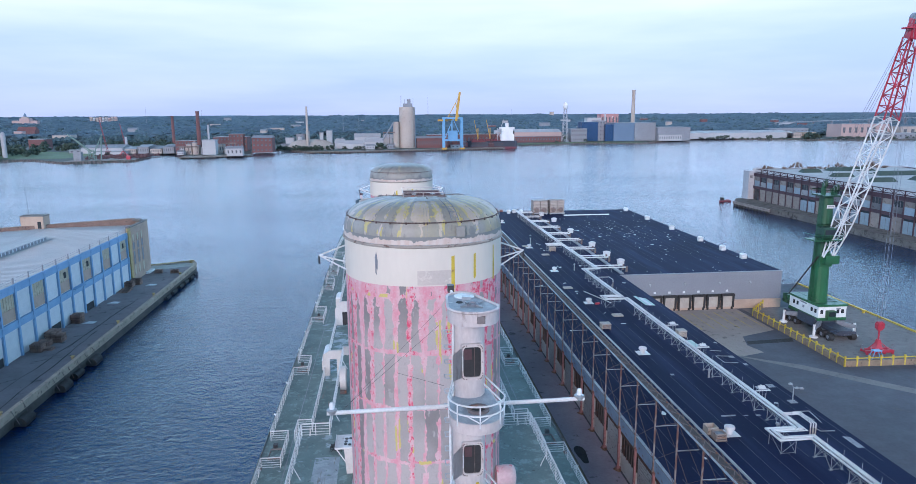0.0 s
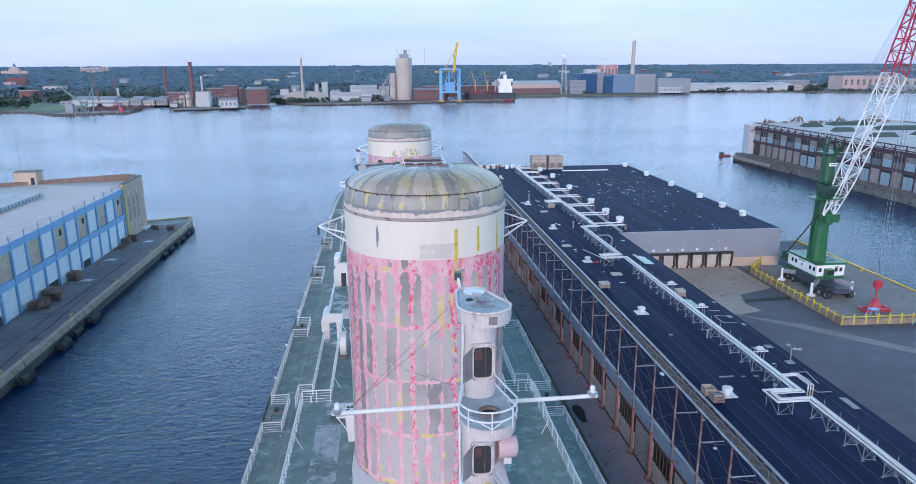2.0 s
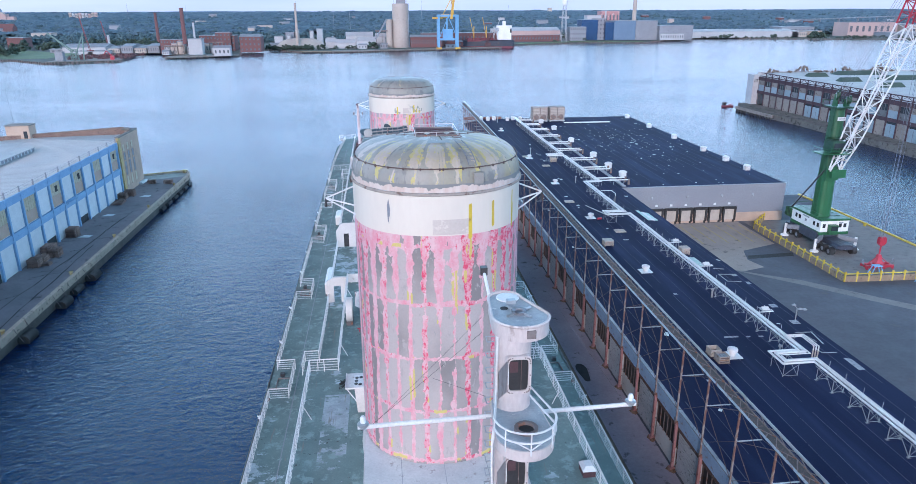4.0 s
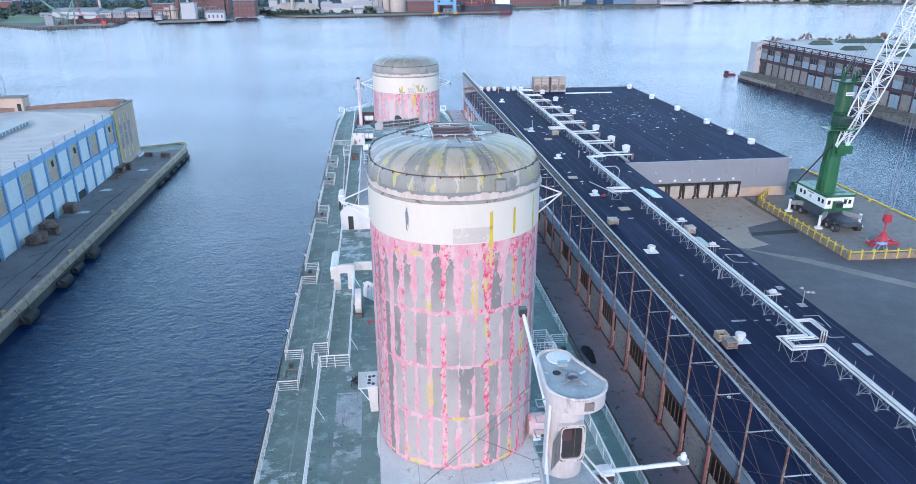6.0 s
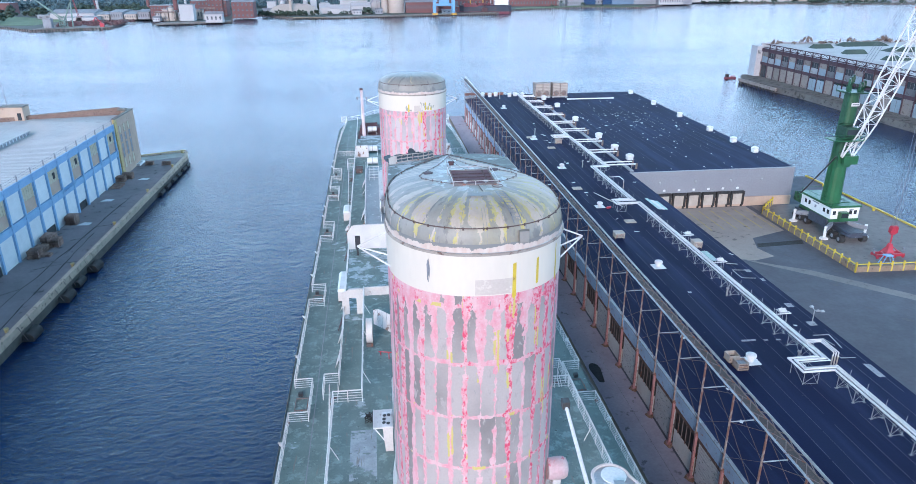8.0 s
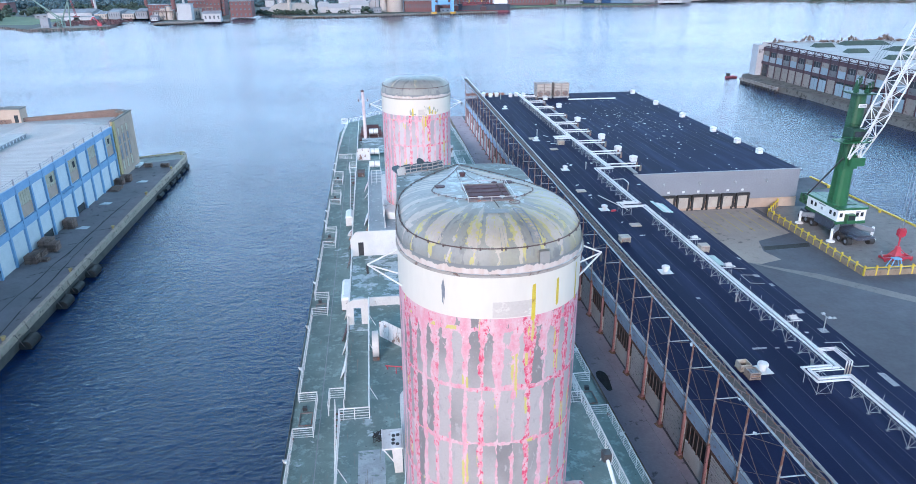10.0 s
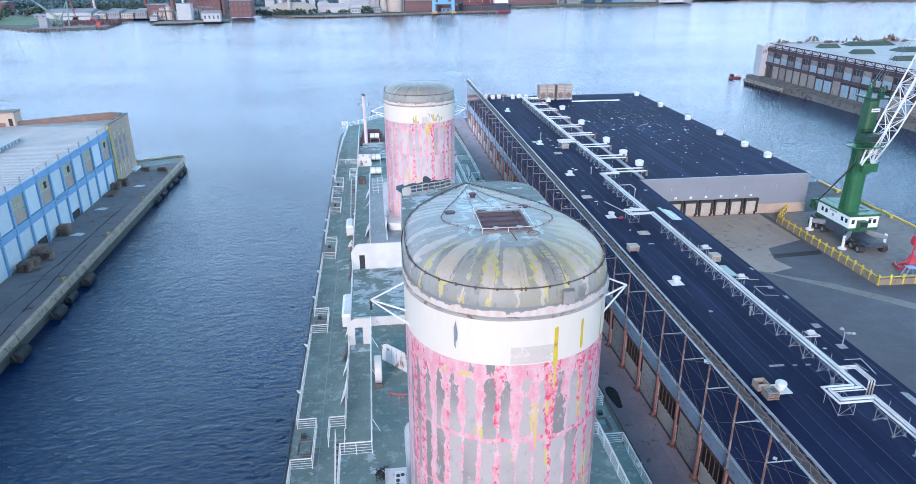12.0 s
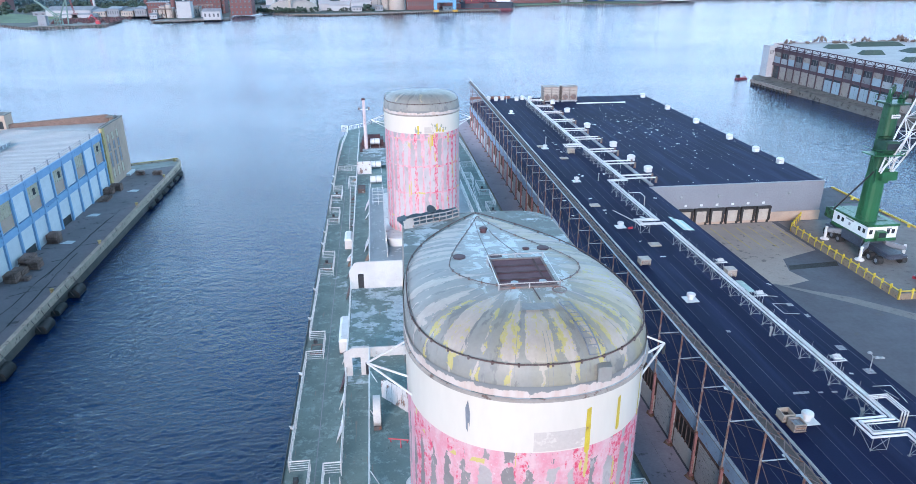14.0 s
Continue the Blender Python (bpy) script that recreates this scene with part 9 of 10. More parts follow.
    for z in (WZ + 0.6, WZ + 1.1):
        cab.rod((WX - 0.15, WY0, z), (WX - 0.15, WY1, z), 0.03, 4)
    part("eaves_wire", cab, GREY_CLAD, w)
    # roof
    g = G()
    for a, b, za, zb in ((WX - 0.35, -100, WZ, 19.0), (-100, -122, 19.0, 19.0)):
        g.loops([[(x, WY0, z), (x, west_end(x), z), (x, west_end(x), z - 0.4), (x, WY0, z - 0.4)] for x, z in ((a, za), (b, zb))], True, True)
    roof = thing("roof_west", (-100, 60, 18), "pale sheet roof with fine seams", "roof", "", "structure")
    part("sheeting", g, ROOF_WHITE, roof)
    s = G().loops([[(WX - 0.5, -0.05, WZ + 0.005), (WX - 0.5, 0.05, WZ + 0.005), (WX - 0.5, 0.05, WZ + 0.06), (WX - 0.5, -0.05, WZ + 0.06)], [(-100, -0.05, 19.005), (-100, 0.05, 19.005), (-100, 0.05, 19.06), (-100, -0.05, 19.06)]], True, True).mesh("seam", ROOF_WHITE)
    for i in range(100):
        piece("seam", s, roof, (0, 30 + i * 1.19, 0))
    # long raised skylight
    m = thing("roof_monitor", (-98, 100, 19), "long pale raised roof monitor with ribbed side", "skylight")
    part("curb", G().box(-97.0, -93.2, 20, 132, 18.2, 19.4), GREY_CLAD, m)
    part("lid", G().box(-97.3, -93.0, 19.8, 132.3, 19.4, 19.6), ROOF_WHITE, m)
    rb = G().box(-93.2, -93.05, -0.12, 0.12, 18.4, 19.4).mesh("rib", DOOR_WHITE)
    for i in range(60):
        piece("rib", rb, m, (0, 30 + i * 1.7, 0))
    # end block
    b = thing("end_block", (WX, 154, 2.7), "tan rendered end block with narrow tall windows", "building")
    part("wall", G().prism([(WX + 0.25, 147), (WX + 0.25, 163.6), (-80, 162.6), (-125, 141.2), (-125, 139.4), (-80, 160.6), (WX - 0.45, 161.6), (WX - 0.45, 147)], 2.7, 18.9), TAN, b)
    part("yellow_quoin", G().box(WX - 0.2, WX + 0.35, 146.94, 148.6, 2.7, 18.9), BOLLARD, b)
    part("coping", G().prism([(WX - 0.5, 147), (WX + 0.4, 147), (WX + 0.4, 163.8), (-80, 162.8), (-80, 160.5), (WX - 0.5, 161.5)], 18.9, 19.2).box(-80.6, WX - 0.6, 159.4, 161.4, 19.2, 19.75), QUAY, b)
    part("plinth", G().box(WX + 0.2, WX + 1.3, 158.5, 163.4, 2.7, 3.3), DIRTY_WHITE, b)
    for y in (150.4, 153.9, 157.4):
        for z0, z1, mm in ((4.6, 7.2, YELLOW_SHEET), (7.6, 11.6, STEEL_GREY), (12.0, 14.2, STEEL_GREY), (14.6, 16.6, YELLOW_SHEET)):
            wn_ = part("window", G().box(WX + 0.2, WX + 0.28, y - 0.75, y + 0.75, z0, z1), mm, b)
            part("frame", G().box(WX + 0.2, WX + 0.33, y - 0.85, y - 0.75, z0 - 0.1, z1 + 0.1).box(WX + 0.2, WX + 0.33, y + 0.75, y + 0.85, z0 - 0.1, z1 + 0.1).box(WX + 0.2, WX + 0.33, y - 0.75, y + 0.75, z1, z1 + 0.1), TAN, wn_)
    part("parapet", G().prism([(-125, 140.6), (-80.5, 161.5), (-80.0, 160.3), (-125, 139.2)], 17.5, 20.0), PARAPET, b, "weathered dark brick parapet")
    h = thing("roof_penthouse", (-104, 150, 18.6), "tan rendered stair penthouse with a door", "penthouse")
    part("wall", G().box(-107.8, -101.6, 149.0, 153.0, 18.3, 22.6), TAN, h)
    part("coping", G().box(-108.0, -101.4, 148.8, 153.2, 22.6, 22.85), QUAY, h)
    part("door", G().box(-103.2, -102.2, 148.94, 149.0, 19.1, 21.1), GLASS_DARK, h)
    part("mast", G().rod((-106.2, 151, 22.8), (-106.6, 151, 32.0), 0.09, 6, 0.04), STEEL_GREY, h, "thin aerial mast")
    p2 = G().prism([(-240, 86.6), (-125, 140.8), (-125, 139.2), (-240, 85.0)], 2.7, 20.4)
    solo("wall_far", p2, BRICK, "long dark brick end wall", "wall", "structure")
    solo("roof_far", G().prism([(-240, WY0), (-122, WY0), (-122, west_end(-122)), (-240, west_end(-240))], 18.3, 19.0), ROOF_WHITE, "pale sheet roof further west", "roof", "structure")


west_shed()


# ---- the pier to the east across the dock ----
def far_pier():
    X, XE, Y0_, Y1_, Z = 204.6, 194.2, 90.0, 312.0, 19.6
    solo("quay_east", G().prism([(XE, Y0_), (XE + 1, 250), (191.5, 288), (190.5, 303), (198, 316), (300, 316), (300, Y0_)], -5, 2.7), QUAY_OLD, "crumbling pale concrete pier apron", "quay", "structure")
    p = thing("wharf_piles", (190, 290, 0), "timber wharf edge on dark piles", "piles")
    part("cap_beam", G().prism([(191.2, 268), (190.2, 303), (189.4, 303), (190.4, 268)], 1.3, 2.75), PIER_TAN, p)
    pl = G().rod((0, 0, -3), (0, 0, 1.4), 0.4, 8).mesh("pile", PILE_DARK)
    for i in range(12):
        piece("pile", pl, p, (190.7 - i * 0.08, 270 + i * 2.9, 0))
    w = thing("wall_pier", (X, 200, 2.7), "derelict two-storey pier shed with rusty frame and mixed panels", "wall", "", "structure")
    part("backing", G().box(X + 0.3, X + 0.8, Y0_, Y1_, 2.7, Z - 2), RUST_GREY, w)
    part("fascia", G().box(X - 0.1, X + 0.8, Y0_, Y1_, 15.8, 17.6), RUST_DARK, w, "dark red fascia")
    part("belt", G().box(X - 0.1, X + 0.5, Y0_, Y1_, 8.9, 10.4), RUST_DARK, w)
    bay = 6.35
    hw = bay / 2 - 0.22
    up_tan = G().box(0, 0.25, -hw, hw, 0, 2.3).mesh("tan_panel", PIER_TAN)
    up_blue = G().box(0, 0.25, -hw, hw, 0, 3.1).mesh("blue_panel", BLUE_PALE)
    up_sill = G().box(0, 0.25, -hw, hw, 0, 2.6).mesh("grey_panel", PIER_GREY)
    up_pale = G().box(0, 0.25, -hw, hw, 0, 2.6).mesh("white_panel", PIER_WHITE)
    pane = G().box(0.12, 0.2, -hw / 3 + 0.06, hw / 3 - 0.06, 0, 2.6).mesh("pane", GLASS_DARK)
    bar = G().box(0, 0.2, -0.06, 0.06, 0, 2.7).mesh("window_bar", PIER_GREY)
    low_tan = G().box(0.05, 0.25, -hw, hw, 0, 6.3).mesh("tall_tan_panel", PIER_TAN)
    low_blue = G().box(0.05, 0.25, -hw, hw, 0, 5.2).mesh("tall_blue_panel", BLUE_PALE)
    gap = G().box(0.2, 0.3, -hw, hw, 0, 6.3).mesh("dark_gap", GLASS_DARK)
    stile = G().box(0, 0.06, -0.05, 0.05, 0, 5.2).mesh("door_stile", PIER_GREY)
    col = G().box(-0.3, 0.2, -0.2, 0.2, 0, 15.3).mesh("column", RUST_DARK)
    rng = random.Random(33)
    n = int((302.5 - Y0_) / bay)
    for i in range(-1, n):
        y = 302.5 - (i + 0.5) * bay
        piece("column", col, w, (X - 0.05, y - bay / 2, 2.7))
        if i % 2 == 0 or rng.random() < 0.18:
            piece("grey_panel" if i % 3 else "white_panel", up_sill if i % 3 else up_pale, w, (X, y, 10.4))
            for k in (-1, 0, 1):
                piece("pane", pane, w, (X, y + k * 2 * hw / 3, 13.0))
            for k in (-1, 1):
                piece("window_bar", bar, w, (X, y + k * hw / 3, 13.0))
        else:
            piece("blue_panel", up_blue, w, (X, y, 10.4))
            piece("tan_panel", up_tan, w, (X, y, 13.5))
        if i < 0:
            piece("dark_gap", gap, w, (X, y, 2.72))
        elif i < 6 or rng.random() < 0.35:
            piece("tall_tan_panel", low_tan, w, (X, y, 2.72))
        else:
            piece("tall_blue_panel", low_blue, w, (X, y, 2.72))
            piece("dark_gap", gap, w, (X, y, 2.72))
            piece("door_stile", stile, w, (X, y, 2.72))
    part("end_tower", G().box(201.6, X + 0.4, 309.8, 316, 2.7, 18.6), WHITE_FAR, w, "white rendered corner block")
    part("end_wall", G().box(X + 0.4, 300, Y1_, Y1_ + 0.8, 2.7, Z + 0.4), WHITE_FAR, w, "white rendered end wall")
    for k in range(3):
        part("tower_slot", G().box(202.3 + k * 0.7, 202.65 + k * 0.7, 309.72, 309.8, 14.6, 16.4), PIER_GREY, w)
    # steel canopy frame along both eaves
    for xa in (X - 0.1, 293.0):
        t = thing("eaves_frame", (xa, 200, Z), "rusty open steel frame above the eaves", "frame", "eaves frames")
        for dz in (-1.6, 0.1):
            part("chord", G().box(xa - 0.2, xa + 0.2, Y0_, Y1_ - 4, Z + dz, Z + dz + 0.35), RUST_DARK, t)
        st = G().box(-0.18, 0.18, -0.18, 0.18, -2.2, 0.4).mesh("strut", RUST_DARK)
        di = G().tube([(0, -3.1, -1.4), (0, 0, 0.2), (0, 3.1, -1.4)], 0.11, 4).mesh("diagonal", RUST_DARK)
        for i in range(n):
            piece("strut", st, t, (xa, 302.5 - i * bay, Z))
            piece("diagonal", di, t, (xa, 302.5 - (i + 0.5) * bay, Z))
    r = thing("roof_pier", (250, 200, Z), "flat white roof with green skylight curbs", "roof", "", "structure")
    part("slab", G().loops([[(x, Y0_, z), (x, Y1_, z), (x, Y1_, z - 0.6), (x, Y0_, z - 0.6)] for x, z in ((X + 0.5, Z - 1.9), (X + 9, Z - 0.2), (296, Z - 0.2))], True, True), ROOF_WHITE, r)
    for x, y, w2, l in ((224, 288, 11, 5), (224, 262, 11, 5), (252, 296, 26, 8), (226, 236, 12, 5), (262, 268, 34, 9), (252, 240, 16, 6), (232, 200, 16, 6), (262, 205, 30, 8), (232, 165, 16, 6), (262, 160, 30, 8)):
        part("skylight_curb", G().loops([[(x - w2 / 2, y - l / 2, Z - 0.2), (x + w2 / 2, y - l / 2, Z - 0.2), (x + w2 / 2, y + l / 2, Z - 0.2), (x - w2 / 2, y + l / 2, Z - 0.2)], [(x - w2 / 2.6, y - l / 6, Z + 1.7), (x + w2 / 2.6, y - l / 6, Z + 1.7), (x + w2 / 2.6, y + l / 6, Z + 1.7), (x - w2 / 2.6, y + l / 6, Z + 1.7)]], False, True), SAGE, r, "green felt skylight hump")
    # heaps of rubble at the roof end
    g = G()
    for k in range(70):
        x = rng.uniform(208, 285)
        hh = 1.2 + 2.6 * max(0, math.sin(x * 0.28)) ** 2
        y = 309 + rng.uniform(-2, 2)
        s0 = rng.uniform(0.5, 1.6)
        g.loops([[(x + s0 * math.cos(a), y + s0 * math.sin(a), Z - 0.3 + rng.uniform(0, hh)) for a in (0, 1.6, 3.1, 4.7)], [(x + 0.3 * math.cos(a), y + 0.3 * math.sin(a), Z + hh * rng.uniform(0.6, 1.1)) for a in (0, 1.6, 3.1, 4.7)]], False, True)
    tagged(solo("roof_rubble", g, RUBBLE, "ragged heaps of brown rubble along the roof end", "rubble"), kind="stuff")
    b = thing("work_boat", (193.5, 322, 0), "small red and black boat moored at the pier end", "boat")
    part("hull", G().loops([[(190 + 7 * u, 320 + w2, z) for u, w2 in ((0, 0), (0.2, -1.3), (0.95, -1.3), (1, 0), (0.95, 1.3), (0.2, 1.3))] for z in (-0.3, 0.9)], True, True), HULL_RED, b)
    part("wheelhouse", G().box(190.8, 192.6, 319.2, 320.8, 0.9, 2.6), BLACK, b)
    part("rail", G().rod((193, 320, 0.9), (196.5, 320, 1.6), 0.12, 5), CRANE_RED, b)


PILE_DARK = worn("tarred_timber_pile", (0.05, 0.042, 0.038), (0.035, 0.03, 0.028), None, 0.6, 2.0, rough=0.85)
QUAY_OLD = worn("crumbling_quay_stone", (0.135, 0.122, 0.11), (0.10, 0.09, 0.083), (0.05, 0.046, 0.043), 0.10, 0.5, (0.54, 0.62), 0.9)
RUBBLE = worn("brown_rubble", (0.17, 0.125, 0.10), (0.12, 0.09, 0.08), (0.24, 0.20, 0.17), 0.3, 1.0, (0.56, 0.62), 0.9)
RUST_DARK = worn("dark_rust_red_steel", (0.060, 0.028, 0.040), (0.042, 0.025, 0.035), (0.11, 0.06, 0.058), 0.15, 0.8, (0.58, 0.64), 0.85)
PIER_TAN = worn("stained_tan_panel", (0.27, 0.23, 0.205), (0.21, 0.18, 0.165), (0.11, 0.08, 0.07), 0.2, 0.8, (0.58, 0.64), 0.8, vary=0.3)
PIER_GREY = worn("stained_grey_panel", (0.15, 0.155, 0.165), (0.12, 0.12, 0.13), (0.08, 0.06, 0.055), 0.2, 0.8, (0.58, 0.64), 0.8, vary=0.3)
PIER_WHITE = worn("dull_white_panel", (0.30, 0.31, 0.32), (0.25, 0.26, 0.275), (0.14, 0.11, 0.10), 0.2, 0.8, (0.6, 0.66), 0.8, vary=0.3)
BLUE_PALE = worn("faded_pale_blue_panel", (0.27, 0.335, 0.39), (0.225, 0.285, 0.335), (0.26, 0.28, 0.28), 0.3, 1.2, (0.6, 0.66), 0.7, vary=0.2)
far_pier()


# ---- the far bank ----
SCRAP = worn("maroon_scrap", (0.115, 0.052, 0.058), (0.08, 0.045, 0.05), (0.17, 0.11, 0.10), 0.1, 0.5, (0.55, 0.62), 0.9)
WINDOW_FAR = worn("dull_far_window", (0.085, 0.095, 0.115), (0.12, 0.125, 0.14), None, 0.2, 0.6, rough=0.3)
def block(name, x0, x1, y0, y1, z1, mat, label, cat="building", rows=0, cols=0, z0=1.9, roof=None, gable=0.0):
    b = thing(name, ((x0 + x1) / 2, y0, z0), label, cat)
    part("wall", G().box(x0, x1, y0, y1, z0, z1), mat, b)
    rm = roof or GREY_FAR
    if gable:
        part("roof", G().loops([[(x0 - 0.5, y0 - 0.5, z1), (x1 + 0.5, y0 - 0.5, z1), (x1 + 0.5, y1 + 0.5, z1), (x0 - 0.5, y1 + 0.5, z1)], [(x0 - 0.5, (y0 + y1) / 2 - 0.2, z1 + gable), (x1 + 0.5, (y0 + y1) / 2 - 0.2, z1 + gable), (x1 + 0.5, (y0 + y1) / 2 + 0.2, z1 + gable), (x0 - 0.5, (y0 + y1) / 2 + 0.2, z1 + gable)]], False, True), rm, b)
    else:
        part("roof", G().box(x0 - 0.4, x1 + 0.4, y0 - 0.4, y1 + 0.4, z1, z1 + 0.6), rm, b)
    if rows and cols:
        cw, rh = (x1 - x0) / cols, (z1 - z0) / rows
        wm = G().box(-cw * 0.2, cw * 0.2, -0.12, 0.05, -rh * 0.2, rh * 0.2).mesh("window", WINDOW_FAR)
        for r in range(rows):
            for c in range(cols):
                piece("window", wm, b, (x0 + cw * (c + 0.5), y0, z0 + rh * (r + 0.55)))
    return b


def stack(x, y, h, r0, r1, mat, label, band=None):
    s = thing("chimney", (x, y, 2), label, "chimney", "far chimneys")
    part("shaft", G().lathe(x, y, [(r0, 1.9), (r1, h)], 14), mat, s, "", True)
    part("rim", G().lathe(x, y, [(r1 * 1.15, h - 1.2), (r1 * 1.15, h), (r1 * 0.7, h)], 14), band or mat, s)
    return s


def lattice_mast(name, x, y, z0, z1, w0, w1, mat, label, cat, n=7):
    t = thing(name, (x, y, z0), label, cat)
    for sx, sy in ((-1, -1), (1, -1), (1, 1), (-1, 1)):
        part("leg", G().rod((x + sx * w0, y + sy * w0, z0), (x + sx * w1, y + sy * w1, z1), 0.35, 4), mat, t)
    for i in range(n):
        u0, u1 = i / n, (i + 1) / n
        a, b = w0 + (w1 - w0) * u0, w0 + (w1 - w0) * u1
        za, zb = z0 + (z1 - z0) * u0, z0 + (z1 - z0) * u1
        g = G()
        for p, q in (((-1, -1), (1, -1)), ((1, -1), (1, 1)), ((1, 1), (-1, 1)), ((-1, 1), (-1, -1))):
            g.rod((x + p[0] * a, y + p[1] * a, za), (x + q[0] * b, y + q[1] * b, zb), 0.2, 4).rod((x + p[0] * b, y + p[1] * b, zb), (x + q[0] * b, y + q[1] * b, zb), 0.2, 4)
        part("bracing", g, mat, t)
    return t


def far_bank():
    rng = random.Random(17)
    # scrap yard
    solo("scrap_quay", G().prism([(-349, 722), (-281, 746), (-306, 890), (-352, 780)], 1.5, 2.4), QUAY, "pale quay of the scrap yard", "quay", "structure")
    c = lattice_mast("yard_crane", -325, 742, 2, 14, 3.0, 2.5, SAGE_STEEL, "old green lattice yard crane", "crane", 3)
    part("jib", G().rod((-325, 742, 12), (-349, 742, 31), 0.8, 4).rod((-325, 742, 9), (-349, 742, 31), 0.4, 4), SAGE_STEEL, c)
    part("back_mast", G().rod((-325, 742, 6), (-313, 742, 31), 0.7, 4).rod((-316, 742, 3), (-314, 742, 29), 0.7, 4), SAGE_STEEL, c)
    part("counter_house", G().box(-344, -336, 739, 745, 2, 12), GREY_FAR, c)
    for x, y, h, lean in ((-354, 862, 46, -7), (-362, 948, 40, -6)):
        t = thing("red_crane", (x, y, 2), "dark red crawler crane with a slim raised jib", "crane", "scrap yard cranes")
        part("house", G().box(x - 3, x + 3, y - 2, y + 2, 3.2, 7), HULL_RED if h > 42 else WHITE_FAR, t)
        part("crawler", G().box(x - 3.4, x + 3.4, y - 2.6, y - 1.4, 2, 3.3), RUBBER, t)
        part("crawler", G().box(x - 3.4, x + 3.4, y + 1.4, y + 2.6, 2, 3.3), RUBBER, t)
        for dx in (-0.8, 0.8):
            part("jib_chord", G().rod((x + dx, y, 5), (x + lean + dx * 0.4, y, h), 0.32, 4), HULL_RED, t)
        for k in range(12):
            u0, u1 = k / 12, (k + 1) / 12
            sg = 1 if k % 2 else -1
            part("jib_lacing", G().rod((x + lean * u0 + sg * 0.8 * (1 - 0.6 * u0), y, 5 + (h - 5) * u0), (x + lean * u1 - sg * 0.8 * (1 - 0.6 * u1), y, 5 + (h - 5) * u1), 0.22, 4), HULL_RED, t)
        if h < 42:
            part("mast_base", G().rod((x + 1, y, 3), (x + 0.5, y, 22), 1.6, 6), WHITE_FAR, t)
    g = G()
    for k in range(230):
        x = rng.uniform(-345, -286)
        y = 752 + (x + 345) * 0.35 + rng.uniform(0, 70)
        s0 = rng.uniform(1.0, 3.6)
        g.loops([[(x + s0 * math.cos(a), y + s0 * math.sin(a), 2) for a in (0.2, 1.3, 2.6, 4.0, 5.2)], [(x + s0 * 0.35 * math.cos(a), y + s0 * 0.35 * math.sin(a), 2 + s0 * rng.uniform(0.4, 1.2)) for a in (0.2, 1.3, 2.6, 4.0, 5.2)]], False, True)
    tagged(solo("scrap_heaps", g, SCRAP, "rust-red heaps of scrap metal on the quay", "scrap"), kind="stuff")
    solo("red_digger", G().box(-293, -289, 752, 755, 2.4, 6).rod((-291, 753, 6), (-296, 752, 12), 0.6, 5).rod((-296, 752, 12), (-299, 752, 8), 0.5, 5), CRANE_RED, "bright red material handler", "digger")
    block("warehouse", -399, -347, 892, 930, 9, WHITE_FAR, "pale gabled riverside warehouse", rows=0, gable=4, roof=GREY_FAR)
    block("low_shed", -372, -335, 860, 880, 5.5, WHITE_FAR, "long low white shed", rows=0)
    for i in range(4):
        block("mill_shed", -340 + i * 16, -326 + i * 16, 880, 925, 8 + (i % 2) * 2.5, GREY_FAR if i % 2 else CONC_FAR, "weathered grey mill shed", rows=1, cols=5, gable=2.5)
    solo("field", G().prism([(-470, 800), (-375, 790), (-372, 880), (-520, 1000), (-560, 960)], 2.0, 2.15), GRASS, "open rough grass field", "grass", "structure")
    solo("field", G().prism([(215, 1030), (330, 1085), (424, 1064), (440, 1090), (330, 1112), (215, 1060)], 2.0, 2.15), GRASS, "flat grassy bank", "grass", "structure")
    stack(-325, 1043, 50, 2.6, 1.9, BRICK_FAR, "tall red brick chimney")
    stack(-242, 867, 56, 2.9, 2.2, BRICK_FAR, "tall red brick chimney beside the mill")
    stack(-229, 864, 40, 1.4, 1.2, WHITE_FAR, "pale steel stack with dark top", BLACK)
    stack(-111, 929, 62, 1.9, 1.4, CONC_FAR, "slim pale chimney with orange foot")
    block("white_silo", -231, -215, 837, 850, 20, WHITE_FAR, "square white process building", rows=0)
    block("brick_mill", -273, -248, 870, 890, 18, BRICK_FAR, "red brick mill with dark windows", rows=3, cols=7)
    block("brick_mill", -237, -192, 919, 945, 21, BRICK_FAR, "broad red brick mill with dark windows", rows=3, cols=10)
    block("brick_mill", -215, -196, 915, 930, 25, BRICK_FAR, "taller red brick mill wing", rows=4, cols=4)
    block("brick_store", -178, -152, 879, 905, 21, BRICK_FAR, "square red brick store with rounded roof", rows=3, cols=5, gable=3)
    block("quay_office", -195, -176, 805, 816, 11, WHITE_FAR, "white gabled quay office", rows=1, cols=4, gable=3)
    solo("quay_slab", G().prism([(-246, 786), (-169, 817), (-172, 835), (-246, 812)], 1.0, 2.6), QUAY, "old stone quay of the mill", "quay", "structure")
    for i in range(5):
        block("plant_house", -262 + i * 9, -256 + i * 9, 846, 856, rng.uniform(9, 16), rng.choice([GREY_FAR, WHITE_FAR, CONC_FAR]), "small plant house of the mill", rows=2, cols=2)
    # heaps, sheds and the silo
    ring = [2 * math.pi * i / 26 for i in range(26)]
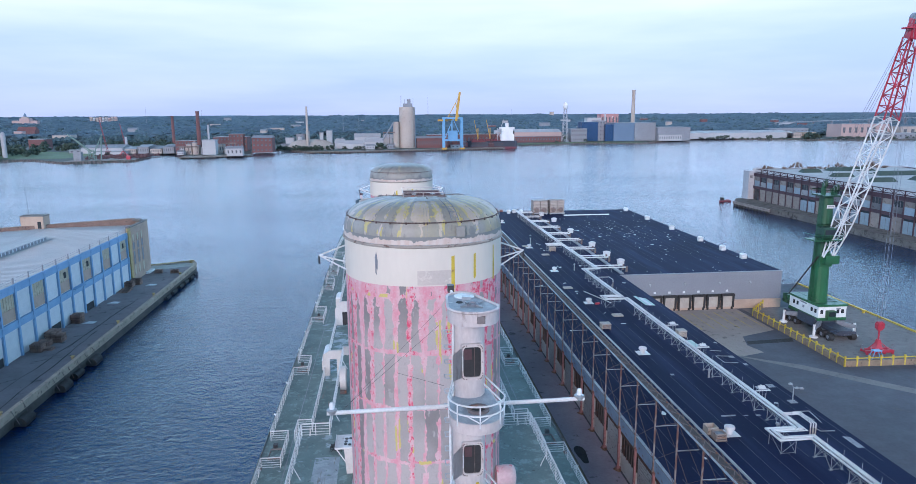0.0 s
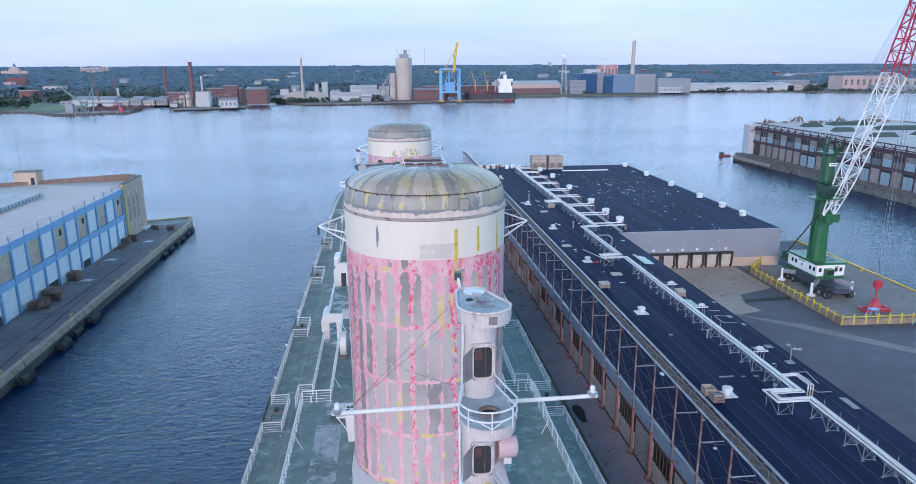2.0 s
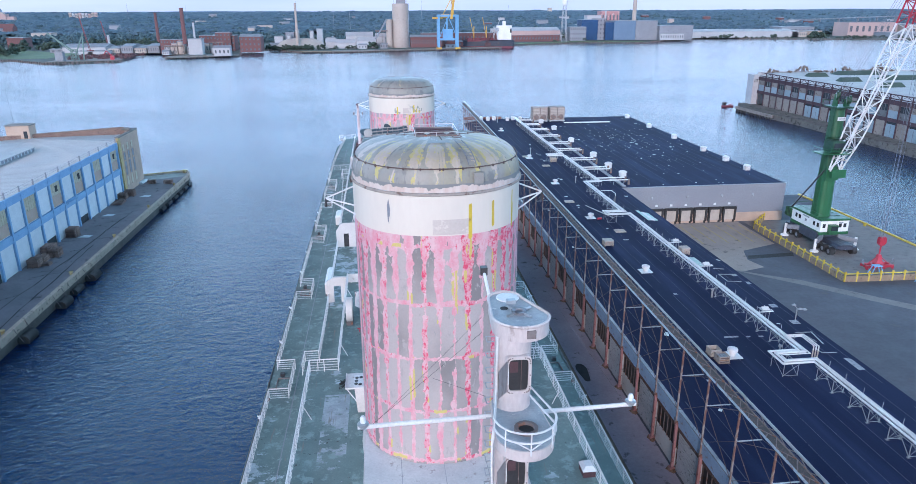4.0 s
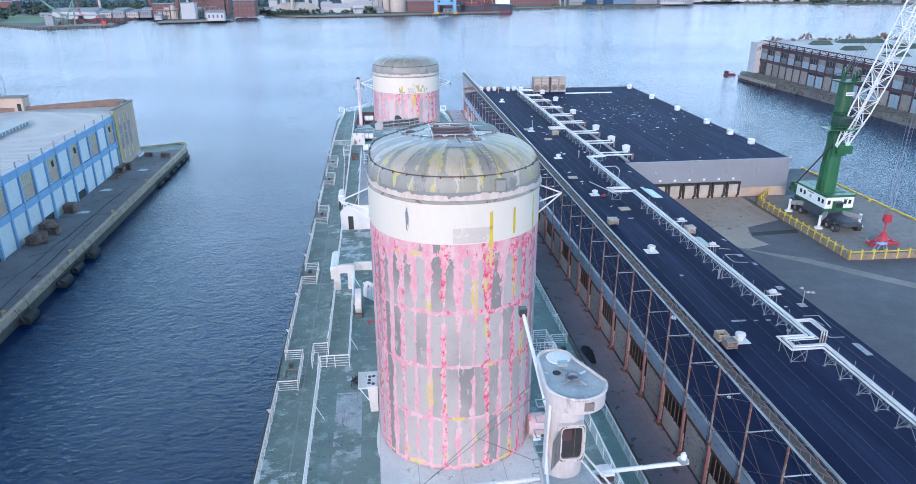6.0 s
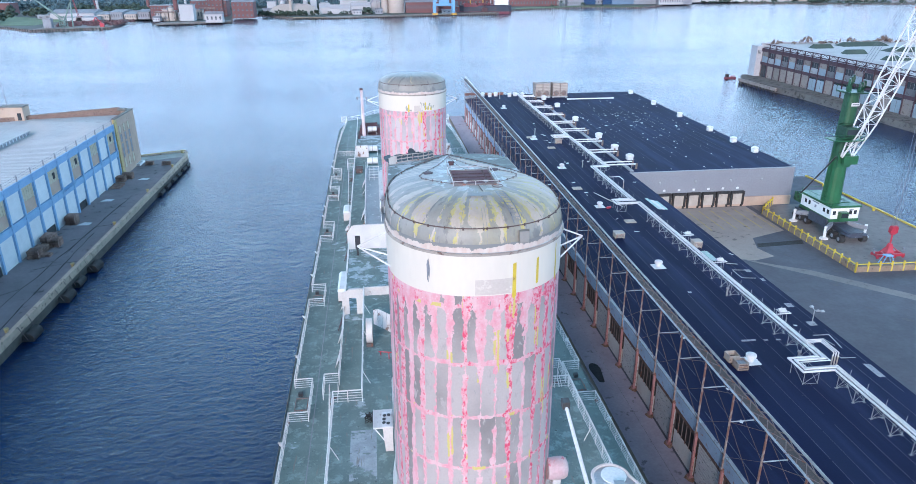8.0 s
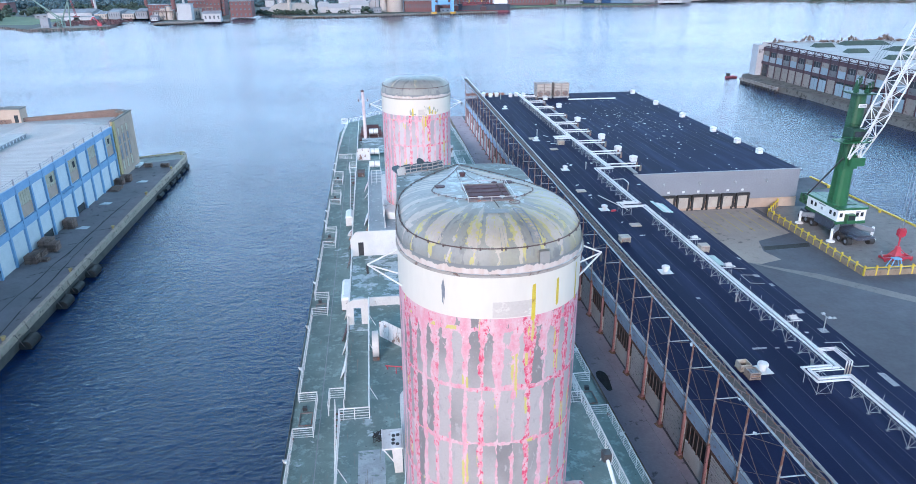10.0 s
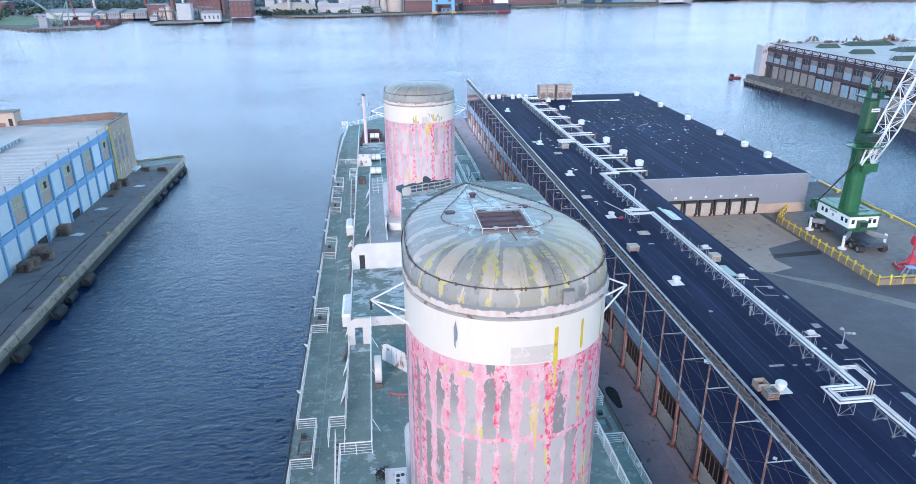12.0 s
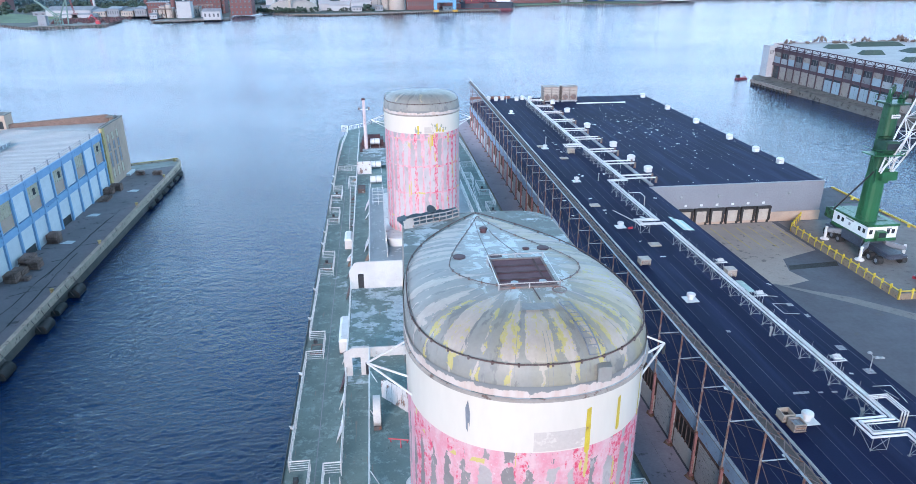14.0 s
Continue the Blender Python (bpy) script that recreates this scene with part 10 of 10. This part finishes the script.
    heap = G().loops([[(-108 + rx * math.cos(q) + 1.2 * math.sin(5 * q), 944 + ry * math.sin(q), z) for q in ring] for rx, ry, z in ((37, 17, 1.9), (33, 14, 6), (27, 9, 12), (18, 4, 15.5), (6, 1, 16.2))], False, True)
    solo("sand_mound", heap, SAND, "broad pale mound of bulk cargo behind bushes", "mound", "", True)
    for x0, x1, h, m in ((-150, -138, 17, WHITE_FAR), (-134, -122, 22, GREY_FAR), (-120, -116, 26, CONC_FAR), (-100, -95, 24, WHITE_FAR), (-90, -82, 27, WHITE_FAR), (-76, -68, 15, CONC_FAR)):
        block("plant_house", x0, x1, 990, 1005, h, m, "white plant house behind the heaps", rows=0)
    for x0, x1, y, h in ((-61, -34, 946, 9), (-32, -6, 950, 12), (-48, -10, 975, 18), (-76, -62, 960, 10), (-6, 8, 985, 16)):
        block("white_shed", x0, x1, y, y + 20, h, WHITE_FAR, "white gabled waterfront shed", rows=0, gable=5, roof=WHITE_FAR)
    s = thing("cement_silo", (29, 960, 2), "tall round concrete silo with head house", "silo")
    part("barrel", G().lathe(29.5, 962, [(11.3, 1.9), (11.3, 60), (10.8, 61)], 28), CONC_FAR, s, "", True)
    part("barrel", G().lathe(13.5, 958, [(4.6, 1.9), (4.6, 40)], 16), CONC_FAR, s, "", True)
    part("head_house", G().box(24, 37, 956, 968, 61, 66).box(30, 35, 959, 964, 66, 72), GREY_FAR, s)
    for x in (21, 26, 30, 34, 38):
        part("head_mast", G().rod((x, 960, 61), (x + rng.uniform(-1, 1), 960, 66 + rng.uniform(2, 12)), 0.35, 4), STEEL_GREY, s)
    part("pipe", G().rod((40.6, 953, 2), (40.6, 953, 61), 0.5, 5), GREY_FAR, s)
    part("conveyor", G().rod((10, 955, 40), (-6, 950, 14), 1.2, 4), GREY_FAR, s)
    block("brick_shed", 43, 88, 955, 975, 16, BRICK_FAR, "long low brick shed", rows=1, cols=14, gable=3)
    block("brick_shed", 60, 170, 985, 1005, 20, BRICK_FAR, "long brick shed behind the wharf", rows=1, cols=20)
    w = thing("far_wharf", (50, 905, 0), "long pale concrete wharf on piles", "wharf")
    part("deck", G().prism([(-63, 872), (166, 932), (166, 946), (-63, 886)], 1.3, 2.6), QUAY, w)
    part("jetty", G().prism([(-104, 880), (-63, 874), (-63, 877), (-104, 883)], 1.2, 2.2), WOOD, w)
    pm = G().rod((0, 0, -2), (0, 0, 1.3), 0.7, 6).mesh("pile", RUST_GREY)
    for i in range(70):
        u = i / 69
        piece("pile", pm, w, (-62 + 228 * u, 872.4 + 60 * u, 0))
    # gantry crane
    q = thing("gantry_crane", (90, 890, 2.6), "light blue ship-to-shore gantry crane with yellow boom", "crane")
    gy = 902
    for x in (78, 103):
        for y in (gy - 8, gy + 10):
            part("leg", G().box(x - 1.3, x + 1.3, y - 1.3, y + 1.3, 2.6, 46), PORT_BLUE, q)
        part("sill_beam", G().box(x - 1, x + 1, gy - 9, gy + 11, 5, 7), PORT_BLUE, q)
        part("bogie", G().box(x - 3.5, x + 3.5, gy - 10, gy - 7, 2.6, 5), PORT_YELLOW, q)
        part("side_brace", G().rod((x, gy - 8, 12), (x, gy + 10, 44), 0.5, 4), PORT_BLUE, q)
    for y in (gy - 8, gy + 10):
        part("portal_beam", G().box(77, 104, y - 0.8, y + 0.8, 14, 16), PORT_BLUE, q)
        part("portal_beam", G().box(77, 104, y - 0.8, y + 0.8, 44, 46.5), PORT_BLUE, q)
    part("cross_brace", G().rod((78, gy - 8, 16), (90.5, gy - 8, 44), 0.6, 4), PORT_BLUE, q)
    part("cross_brace", G().rod((103, gy - 8, 16), (90.5, gy - 8, 44), 0.6, 4), PORT_BLUE, q)
    part("mid_leg", G().box(89.6, 91.4, gy + 9, gy + 11, 16, 46), PORT_BLUE, q)
    part("raised_boom", G().loops([[(93 + dx, gy - 10 + dy, 41), (96 + dx, gy - 10 + dy, 41), (96 + dx, gy - 6 + dy, 41), (93 + dx, gy - 6 + dy, 41)] if k == 0 else [(98, gy - 12, 80), (101, gy - 12, 80), (101, gy - 10, 80), (98, gy - 10, 80)] for k, dx, dy in ((0, 0, 0), (1, 0, 0))], True, True), PORT_YELLOW, q, "raised yellow boom")
    part("a_frame", G().rod((84, gy, 46), (95, gy, 66), 0.7, 4).rod((100, gy + 8, 46), (95, gy, 66), 0.6, 4).rod((95, gy, 66), (99, gy - 11, 76), 0.25, 4), PORT_YELLOW, q)
    part("machinery", G().box(82, 92, gy - 4, gy + 4, 42, 47), PORT_YELLOW, q)
    part("back_reach", G().box(70, 84, gy - 2, gy + 2, 41, 43.4), PORT_YELLOW, q)
    part("gantry_house", G().box(84, 97, gy - 4, gy + 4, 16, 28), PORT_BLUE, q)
    # bulk carrier
    s = thing("bulk_carrier", (160, 960, 0), "black and dark red bulk carrier with white bridge", "ship")
    out = [(118, 966), (124, 960), (170, 953), (188, 953), (192, 958), (188, 966), (170, 970), (124, 972)]
    part("hull", G().loops([[(x, y, -1) for x, y in out], [(x, y, 8.2 if 135 < x < 175 else 9.6) for x, y in out], [(x + (x - 155) * 0.01, y, 9.5 if 135 < x < 175 else 11) for x, y in out]], True, True), NAVY_HULL, s)
    part("boot_top", G().prism([(x * 1.0 + (x - 155) * 0.004, y + (y - 961) * 0.02) for x, y in out], -1, 2.8), HULL_RED, s)
    part("deck_line", G().box(124, 168, 957, 968, 9.4, 11.8), HULL_RED, s)
    part("bridge", G().box(168, 187, 954, 966, 11.6, 21).box(169, 185, 954.5, 965, 21, 28).box(166, 188, 956, 963, 28, 31).box(175, 179, 957, 962, 31, 37), SHIP_WHITE, s)
    part("funnel", G().box(184, 188, 958, 963, 12, 26), BLACK, s)
    for z in (14, 17, 20, 24):
        part("bridge_window", G().box(168.5, 185.5, 954.9, 955.0, z, z + 1.0), GLASS_DARK, s)
    for x in (128, 138, 148, 158):
        part("hatch", G().box(x - 4, x + 4, 957, 968, 12, 14), HULL_RED, s)
    for x, tx in ((134, 128), (152, 146), (163, 172)):
        part("cargo_mast", G().rod((x, 962, 12), (x, 962, 30), 0.7, 6).rod((x, 962, 16), (tx, 960, 42), 0.45, 5), PORT_YELLOW if x < 160 else WHITE_FAR, s)
    solo("wharf_crane", G().box(148, 156, 946, 950, 2.6, 8).rod((152, 948, 8), (160, 948, 22), 0.6, 5).rod((150, 948, 3), (152, 948, 20), 0.6, 5), RUST_RED, "dark red wharf loader", "crane")
    # warehouses, tower, blue works
    block("long_warehouse", 195, 301, 1120, 1170, 19, PINK_PALE, "long pinkish gabled warehouse", rows=0, gable=5, roof=WHITE_FAR)
    block("brick_range", 170, 300, 1108, 1118, 12, BRICK_FAR, "low brick range before the warehouse", rows=1, cols=26)
    t = lattice_mast("water_tower", 301, 1097, 2, 58, 4.5, 2.2, STEEL_PALE, "white water tower on lattice legs", "water tower", 6)
    part("tank", G().lathe(301, 1097, [(0.8, 57), (3.4, 58.5), (4.4, 61), (4.4, 66), (3.2, 68.2), (0.2, 69.5)], 16), SHIP_WHITE, t, "", True)
    block("grey_works", 318, 346, 1120, 1140, 24, GREY_FAR, "grey works with window rows", rows=3, cols=8)
    block("blue_works", 346, 375, 1150, 1180, 35, BLUE_FAR, "dark blue glazed works block", rows=0)
    block("blue_works", 387, 406, 1145, 1175, 31, BLUE_FAR, "dark blue glazed works wing", rows=0)
    block("grey_link", 373, 389, 1152, 1178, 37, GREY_FAR, "grey works block between glazed wings", rows=5, cols=3)
    block("slate_hall", 402, 440, 1143, 1190, 33, BLUEGREY_FAR, "slate blue clad hall", rows=0)
    block("grey_hall", 440, 478, 1141, 1190, 33, GREY_FAR, "plain grey clad industrial hall", rows=0)
    block("pink_plant", 396, 429, 1200, 1225, 49, PINK_FAR, "salmon pink plant building", rows=2, cols=5, roof=WHITE_FAR)
    block("pink_plant", 370, 396, 1200, 1220, 42, WHITE_FAR, "pale clad annex of the plant", rows=1, cols=5)
    for k in range(4):
        part("plant_duct", G().box(402 + k * 6, 405 + k * 6, 1199, 1200, 36, 50), WHITE_FAR, stack(453 + k * 0, 1190 + k * 3, 92 if k == 0 else 30, 4.2 if k == 0 else 0.6, 3.0 if k == 0 else 0.5, CONC_FAR, "tall tan concrete chimney" if k == 0 else "short vent stack")) if k == 0 else None
    block("grey_store", 478, 538, 1130, 1180, 25, GREY_FAR, "long grey clad store", rows=0)
    block("grey_store", 478, 520, 1124, 1130, 12, WHITE_FAR, "low white dock front", rows=1, cols=10)
    r = block("white_depot", 552, 772, 1195, 1290, 13, WHITE_FAR, "very long white depot with low roof", rows=0, gable=3, roof=WHITE_FAR)
    for x0, x1, y, h, m in ((760, 790, 1195, 11, CONC_FAR), (795, 815, 1190, 13, TAN), (800, 870, 1300, 17, GREY_FAR), (880, 980, 1210, 27, PINK_PALE), (900, 980, 1120, 11, GREY_FAR), (990, 1120, 1190, 22, CONC_FAR)):
        block("depot", x0, x1, y, y + 45, h, m, "low plain riverside depot", rows=1, cols=8)
    # scattered roofs among the woods
    for k in range(34):
        y = 1250 + 1900 * rng.random() ** 1.6
        x = rng.uniform(-0.74, 0.76) * (y + 60)
        h = rng.uniform(10, 17) + max(0, y - 1900) * 0.015
        wd = rng.uniform(10, 34)
        m = rng.choice([WHITE_FAR, CONC_FAR, BRICK_FAR, GREY_FAR, GREY_FAR, PINK_PALE])
        block("town_building", x, x + wd, y, y + rng.uniform(10, 25), h + 6, m, "distant low town building among trees", rows=0, gable=rng.choice([0, 3]))
    for x, y, wd, h in ((900, 3700, 18, 58), (-520, 1010, 22, 17)):
        block("far_block", x, x + wd, y, y + 25, h, rng.choice([CONC_FAR, PINK_PALE]) if y > 1500 else BRICK_FAR, "pale tower block on the skyline" if y > 1500 else "red roofed house by the bank", rows=0)
    solo("white_tank", G().lathe(-452, 812, [(2.6, 1.9), (2.6, 31), (0.2, 33)], 12), WHITE_FAR, "slim white tank on the bank", "tank", "", True)
    # domed hall on the far ridge, a brick church hall below it, terraces along the skyline
    cap = thing("domed_hall", (-1294, 2600, 10), "large pinkish hall with a cupola on the far ridge", "building")
    part("wing", G().box(-1338, -1252, 2600, 2618, 10, 34), PINK_PALE, cap)
    part("centre", G().box(-1310, -1276, 2596, 2620, 10, 42), PINK_PALE, cap)
    part("upper_block", G().box(-1303, -1284, 2598, 2614, 42, 48), CONC_FAR, cap)
    part("cupola", G().lathe(-1294, 2606, [(4.8, 48), (4.8, 52), (4.0, 55), (1.8, 58), (0.6, 62)], 12), BLUEGREY_FAR, cap, "", True)
    block("brick_hall", -778, -742, 1500, 1520, 19, BRICK_FAR, "red brick hall with a steep roof among trees", rows=1, cols=6, gable=9, roof=BRICK_FAR)
    for k in range(9):
        block("far_terrace", -1151 + k * 11.5, -1142 + k * 11.5, 2800, 2812, 41 + rng.uniform(0, 7), rng.choice([CONC_FAR, WHITE_FAR, PINK_PALE]), "pale terrace block on the skyline", rows=2, cols=3)
    # tanks, huts and pipe bridges of the riverside works
    for x, y, r0, h in ((-252, 850, 4.0, 12), (-243, 848, 3.2, 17), (-206, 858, 3.5, 9), (-66, 975, 3.0, 16), (-128, 985, 3.0, 19), (52, 985, 3.4, 14), (60, 985, 3.4, 14), (-318, 905, 3.0, 11)):
        tk = thing("works_tank", (x, y, 1.9), "upright pale steel tank of the riverside works", "tank", "works tanks")
        part("shell", G().lathe(x, y, [(r0, 1.9), (r0, h), (r0 * 0.6, h + 1.0), (0.1, h + 1.3)], 14), rng.choice([WHITE_FAR, CONC_FAR, STEEL_PALE]), tk, "", True)
        part("walk_ring", G().lathe(x, y, [(r0 + 0.25, h - 0.3), (r0 + 0.25, h + 0.6), (r0 + 0.15, h + 0.6)], 14, False), STEEL_GREY, tk)
    for x0, x1, y, h, m in ((-330, -316, 905, 7, WHITE_FAR), (-312, -290, 915, 9, CONC_FAR), (-288, -276, 900, 7, GREY_FAR), (-262, -254, 835, 6, WHITE_FAR), (-222, -212, 870, 13, CONC_FAR), (-210, -200, 880, 9, BRICK_FAR), (-152, -140, 955, 8, GREY_FAR), (-30, -18, 930, 7, WHITE_FAR), (0, 10, 935, 8, GREY_FAR), (92, 110, 940, 6, WHITE_FAR), (112, 128, 965, 9, BRICK_FAR), (-420, -396, 905, 6, GREY_FAR)):
        block("works_hut", x0, x1, y, y + 10, h, m, "small low hut of the riverside works", rows=1, cols=3, gable=rng.choice([0, 1.5, 2]))
    for x0, x1, y, z in ((-262, -238, 845, 11), (-214, -196, 868, 14), (-6, 12, 955, 24)):
        pb = thing("pipe_bridge", (x0, y, z), "rusty pipe bridge between works buildings", "pipe bridge", "pipe bridges")
        part("span", G().box(x0, x1, y - 0.8, y + 0.8, z, z + 1.6), RUST_GREY, pb)
        for x in (x0 + 1, (x0 + x1) / 2, x1 - 1):
            part("trestle", G().rod((x, y, 1.9), (x, y, z), 0.35, 5), RUST_GREY, pb)
    # small masts on the skyline
    for x, y, h in ((-840, 2500, 78), (-700, 2700, 70), (-270, 2400, 82), (160, 2600, 118), (520, 2800, 70), (-95, 1500, 52), (-60, 1480, 50)):
        solo("radio_mast", G().rod((x, y, 2), (x, y, h), 0.7, 4, 0.3), STEEL_GREY, "thin distant radio mast", "mast", group="far masts")
    # low bridge far to the east
    b = thing("road_bridge", (1400, 1900, 20), "long low dark road bridge on thin piers", "bridge")
    part("deck", G().loops([[(1150, 1906, z), (1150, 1894, z), (1150, 1894, z + 2.2), (1150, 1906, z + 2.2)] if k == 0 else [(1800, 1906, z), (1800, 1894, z), (1800, 1894, z + 2.2), (1800, 1906, z + 2.2)] for k, z in ((0, 18.5), (1, 37))], True, True), STEEL_GREY, b)
    for k in range(12):
        u = k / 11
        part("pier", G().box(1150 + 650 * u - 1.2, 1150 + 650 * u + 1.2, 1896, 1904, 1.9, 18.5 + 18.5 * u), STEEL_GREY, b)
    # riprap along the bank
    g = G()
    for i in range(len(SHORE) - 1):
        a, bb = Vector(SHORE[i]), Vector(SHORE[i + 1])
        if max(abs(a.x), abs(bb.x)) > 1200:
            continue
        n = int((bb - a).length / 3)
        for k in range(n):
            p = a + (bb - a) * (k + rng.random()) / max(1, n)
            s0 = rng.uniform(0.7, 1.8)
            g.loops([[(p.x + s0 * math.cos(t), p.y + s0 * math.sin(t), -0.2) for t in (0.3, 1.5, 3.0, 4.6)], [(p.x + s0 * 0.5 * math.cos(t), p.y + s0 * 0.5 * math.sin(t), rng.uniform(0.8, 2.6)) for t in (0.3, 1.5, 3.0, 4.6)]], False, True)
    tagged(solo("riprap", g, RUST_GREY, "dark boulders along the far waterline", "rocks"), kind="stuff")


NAVY_HULL = worn("dark_navy_hull", (0.020, 0.030, 0.055), (0.030, 0.036, 0.055), (0.10, 0.05, 0.045), 0.1, 0.4, (0.62, 0.7), 0.5)
SAGE_STEEL = worn("sage_green_steel", (0.16, 0.24, 0.21), (0.13, 0.20, 0.18), None, 0.1, 0.6, rough=0.7)
STEEL_PALE = worn("pale_tower_steel", (0.42, 0.42, 0.44), (0.36, 0.36, 0.38), None, 0.1, 0.6, rough=0.6)
PINK_PALE = worn("pale_pink_cladding", (0.42, 0.30, 0.28), (0.37, 0.27, 0.26), None, 0.04, 0.3, rough=0.7)
far_bank()
